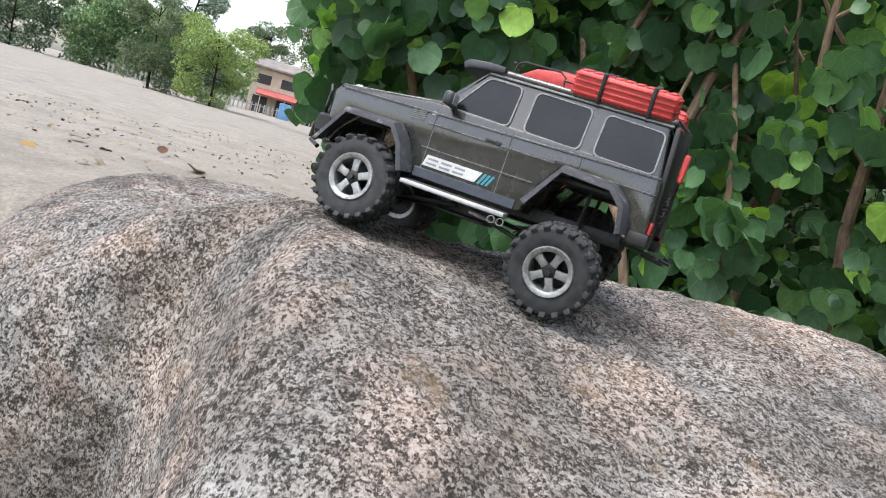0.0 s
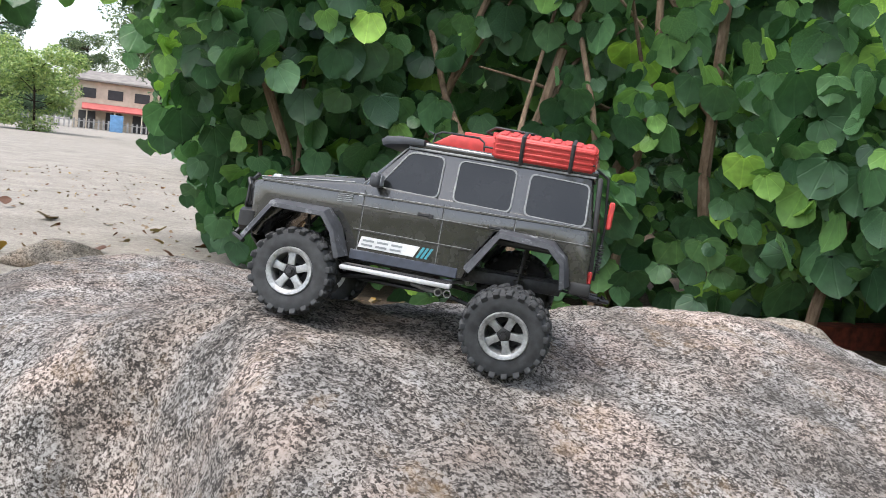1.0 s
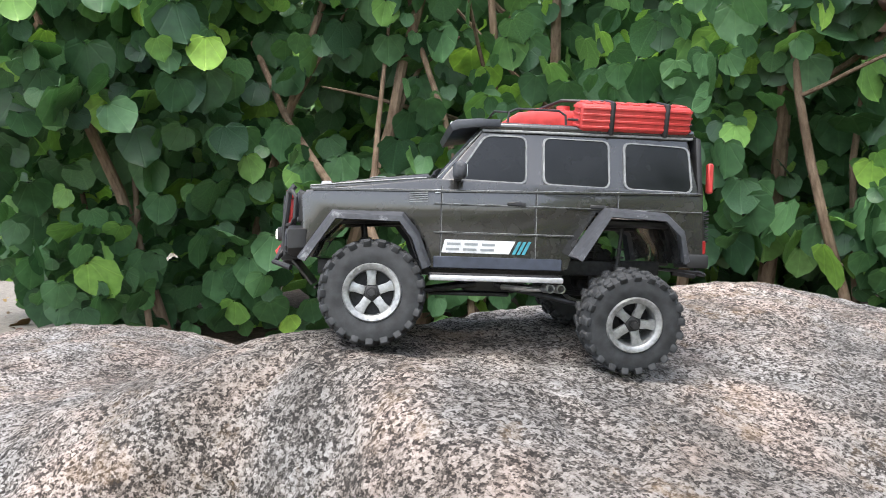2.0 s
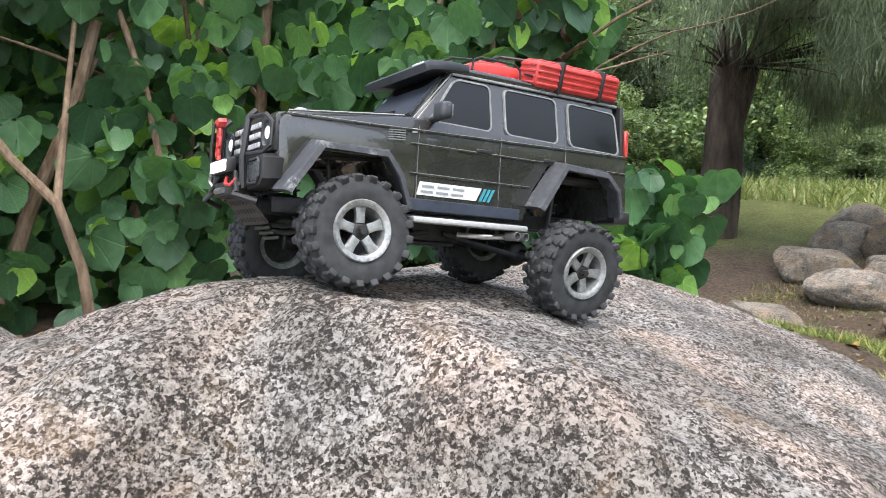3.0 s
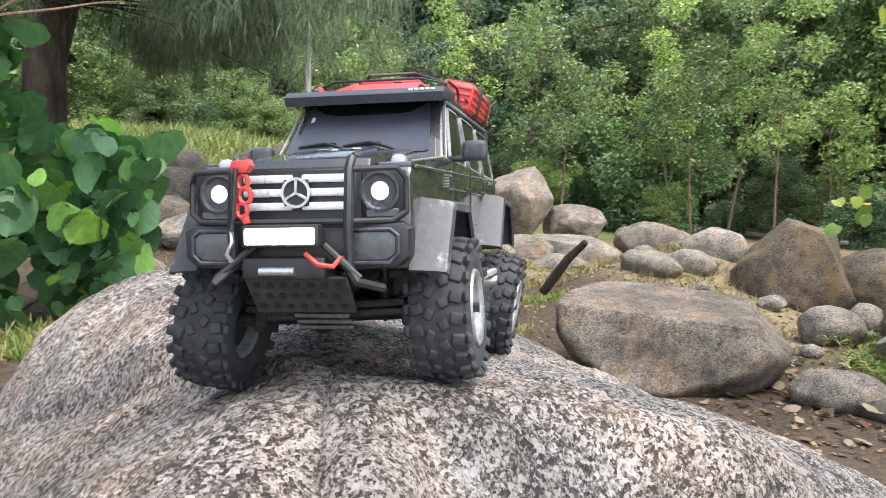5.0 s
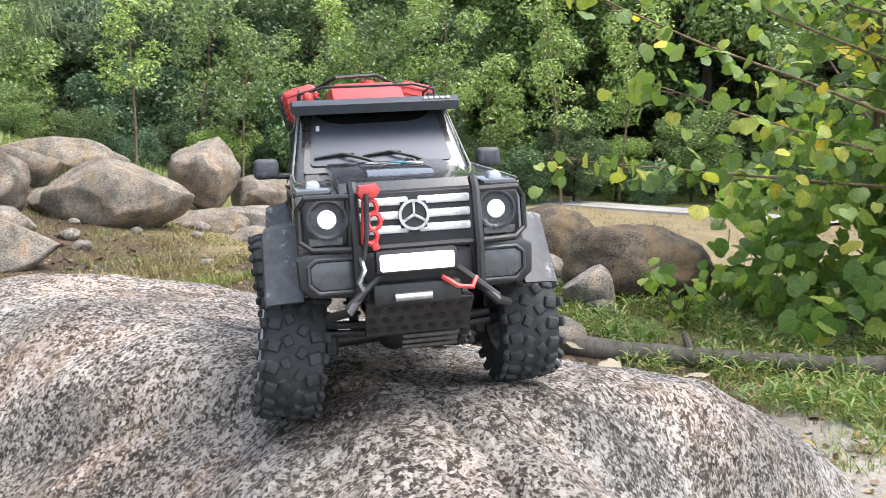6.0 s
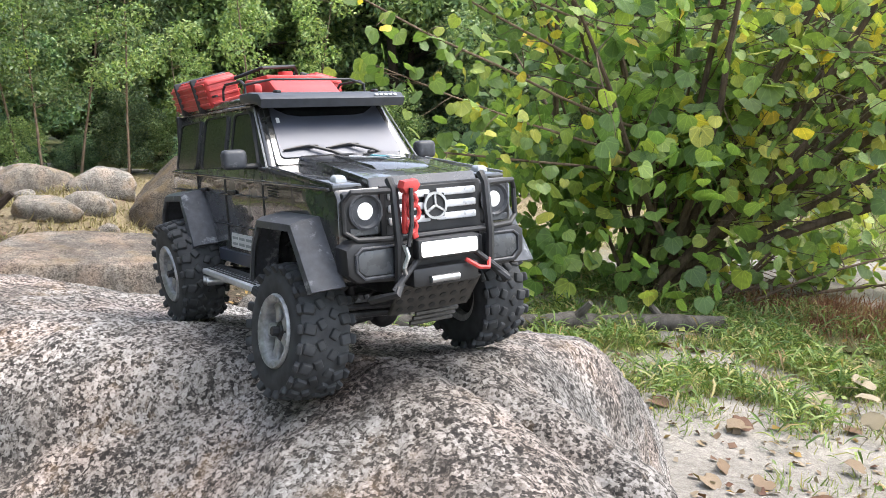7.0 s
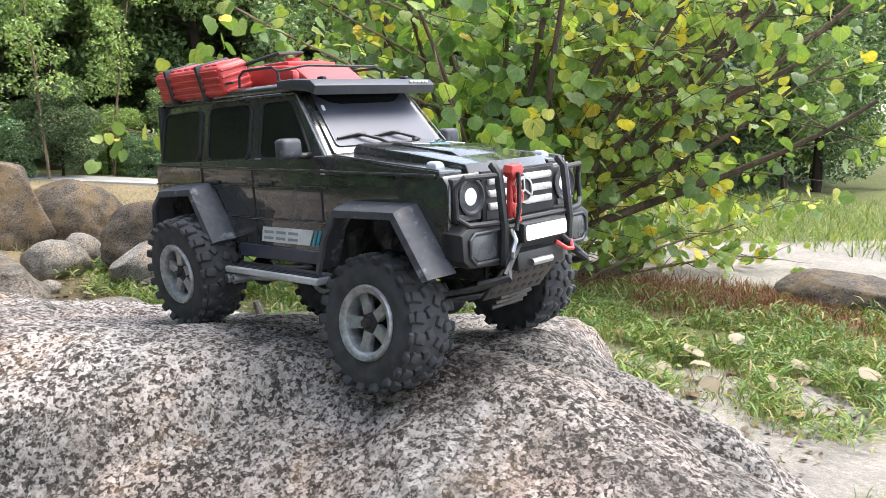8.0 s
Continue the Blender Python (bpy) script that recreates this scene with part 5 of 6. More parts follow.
# sea hibiscus thicket behind the rock
WALL = [Vector(p) for p in ((-1.75, 2.40), (-1.2, 2.78), (-0.4, 3.15), (0.6, 3.2), (1.45, 2.75), (2.0, 2.4), (2.3, 2.1))]


def wall_at(u):
    f = u * (len(WALL) - 1)
    k = min(int(f), len(WALL) - 2)
    return WALL[k].lerp(WALL[k + 1], f - k)


def branch(bm, start, way, length, r0, rng, bend=0.25, sides=7, steps=7, lift=0.0):
    pts, p, d = [], Vector(start), Vector(way).normalized()
    for k in range(steps + 1):
        pts.append(p.copy())
        d = (d + Vector((rng.gauss(0, bend), rng.gauss(0, bend), rng.gauss(0, bend) + lift)) * 0.5).normalized()
        p = p + d * (length / steps)
    add_tube(bm, pts, [r0 * (1 - 0.75 * k / steps) for k in range(steps + 1)], sides)
    return pts


def build_thicket():
    rng = random.Random(4)
    shrub = empty("hibiscus_thicket", pose(0.3, 3.1, gz(0.3, 3.1)), "dense green thicket of large heart-shaped leaves", "shrub")
    inv = shrub.matrix_world.inverted()
    shift = np.array(inv.translation)
    for k, (u, r) in enumerate(((0.12, 0.014), (0.16, 0.016), (0.25, 0.03), (0.33, 0.04), (0.42, 0.045), (0.47, 0.03), (0.56, 0.04), (0.66, 0.03), (0.76, 0.045), (0.86, 0.025), (0.94, 0.02))):
        p = wall_at(u)
        bm = bmesh.new()
        z0 = gz(p.x, p.y) - 0.05
        base = Vector((p.x + rng.uniform(-0.1, 0.1), p.y + (0.0 if k % 2 else 0.35), z0))
        pts = branch(bm, base, (rng.uniform(-0.25, 0.25), -0.02, 1), 3.6, r, rng, 0.13, 9, 12, 0.1)
        part("stem", bm, BARK, shrub, m=inv)
        for j in (4, 6, 8, 9):
            bm = bmesh.new()
            branch(bm, pts[j], (rng.uniform(-1, 1), rng.uniform(-0.9, 0.2), rng.uniform(0.2, 0.9)), rng.uniform(0.7, 1.4), r * 0.42, rng, 0.2, 6, 7)
            part("branch", bm, BARK, shrub, m=inv)
    # bare stems in the front of the leaves, two of them forked
    for line, fork, r in (
        (((0.05, 2.78, -0.8), (-0.05, 2.74, -0.25), (-0.15, 2.74, 0.02), (-0.32, 2.85, 0.2), (-0.55, 3.1, 0.55), (-0.75, 3.4, 1.0)), ((-0.15, 2.74, 0.02), (-0.10, 2.9, 0.5), (0.0, 3.3, 1.3)), 0.022),
        (((0.36, 2.95, -0.8), (0.34, 2.93, -0.15), (0.30, 2.92, 0.2), (0.23, 2.96, 0.55), (0.10, 3.1, 1.0), (0.0, 3.3, 1.8)), (), 0.017),
        (((-1.05, 2.95, -0.8), (-1.28, 2.75, 0.2), (-1.42, 2.65, 0.6), (-1.60, 2.65, 1.0), (-1.75, 2.8, 1.7)), ((-1.42, 2.65, 0.6), (-1.38, 2.7, 1.0), (-1.2, 2.9, 1.8)), 0.024),
    ):
        bm = bmesh.new()
        n = len(line)
        add_tube(bm, line, [r * (1.15 - 0.5 * j / n) for j in range(n)], 9)
        part("stem", bm, BARK, shrub, m=inv)
        if fork:
            part("branch", tube(fork, [r * 0.85, r * 0.6, r * 0.3], 8), BARK, shrub, m=inv)
    # a bough that hangs out over the sand
    bm = bmesh.new()
    bough = [(-1.55, 2.5, 1.05), (-1.85, 2.3, 1.0), (-2.15, 2.1, 0.9), (-2.5, 1.95, 0.78)]
    add_tube(bm, bough, [0.018, 0.014, 0.009, 0.005], 6)
    hanging = []
    for k in range(26):
        f = rng.uniform(0.2, 3.0)
        j = min(int(f), 2)
        tw = branch(bm, Vector(bough[j]).lerp(Vector(bough[j + 1]), f - j), (rng.uniform(-1, 1), rng.uniform(-1, 0.6), rng.uniform(-0.9, 0.5)), rng.uniform(0.15, 0.4), 0.004, rng, 0.2, 5, 4)
        hanging += tw[1:]
    part("hanging_bough", bm, BARK, shrub, m=inv)["kind"] = "stuff"
    near, far = [], []
    for k in range(230):
        p = rng.choice(hanging)
        far.append(((p.x + rng.gauss(0, 0.05), p.y + rng.gauss(0, 0.05), p.z + rng.gauss(0, 0.05)), turn_matrix(rng.uniform(0, 6.3), -1.0 + rng.gauss(0, 0.4), rng.gauss(0, 0.4)), rng.uniform(0.08, 0.15)))
    for k in range(13000):
        u = rng.random()
        p = wall_at(u)
        q = wall_at(min(1, u + 0.02)) - wall_at(max(0, u - 0.02))
        out = Vector((q.y, -q.x)).normalized()
        z0 = gz(p.x, p.y)
        h = rng.random() ** 0.85
        edge = min(u / 0.10, (1 - u) / 0.14, 1.0)
        top = 0.95 + (2.9 - 0.95) * smooth_step(0.0, 1.0, edge) if u > 0.5 else 2.9
        z = z0 + 0.08 + h * top
        if u > 0.93:
            # a low spray reaches out at the landward end
            p = Vector((2.42 + rng.gauss(0, 0.10), 1.96 + rng.gauss(0, 0.10)))
            z = z0 + 0.1 + rng.random() * 0.8
            if rng.random() < 0.8:
                continue
        # the landward half is airy above, with bare twigs
        if u > 0.80 and z - z0 > 1.1 + 0.5 * noise.noise(Vector((p.x * 2.5, z * 2, 6))) and rng.random() < 0.5:
            continue
        # the seaward flank draws in towards the ground, ragged
        if u < 0.11 * (1 - (z - z0) / 1.3) + 0.05 * noise.noise(Vector((z * 3, u * 20, 1))):
            continue
        belly = 0.3 * math.sin(3.1 * u * 6 + 1.3) * math.sin(2.3 * z + u * 9) + 0.25 * noise.noise(Vector((p.x * 1.3, z * 1.5, 3)))
        depth = rng.random() ** 1.35
        s = 0.30 + belly * 0.6 - depth * 2.1
        if u > 0.93:
            s = rng.uniform(-0.12, 0.12)
        elif noise.noise(Vector((p.x * 1.9, z * 1.9, 9))) > 0.16 and depth < 0.6:
            s -= 0.5
        px = p.x + out.x * s + rng.gauss(0, 0.07)
        py = p.y + out.y * s + rng.gauss(0, 0.07)
        # the kerb stays clear of leaves
        kerb = 2.84 + 0.727 * (px - 1.1)
        if 0.15 < px < 2.0 and z < z0 + 0.36 and py < kerb + 0.14:
            py = kerb + 0.14 + rng.random() * 0.3
        # the leaf face looks out and up, its tip hangs
        yaw = math.atan2(out.y, out.x) + math.pi / 2 + rng.gauss(0, 0.6)
        pitch = -(0.92 + rng.gauss(0, 0.38))
        size = rng.uniform(0.10, 0.205) * (1.0 if rng.random() < 0.6 else 0.6)
        if u > 0.6:
            size *= 1.06
        place = ((px, py, z), turn_matrix(yaw, pitch, rng.gauss(0, 0.35)), size)
        (near if depth < 0.16 and -0.6 < z < 1.3 and len(near) < 300 else far).append(place)
    for kind in range(5):
        many("foliage", HEARTS[kind], [(np.array(p) + shift, r, s) for p, r, s in far[kind::5]], LEAF, shrub)["kind"] = "stuff"
    meshes = heart_meshes(LEAF)
    for k, (p, r, s) in enumerate(near):
        o = new("leaf", meshes[k % 5])
        o.parent = shrub
        o.matrix_basis = Matrix.Translation(Vector(p) + Vector(shift)) @ Matrix(r.tolist()).to_4x4() @ Matrix.Diagonal((s, s, s, 1))
    # a bunch of dead brown leaves caught in a fork
    rng = random.Random(9)
    c = Vector((1.88, 2.36, 1.08))
    bunch = [((c.x + rng.gauss(0, 0.085), c.y + rng.gauss(0, 0.085), c.z + rng.gauss(0, 0.07)), turn_matrix(rng.uniform(0, 6.3), -1.2 + rng.gauss(0, 0.5), rng.gauss(0, 0.6)), rng.uniform(0.08, 0.15)) for _ in range(40)]
    many("dead_leaves", HEARTS[2], [(np.array(p) + shift, r, s) for p, r, s in bunch], DEADLEAF, shrub, "bunch of dry brown leaves")


build_thicket()


# light shrub on the landward side
def build_light_shrub():
    rng = random.Random(21)
    x0, y0 = 3.9, -4.9
    shrub = empty("spreading_shrub", pose(x0, y0, gz(x0, y0)), "spreading light green shrub with some yellow leaves and bare stems", "shrub")
    inv = shrub.matrix_world.inverted()
    shift = np.array(inv.translation)
    twigs, open_twigs, thin = [], [], bmesh.new()
    for k in range(40):
        bm = bmesh.new()
        fan = k % 2 == 0
        if fan:
            # bare stems lean out over the sand
            way = Vector((-0.62, -0.55, 0.75)) + Vector((rng.gauss(0, 0.28), rng.gauss(0, 0.28), abs(rng.gauss(0, 0.35)) - 0.1))
        else:
            a = radians(-200 + 400 * k / 40 + rng.uniform(-8, 8))
            lean = rng.uniform(0.15, 0.9)
            way = Vector((math.cos(a) * lean, math.sin(a) * lean, 1))
        base = Vector((x0 + rng.uniform(-0.25, 0.25), y0 + rng.uniform(-0.25, 0.25), gz(x0, y0) - 0.03))
        pts = branch(bm, base, way, rng.uniform(3.2, 4.8) if fan else rng.uniform(2.6, 4.2), rng.uniform(0.034, 0.07) if fan else rng.uniform(0.02, 0.045), rng, 0.10, 7, 10, 0.02)
        for j in range(3, 10):
            for _ in range(3 if fan else 2):
                w = Vector((rng.uniform(-1, 1), rng.uniform(-1, 1), rng.uniform(-0.2, 0.7)))
                tw = branch(thin, pts[j], w, rng.uniform(0.4, 1.1), 0.006, rng, 0.2, 5, 6)
                (open_twigs if fan else twigs).extend(tw[2:])
        part("stem", bm, BARK_BROWN, shrub, m=inv)
    # low brush sweeping over the sand behind
    for k in range(6):
        bm = bmesh.new()
        base = Vector((x0 - 0.5 + rng.uniform(-0.3, 0.2), y0 - 0.5 + rng.uniform(-0.3, 0.3), gz(x0, y0) - 0.03))
        pts = branch(bm, base, (rng.uniform(-0.55, 0.0), -1.0, rng.uniform(0.12, 0.55)), rng.uniform(1.6, 2.6), rng.uniform(0.012, 0.022), rng, 0.12, 6, 8, -0.01)
        for j in range(2, 9):
            for _ in range(3):
                tw = branch(thin, pts[j], (rng.uniform(-1, 1), rng.uniform(-1, 0.4), rng.uniform(-0.3, 0.6)), rng.uniform(0.25, 0.6), 0.005, rng, 0.2, 5, 5)
                open_twigs.extend(tw[2:])
        part("stem", bm, BARK_BROWN, shrub, m=inv)
    part("twig", thin, BARK_BROWN, shrub, m=inv)["kind"] = "stuff"
    # long arching twigs over the boulders
    bm, sprays = bmesh.new(), []
    for start, way, ln in (((3.7, -4.6, 0.2), (0.1, 1.0, 0.24), 3.7), ((3.6, -4.5, -0.1), (0.15, 1.0, 0.08), 2.9), ((3.8, -4.7, 0.5), (0.15, 1.0, 0.30), 3.2), ((3.9, -4.6, 0.9), (0.1, 1.0, 0.22), 2.6), ((3.7, -4.5, 0.0), (-0.1, 1.0, 0.2), 2.4)):
        tw = branch(bm, start, way, ln, 0.013, rng, 0.05, 6, 12)
        arching = tw[4:] * 2
        for j in range(4, 12):
            t2 = branch(bm, tw[j], (rng.uniform(-1, 1), rng.uniform(-0.3, 1), rng.uniform(-0.5, 0.5)), 0.35, 0.004, rng, 0.2, 5, 4)
            arching += t2[1:]
        sprays += arching
    part("arching_twig", bm, BARK, shrub, m=inv)["kind"] = "stuff"
    # a slim upright stem beside the fan
    bm = bmesh.new()
    branch(bm, (x0 + 0.75, y0 + 0.35, gz(x0, y0) - 0.03), (0.05, 0.0, 1), 4.0, 0.04, rng, 0.03, 7, 12)
    part("stem", bm, BARK_BROWN, shrub, m=inv)
    green, sunny = [], []
    for k in range(7000):
        home = green
        if k % 10 < 2:
            # dense skirt at the near side, low wing towards the boulders
            if k % 20 < 10:
                cx, cy, rx, ry, tall = x0, y0 + 0.6, 1.2, 1.0, 1.9
            else:
                cx, cy, rx, ry, tall = x0 + 0.9, y0 + 0.85, 0.85, 0.6, 1.6
            a, rr = rng.uniform(0, 2 * math.pi), math.sqrt(rng.random())
            p = Vector((cx + rr * rx * math.cos(a), cy + rr * ry * math.sin(a), gz(x0, y0) + 0.22 + tall * rng.random() ** 1.15 * (1.08 - 0.5 * rr)))
            if noise.noise(p * 1.7) > 0.04:
                continue
            size = rng.uniform(0.09, 0.18)
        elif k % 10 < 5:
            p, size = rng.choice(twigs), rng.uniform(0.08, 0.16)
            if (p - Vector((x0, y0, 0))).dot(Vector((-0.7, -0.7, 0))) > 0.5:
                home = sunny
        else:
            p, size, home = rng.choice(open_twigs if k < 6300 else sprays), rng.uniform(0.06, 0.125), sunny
        q = (p.x + rng.gauss(0, 0.07), p.y + rng.gauss(0, 0.07), p.z + rng.gauss(0, 0.06) - 0.03)
        if q[2] < gz(q[0], q[1]) + 0.08:
            continue
        home.append((q, turn_matrix(rng.uniform(0, 6.3), -0.8 + rng.gauss(0, 0.5), rng.gauss(0, 0.4)), size))
    toward = Vector((-0.7, 0.7, 0))
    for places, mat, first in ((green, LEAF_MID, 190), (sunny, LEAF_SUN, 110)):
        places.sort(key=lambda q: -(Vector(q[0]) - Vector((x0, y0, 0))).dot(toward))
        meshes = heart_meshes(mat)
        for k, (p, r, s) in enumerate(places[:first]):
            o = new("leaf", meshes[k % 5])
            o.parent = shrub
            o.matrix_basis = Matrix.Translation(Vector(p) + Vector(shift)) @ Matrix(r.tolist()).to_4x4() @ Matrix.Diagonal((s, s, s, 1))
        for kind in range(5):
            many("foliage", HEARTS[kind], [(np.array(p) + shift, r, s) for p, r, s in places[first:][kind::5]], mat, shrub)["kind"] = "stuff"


build_light_shrub()


# ---- trees ----
def crown_cloud(rng, blobs, count, size):
    places = []
    for k in range(count):
        c, r = blobs[rng.randrange(len(blobs))]
        d = Vector((rng.gauss(0, 1), rng.gauss(0, 1), rng.gauss(0, 1))).normalized() * (0.45 + 0.55 * rng.random() ** 0.5)
        p = (c[0] + d.x * r[0], c[1] + d.y * r[1], c[2] + d.z * r[2])
        places.append((np.array(p), turn_matrix(rng.uniform(0, 6.3), rng.gauss(-0.6, 0.6), rng.gauss(0, 0.6)), size * rng.uniform(0.6, 1.3)))
    return places


def make_tree(seed, height, spread, mat, label, count=2600, leaf=0.3, trunk=0.16, low=0.12):
    rng = random.Random(seed)
    tree = empty("tree", pose(0, 0, -50 - seed), label, "tree", "woodland trees")
    bm = bmesh.new()
    pts = branch(bm, (0, 0, -0.2), (rng.uniform(-0.1, 0.1), rng.uniform(-0.1, 0.1), 1), height * 0.85, trunk, rng, 0.07, 8, 10, 0.15)
    blobs = []
    for k in range(15):
        j = rng.randrange(3 if low < 0.3 else 6, 10)
        a = rng.uniform(0, 6.3)
        ends = branch(bm, pts[j], (math.cos(a), math.sin(a), rng.uniform(0.1, 0.8)), spread * rng.uniform(0.4, 0.9), trunk * 0.35, rng, 0.15, 5, 5)
        e = ends[-1]
        s = rng.uniform(0.22, 0.42) * spread
        blobs.append(((e.x, e.y, e.z), (s, s, s * 0.75)))
    for k in range(9):
        a, z = rng.uniform(0, 6.3), height * rng.uniform(low, 0.95)
        s = rng.uniform(0.25, 0.4) * spread
        rr = spread * rng.uniform(0.1, 0.6)
        blobs.append(((rr * math.cos(a), rr * math.sin(a), z), (s, s, s * 0.8)))
    part("trunk", bm, BARK_DARK, tree)
    many("crown", flat_leaf(), crown_cloud(rng, blobs, count, leaf), mat, tree)
    return tree


KINDS = [
    make_tree(1, 8.5, 2.4, CROWN, "leafy green woodland tree", 17000, 0.15),
    make_tree(2, 7.0, 2.0, CROWN_LITE, "light green young woodland tree", 17000, 0.13, 0.08, 0.05),
    make_tree(3, 11.0, 3.2, CROWN_DARK, "tall dark green woodland tree", 17000, 0.19, 0.22),
    make_tree(4, 4.2, 2.0, CROWN_LITE, "bushy light green tree at the wood's edge", 16000, 0.12, 0.06, 0.0),
    make_tree(5, 5.0, 2.3, CROWN, "bushy green tree at the wood's edge", 16000, 0.13, 0.08, 0.0),
    make_tree(7, 6.0, 2.4, NEEDLE, "soft grey-green tree behind the beach", 17000, 0.14, 0.1, 0.0),
    make_tree(6, 3.2, 2.2, CROWN_DARK, "dark low bush under the trees", 15000, 0.13, 0.05, 0.0),
    make_tree(8, 8.0, 2.8, NEEDLE, "tall soft grey-green tree with a high crown", 17000, 0.13, 0.12, 0.45),
]


def plant(kind, x, y, turn, size=1.0):
    t = copy_thing(KINDS[kind], pose(x, y, gz(x, y) - 0.1, 0, 0, turn))
    t.scale = (size,) * 3
    return t


def build_wood():
    rng = random.Random(5)
    # rows of woodland from the bank round to the landward meadow
    for row, (dist, common, step, size) in enumerate(((21.5, (3, 4, 6, 3, 1), 8.5, 0.95), (25, (1, 0, 5, 4, 0), 6.5, 1.05), (30, (0, 2, 1, 2), 6.5, 1.15), (38, (2, 2, 0), 6.0, 1.5), (50, (2, 0), 5.0, 2.0), (28, (6, 4, 6), 4.0, 1.5))):
        az = -72.0
        while az < 66:
            kinds = common
            a = radians(az + rng.uniform(-1.5, 1.5))
            d = dist + rng.uniform(-1.5, 1.5)
            if az < -28:
                d -= 4.5 * smooth_step(-28, -50, az)
            if row == 0 and -24 < az < -16:
                d += 1.5
            if 6 < az < 40:
                d += 5.0
            if -42 < az < -7 and row in (0, 1, 2, 5):
                kinds = (4, 0, 4, 0, 1, 6)
            plant(kinds[rng.randrange(len(kinds))], d * math.cos(a), d * math.sin(a), rng.uniform(0, 360), size * rng.uniform(0.7, 1.25))
            az += step * (24 / dist) * rng.uniform(0.8, 1.2) + 0.8
    # low scrub along the foot of the wood
    for k in range(34):
        a, d = radians(-46 + 3.1 * k + rng.uniform(-1, 1)), rng.uniform(18.8, 20.6)
        plant((6, 3, 4)[k % 3], d * math.cos(a), d * math.sin(a), rng.uniform(0, 360), rng.uniform(0.28, 0.5))
    # dark bushes behind the thicket
    for x, y in ((-4.2, 12), (-1.8, 12.6), (0.6, 12.2), (3.0, 12.8), (5.2, 11.6), (7.4, 13.0), (-3.0, 15), (1.8, 15.4)):
        plant(6, x, y, rng.uniform(0, 360), rng.uniform(1.25, 1.6))
    # trees on the far shore behind the sand
    for x, y, k, s in ((-56, 68, 2, 1.2), (-50, 74, 0, 1.2), (-60, 60, 5, 1.3), (-47.5, 60, 6, 1.7), (-44.5, 58, 6, 1.25), (-51, 57, 6, 2.0), (-55, 55, 6, 2.2), (-58, 50, 6, 2.0), (-46, 80, 0, 1.5), (-38, 82, 2, 1.2), (-32, 78, 0, 1.5), (-26, 74, 2, 1.2), (-21, 70, 0, 1.5), (-15.9, 27.2, 7, 0.9), (-15.6, 29.5, 7, 1.05), (-23.5, 30.9, 3, 1.1), (-26.9, 30.6, 5, 0.8), (-16, 46, 0, 1.2), (-10, 44, 2, 1.3), (-2, 46, 2, 1.3), (6, 44, 0, 1.4), (14, 40, 2, 1.3)):
        plant(k, x, y, rng.uniform(0, 360), s)


def build_saplings():
    """Slim pale stems with thin crowns before the wood."""
    rng = random.Random(41)
    for k in range(11):
        a = radians((-9.5, -7.2, -6.0, -3.0, -12.5, -16, -21, -25, 2, 5, 9, 14, 21, 26, -31, -36)[k])
        d = rng.uniform(18.2, 20.0)
        x, y = d * math.cos(a), d * math.sin(a)
        tree = empty("sapling", pose(x, y, gz(x, y)), "slim pale-stemmed sapling at the wood's edge", "tree", "saplings")
        bm = bmesh.new()
        pts = branch(bm, (0, 0, -0.1), (rng.uniform(-0.12, 0.12), rng.uniform(-0.12, 0.12), 1), rng.uniform(3.2, 5.2), 0.035, rng, 0.06, 6, 10, 0.1)
        blobs = []
        for j in range(4, 11):
            for _ in range(2):
                b = rng.uniform(0, 6.3)
                e = branch(bm, pts[j], (math.cos(b), math.sin(b), 0.5), rng.uniform(0.4, 0.9), 0.008, rng, 0.15, 4, 4)[-1]
                blobs.append(((e.x, e.y, e.z), (0.38, 0.38, 0.3)))
        part("trunk", bm, BARK, tree)
        many("crown", flat_leaf(), crown_cloud(rng, blobs, 2600, 0.10), CROWN_LITE, tree)


build_wood()
build_saplings()
for t in KINDS:
    for o in (*t.children_recursive, t):
        bpy.data.objects.remove(o)


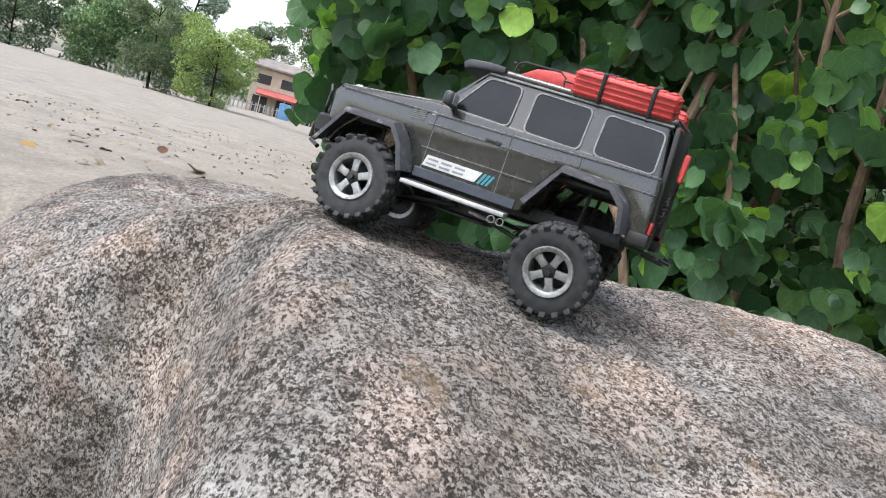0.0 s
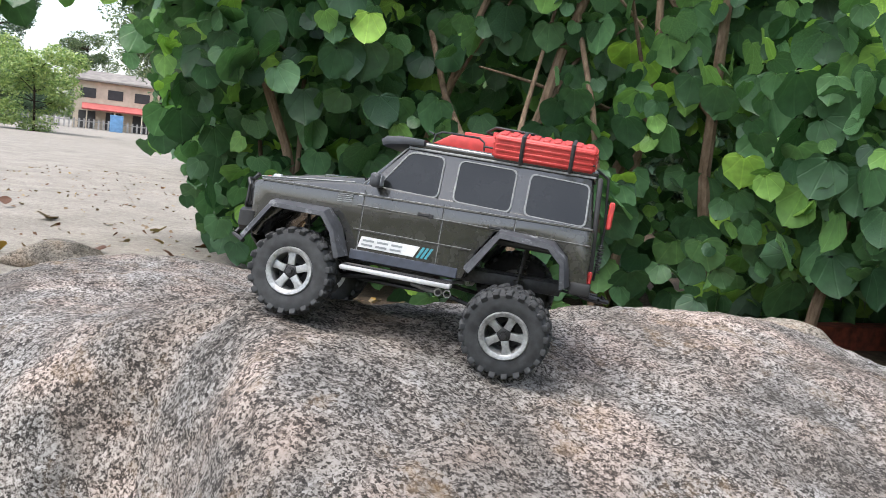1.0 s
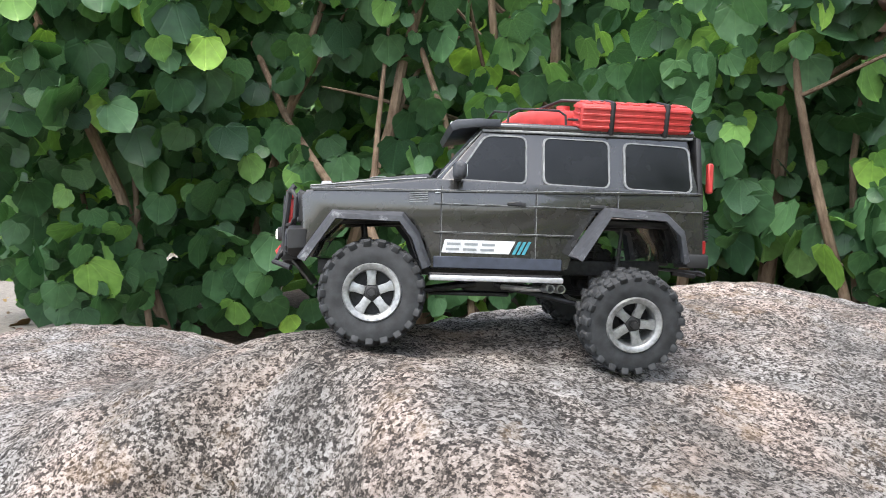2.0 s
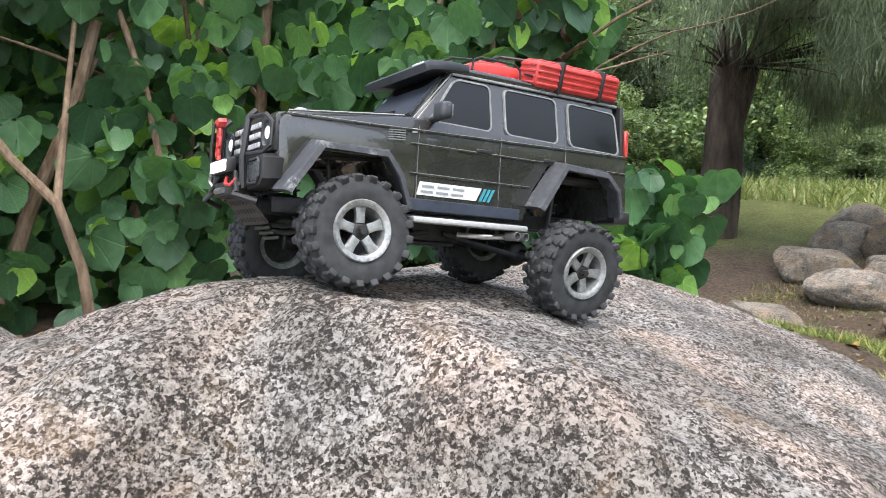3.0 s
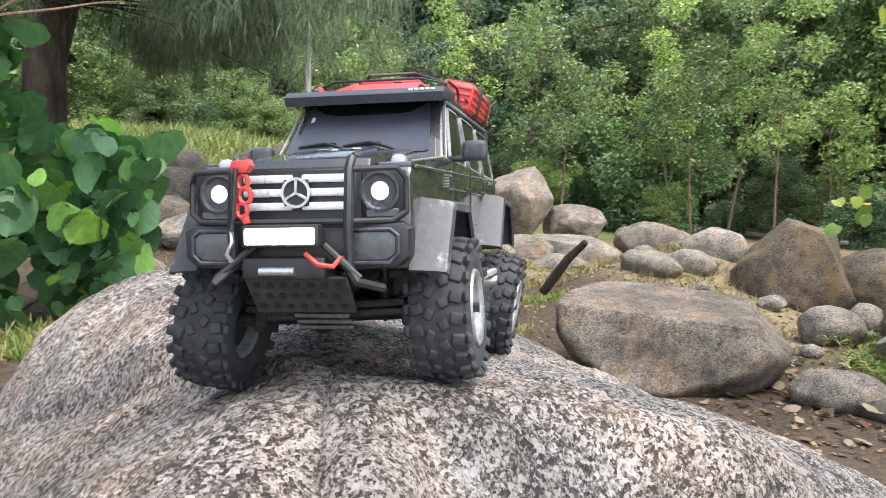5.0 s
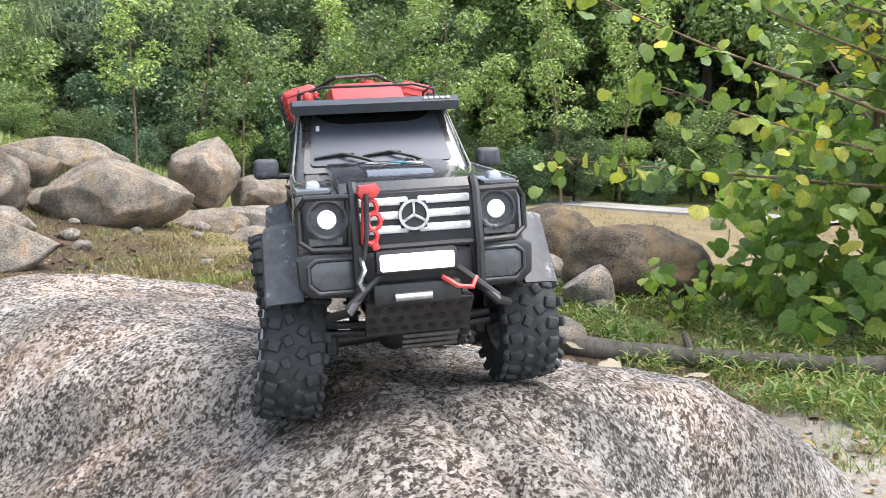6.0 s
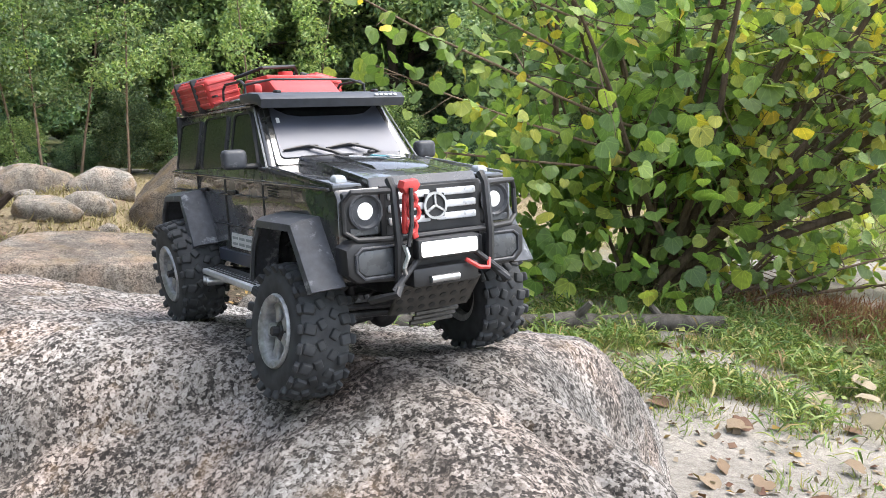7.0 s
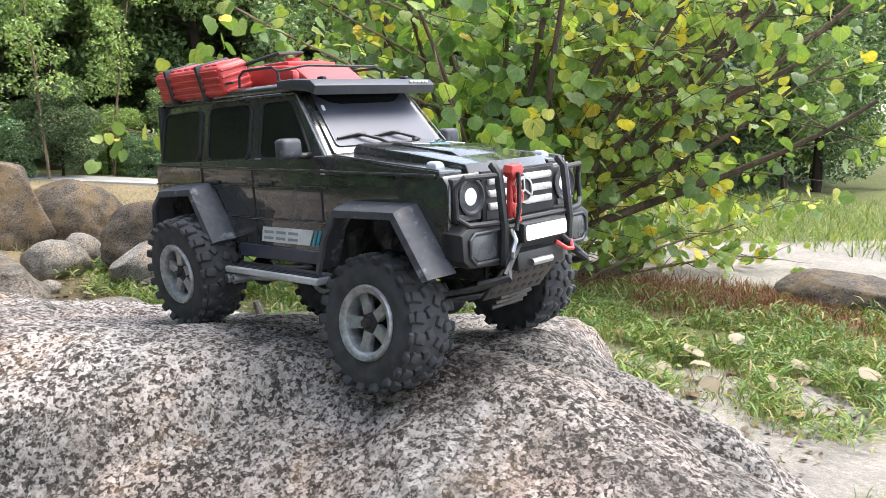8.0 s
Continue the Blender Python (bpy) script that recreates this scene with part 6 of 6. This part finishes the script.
def build_casuarina():
    rng = random.Random(12)
    x0, y0 = 8.6, 6.85
    tree = empty("casuarina_tree", pose(x0, y0, gz(x0, y0)), "large dark casuarina with a forked trunk and drooping needles", "tree")
    bm = bmesh.new()
    trunk = branch(bm, (0, 0, -0.2), (0.1, -0.05, 1), 7.5, 0.31, rng, 0.05, 14, 12, 0.1)
    branch(bm, trunk[2], (0.16, -0.16, 1), 6.0, 0.15, rng, 0.05, 10, 12, 0.1)
    part("trunk", bm, BARK_ROUGH, tree, "dark rough trunk forked near the ground")
    tips, bm = [], bmesh.new()
    for k in range(30):
        j = rng.randrange(5, 12)
        a = rng.uniform(-3.4, 1.4)
        pts = branch(bm, trunk[j], (math.cos(a), math.sin(a), rng.uniform(0.15, 0.6)), rng.uniform(1.8, 3.6), 0.035, rng, 0.14, 6, 9, 0.0)
        tips += pts[2:]
        for q in pts[3::2]:
            tips += branch(bm, q, (rng.uniform(-1, 1), rng.uniform(-1, 1), rng.uniform(-0.3, 0.3)), rng.uniform(0.5, 1.1), 0.01, rng, 0.2, 4, 5)[1:]
    # hanging sprays on the side of the boulders
    for k in range(84):
        j = rng.randrange(4, 7)
        a = radians(rng.uniform(-165, -60) if k % 2 else rng.uniform(-115, -72))
        pts = branch(bm, trunk[j], (math.cos(a), math.sin(a), rng.uniform(-0.05, 0.25)), rng.uniform(1.8, 4.4) if k % 2 else rng.uniform(3.0, 5.2), 0.016, rng, 0.12, 5, 9, -0.03)
        tips += pts[3:] * 2
        for q in pts[3:]:
            tips += branch(bm, q, (rng.uniform(-0.4, 0.4), rng.uniform(-0.4, 0.4), -1), rng.uniform(0.3, 1.0), 0.004, rng, 0.15, 4, 5)[1:] * 2
    part("bough", bm, BARK_DARK, tree)
    blade = (np.array([(-0.014, 0, 0), (0.014, 0, 0), (0.012, 0.5, -0.06), (-0.012, 0.5, -0.06), (0.0, 1.0, -0.3)]), [(0, 1, 2, 3), (3, 2, 4)])
    places = []
    for k in range(120000):
        p = rng.choice(tips)
        # the trunk stands clear; the sprays hang lower towards the boulders
        low = 2.15 - 0.8 * smooth_step(0.8, 2.4, 0.64 * p.x - 0.77 * p.y)
        if p.z < low + 0.9 * noise.noise(Vector((p.x * 0.9, p.y * 0.9, 4))) or noise.noise(p * 1.1) > 0.12:
            continue
        places.append((np.array((p.x + rng.gauss(0, 0.12), p.y + rng.gauss(0, 0.12), p.z + rng.gauss(0, 0.08))), turn_matrix(rng.uniform(0, 6.3), -1.25 + rng.gauss(0, 0.35), rng.gauss(0, 0.4)), rng.uniform(0.14, 0.34)))
    many("needles", blade, places, NEEDLE, tree)["kind"] = "stuff"


build_casuarina()


# ---- ground cover ----
BLADE = (np.array([(-0.045, 0, 0), (0.045, 0, 0), (0.035, 0.15, 0.5), (-0.035, 0.15, 0.5), (0.0, 0.5, 0.95)]), [(0, 1, 2, 3), (3, 2, 4)])


def grass_patch(name, mat, count, rng, spot, lo, hi, label):
    places = []
    while len(places) < count:
        x, y = spot(rng)
        places.append((np.array((x, y, gz(x, y) - 0.01)), turn_matrix(rng.uniform(0, 6.3), rng.gauss(0, 0.35), rng.gauss(0, 0.35)), rng.uniform(lo, hi)))
    tagged(many(name, BLADE, places, mat, None), label, "grass", kind="stuff")


def between(x0, x1, y0, y1, keep):
    def spot(rng):
        while True:
            x, y = rng.uniform(x0, x1), rng.uniform(y0, y1)
            if keep(x, y) > rng.random():
                return x, y
    return spot


def tuft(x, y, s=1.5):
    return smooth_step(-0.05, 0.35, noise.noise(Vector((x * s, y * s, 2.0))) + 0.15)


R = random.Random(31)
grass_patch("grass", GRASS, 62000, R, between(0.3, 6.5, -7.0, -2.2, lambda x, y: tuft(x, y, 2.4) ** 1.6 * smooth_step(3.1, 3.9, 0.35 * x - y) * smooth_step(6.9, 6.2, 0.3 * x - y)), 0.03, 0.095, "fresh green tufted grass beside the sand")
grass_patch("grass", GRASS, 7000, R, between(-2.0, 3.5, -4.4, -1.4, lambda x, y: smooth_step(0.02, 0.3, noise.noise(Vector((x * 2.2, y * 2.2, 5))))), 0.03, 0.08, "thin grass sprouting from sand")
grass_patch("grass", REDGRASS, 9000, R, between(0.6, 5.5, -6.8, -4.6, lambda x, y: math.exp(-((x - 2.0) / 1.0) ** 2 - ((y + 5.6) / 0.5) ** 2)), 0.04, 0.12, "dead reddish brown grass")
grass_patch("grass", DRYGRASS, 9000, R, between(6.0, 11, -3.2, 1.4, lambda x, y: 0.75 * tuft(x, y, 1.1)), 0.05, 0.13, "dry straw-coloured grass over stones")
grass_patch("grass", GRASS_LIGHT, 26000, R, between(11, 24, 1.5, 16, lambda x, y: smooth_step(11.5, 13.5, math.hypot(x, y))), 0.12, 0.42, "sunlit grass on the bank")
grass_patch("grass", GRASS, 12000, R, between(1, 22, -17, -9, lambda x, y: smooth_step(-9.3, -10.5, y + 0.12 * (x - 10))), 0.08, 0.25, "green meadow beyond the path")
grass_patch("grass", GRASS_LIGHT, 16000, R, between(0.2, 6.5, -15, -6.0, lambda x, y: smooth_step(13.0, 13.8, 1.2 * x - y)), 0.04, 0.13, "short sunlit grass beyond the sand")
grass_patch("grass", GRASS, 20000, R, between(1.6, 6.8, -0.6, 2.4, lambda x, y: 0.7 * smooth_step(0.0, 0.35, noise.noise(Vector((x * 1.4, y * 1.4, 7))))), 0.03, 0.10, "patchy green grass among boulders")


grass_patch("grass", DRYGRASS, 9000, R, between(0.3, 6.5, -6.5, -2.0, lambda x, y: 0.6 * tuft(x + 7, y, 1.8) * smooth_step(2.9, 3.6, 0.35 * x - y)), 0.03, 0.10, "dry straw mixed into the green grass")


grass_patch("grass", DRYGRASS, 15000, R, between(5.0, 12, 0.2, 5.0, lambda x, y: 0.85 * tuft(x + 3, y + 1, 1.3)), 0.03, 0.085, "dry straw and weeds among the boulders")
grass_patch("grass", GRASS, 9000, R, between(4.5, 11, 0.4, 4.8, lambda x, y: tuft(x, y + 5, 1.6) ** 1.2), 0.03, 0.09, "low green weeds among the boulders")


grass_patch("grass", DRYGRASS, 9000, R, between(8.0, 19, -10, -1.5, lambda x, y: 0.5 * tuft(x, y, 0.9)), 0.03, 0.09, "short straw on the dry field")
LANCE = (np.array([(0, 0, 0), (0.045, 0.22, 0.20), (-0.045, 0.22, 0.20), (0.055, 0.55, 0.38), (-0.055, 0.55, 0.38), (0, 1.0, 0.34), (0, 0.22, 0.17), (0, 0.55, 0.34)]), [(0, 1, 6), (0, 6, 2), (1, 3, 7, 6), (6, 7, 4, 2), (3, 5, 7), (7, 5, 4)])


def lance_weeds():
    """Low bamboo-like weeds: lance-shaped blades in loose whorls."""
    rng = random.Random(88)
    spot = between(0.2, 6.2, -6.0, -2.0, lambda x, y: tuft(x, y, 2.4) ** 1.3 * smooth_step(2.9, 3.7, 0.35 * x - y) * smooth_step(6.6, 5.8, 0.3 * x - y) * (1 - 0.9 * math.exp(-((x - 2.0) / 1.1) ** 2 - ((y + 5.5) / 0.6) ** 2)))
    places = []
    for _ in range(3800):
        x, y = spot(rng)
        z, spin = gz(x, y), rng.uniform(0, 6.3)
        for j in range(rng.randrange(3, 6)):
            places.append((np.array((x + rng.gauss(0, 0.02), y + rng.gauss(0, 0.02), z + rng.uniform(0.0, 0.09))), turn_matrix(spin + 2.4 * j + rng.gauss(0, 0.3), rng.gauss(0.05, 0.3), rng.gauss(0, 0.3)), rng.uniform(0.05, 0.13)))
    tagged(many("lance_weeds", LANCE, places, WEED, None), "low green weeds with lance-shaped leaves beside the sand", "weeds", kind="stuff")


lance_weeds()


def litter():
    rng = random.Random(17)
    meshes = heart_meshes(DRYLEAF)
    def drop(x, y, s, z=None):
        o = new("fallen_leaf", meshes[rng.randrange(5)])
        o.matrix_world = Matrix.Translation((x, y, (gz(x, y) if z is None else z) + 0.012 + 0.02 * rng.random())) @ pose(0, 0, 0, rng.gauss(0, 16), rng.gauss(0, 16), rng.uniform(0, 360)) @ Matrix.Diagonal((s, s, s, 1))
        tagged(o, "curled dry fallen leaf lying on the ground", "leaf", "fallen leaves")
    for k in range(95):
        drop(rng.gauss(4.45, 0.5), rng.gauss(-1.5, 0.3), rng.uniform(0.05, 0.10))
    for k in range(75):
        drop(rng.uniform(0.6, 4.6), rng.uniform(-4.6, -1.9), rng.uniform(0.06, 0.12))
    for k in range(60):
        drop(rng.uniform(2.2, 8.5), rng.uniform(0.0, 2.6), rng.uniform(0.05, 0.11))
    for k in range(22):
        drop(rng.uniform(-0.9, 1.0), rng.uniform(1.5, 2.6), rng.uniform(0.05, 0.10))
    for k in range(30):
        drop(rng.uniform(-4.5, -0.5), rng.uniform(2.5, 5.0), rng.uniform(0.06, 0.12))


litter()


PALE_SPOTS = ((1.32, -3.6), (1.1, -3.5), (0.77, -3.46), (1.34, -3.35), (1.2, -4.21), (0.43, -3.96), (0.95, -3.13), (1.29, -3.79), (0.78, -4.02), (3.23, -2.23), (3.57, -1.83), (3.92, -1.75))


def large_leaves():
    rng = random.Random(3)
    meshes = heart_meshes(PALELEAF)
    for k, (x, y) in enumerate(PALE_SPOTS):
        o = new("fallen_leaf", meshes[k % 5])
        s = rng.uniform(0.08, 0.135)
        o.matrix_world = Matrix.Translation((x, y, gz(x, y) + 0.085)) @ pose(0, 0, 0, rng.gauss(10, 18), rng.gauss(0, 18), rng.uniform(0, 360)) @ Matrix.Diagonal((s, s, s, 1))
        tagged(o, "large pale dry leaf lying on grass", "leaf", "fallen leaves")


large_leaves()


def weeds():
    """Small creeping leaves in the grass."""
    rng = random.Random(61)
    places = []
    spot = between(0.4, 6.0, -5.8, -2.0, lambda x, y: tuft(x + 3, y, 1.9) * smooth_step(2.7, 3.5, 0.35 * x - y))
    for _ in range(1300):
        x, y = spot(rng)
        places.append((np.array((x, y, gz(x, y) + rng.uniform(0.01, 0.05))), turn_matrix(rng.uniform(0, 6.3), rng.gauss(-0.2, 0.4), rng.gauss(0, 0.4)), rng.uniform(0.018, 0.045)))
    tagged(many("creeping_weeds", HEARTS[1], places, GRASS, None), "small light green creeping weeds in the grass", "weeds", kind="stuff")


weeds()


def debris():
    """Crumbs of leaf, bark and stone on the earth, the straw and the grass."""
    rng = random.Random(23)
    bit = (np.array([(-0.5, -0.35, 0.0), (0.45, -0.4, 0.12), (0.55, 0.3, 0.05), (-0.4, 0.42, 0.2)]), [(0, 1, 2), (0, 2, 3)])
    areas = ((1500, 3.0, 9.0, 0.0, 3.6), (1500, 3.2, 7.5, -2.6, -0.3), (2200, 0.3, 5.0, -5.4, -1.7), (600, -1.2, 1.8, 1.4, 2.9), (900, 6.5, 11, -2.5, 1.2), (900, -8.0, -1.2, 2.8, 10.0), (1500, 5.0, 11.0, 0.3, 4.8))
    places = []
    for count, x0, x1, y0, y1 in areas:
        for _ in range(count):
            x, y = rng.uniform(x0, x1), rng.uniform(y0, y1)
            places.append((np.array((x, y, gz(x, y) + 0.008)), turn_matrix(rng.uniform(0, 6.3), rng.gauss(0, 0.4), rng.gauss(0, 0.4)), rng.uniform(0.012, 0.04)))
    tagged(many("leaf_debris", bit, places, DRYLEAF, None), "brown crumbs of dead leaf and bark on the ground", "debris", kind="stuff")


debris()


def build_log():
    rng = random.Random(2)
    bm = bmesh.new()
    a, b = Vector((4.15, -1.75)), Vector((2.6, -4.3))
    pts = []
    for k in range(15):
        p = a.lerp(b, k / 14)
        pts.append((p.x + rng.gauss(0, 0.012), p.y + rng.gauss(0, 0.012), gz(p.x, p.y) + 0.06 + rng.gauss(0, 0.005)))
    add_tube(bm, pts, [0.074 * (1 + 0.16 * rng.uniform(-1, 1)) * (1 - 0.25 * k / 14) for k in range(15)], 12)
    for k, (way, ln) in ((4, ((0.2, 0.3, 1.0), 0.10)), (9, ((-0.6, -0.2, 0.7), 0.14)), (12, ((0.5, 0.5, 0.8), 0.08))):
        q = Vector(pts[k])
        add_tube(bm, [q, q + Vector(way).normalized() * (0.06 + ln * 0.5), q + Vector(way).normalized() * (0.06 + ln)], [0.034, 0.026, 0.02], 8)
    tagged(part("fallen_log", bm, LOGWOOD), "weathered grey fallen log lying on the ground", "log")


build_log()


def build_seedling():
    """A knee-high leafy seedling before the dark boulder."""
    rng = random.Random(15)
    x0, y0 = 4.75, -2.95
    plant_ = empty("seedling", pose(x0, y0, gz(x0, y0)), "small leafy green seedling beside a dark boulder", "plant")
    bm, spots = bmesh.new(), []
    for k in range(7):
        a = 0.9 * k
        spots += branch(bm, (0, 0, -0.02), (0.5 * math.cos(a), 0.5 * math.sin(a), 1), rng.uniform(0.25, 0.55), 0.006, rng, 0.15, 5, 6)[2:]
    part("stem", bm, BARK_BROWN, plant_)["kind"] = "stuff"
    meshes = heart_meshes(LEAF_MID)
    for k in range(46):
        p, s = rng.choice(spots), rng.uniform(0.06, 0.13)
        o = new("leaf", meshes[k % 5])
        o.parent = plant_
        o.matrix_basis = Matrix.Translation(p + Vector((rng.gauss(0, 0.05), rng.gauss(0, 0.05), rng.gauss(0, 0.04)))) @ Matrix(turn_matrix(rng.uniform(0, 6.3), -0.7 + rng.gauss(0, 0.4), rng.gauss(0, 0.4)).tolist()).to_4x4() @ Matrix.Diagonal((s, s, s, 1))


build_seedling()


# red painted kerb by the thicket
def build_kerb():
    mat = plain("worn_red_paint", (0.20, 0.045, 0.025), 0.75, 0.0, 22, 0.6, 0.002)
    bm = box(2.2, 0.13, 0.16, 0, 0, 0, 0.012, 2)
    ob = part("red_kerb", bm, mat)
    ob.matrix_world = pose(1.1, 2.84, gz(1.0, 2.8) + 0.06, 0, 0, 36)
    tagged(ob, "worn red painted concrete kerb beside the thicket", "kerb")


build_kerb()


# power pole on the bank
def build_pole():
    x, y = 19.3, 7.15
    pole = empty("power_pole", pose(x, y, gz(x, y)), "slim pale concrete power pole on the bank", "pole")
    bm = tube([(0, 0, -0.3), (0, 0, 5.2)], [0.085, 0.065], 12)
    part("post", bm, PATH, pole)
    part("sign", box(0.02, 0.16, 0.34, -0.095, 0, 0.72, 0.004, 1), WHITE, pole, "small white sign plate")
    part("sign_bar", box(0.004, 0.12, 0.06, -0.107, 0, 0.78, 0, 1), TRIM, pole)


build_pole()


# house, fence and signs behind the beach
def build_house():
    wall = plain("cream_plaster", (0.55, 0.47, 0.36), 0.9, 0.0, 2, 0.15, 0.004)
    roof = plain("grey_roof", (0.2, 0.18, 0.16), 0.8, 0.0, 2, 0.25)
    awn = plain("red_awning", (0.42, 0.10, 0.09), 0.7, 0.0, 3, 0.2)
    dark = plain("dark_opening", (0.03, 0.03, 0.03), 0.5, 0.0, 3, 0.2)
    m = pose(-38.5, 63.0, gz(-38, 63), 0, 0, 33)
    house = empty("beach_house", m, "cream two-storey beach house with a red awning", "house")
    part("wall", box(8.5, 5, 3.9, 0, 2.5, 1.95, 0.03, 1), wall, house)
    part("roof", prism([(-0.6, 3.9), (2.5, 4.7), (5.6, 3.9), (5.6, 4.05), (2.5, 4.9), (-0.6, 4.05)], -4.7, 4.7, "x"), roof, house)
    part("awning", prism([(-1.9, 1.55), (0.05, 2.05), (0.05, 2.15), (-1.95, 1.65)], -3.6, 3.6, "x"), awn, house)
    for x in (-3.2, -1.1, 1.0, 3.1):
        part("window", box(1.2, 0.06, 0.8, x, -0.02, 2.95, 0.02, 1), dark, house)
        part("door", box(1.3, 0.06, 1.45, x, -0.02, 0.75, 0.02, 1), dark, house)
        part("awning_post", tube([(x, -1.75, 0), (x, -1.75, 1.65)], 0.05), wall, house)
    fence = empty("picket_fence", pose(-40.0, 56.0, gz(-40, 56), 0, 0, 33), "low pale picket fence along the beach", "fence")
    for k in range(56):
        part("picket", box(0.12, 0.03, 0.8, -9.8 + 0.35 * k, 0, 0.4), PATH, fence)
    part("rail", box(19.7, 0.03, 0.07, -0.1, 0.03, 0.6), PATH, fence)
    blue = plain("blue_board", (0.12, 0.26, 0.45), 0.6, 0.0, 5, 0.2)
    tagged(part("notice_board", box(0.95, 0.12, 1.35, -36.2, 57.6, gz(-36.2, 57.6) + 0.65, 0.02, 1, (0, 0, 33)), blue), "plain blue notice board by the fence", "sign")


build_house()
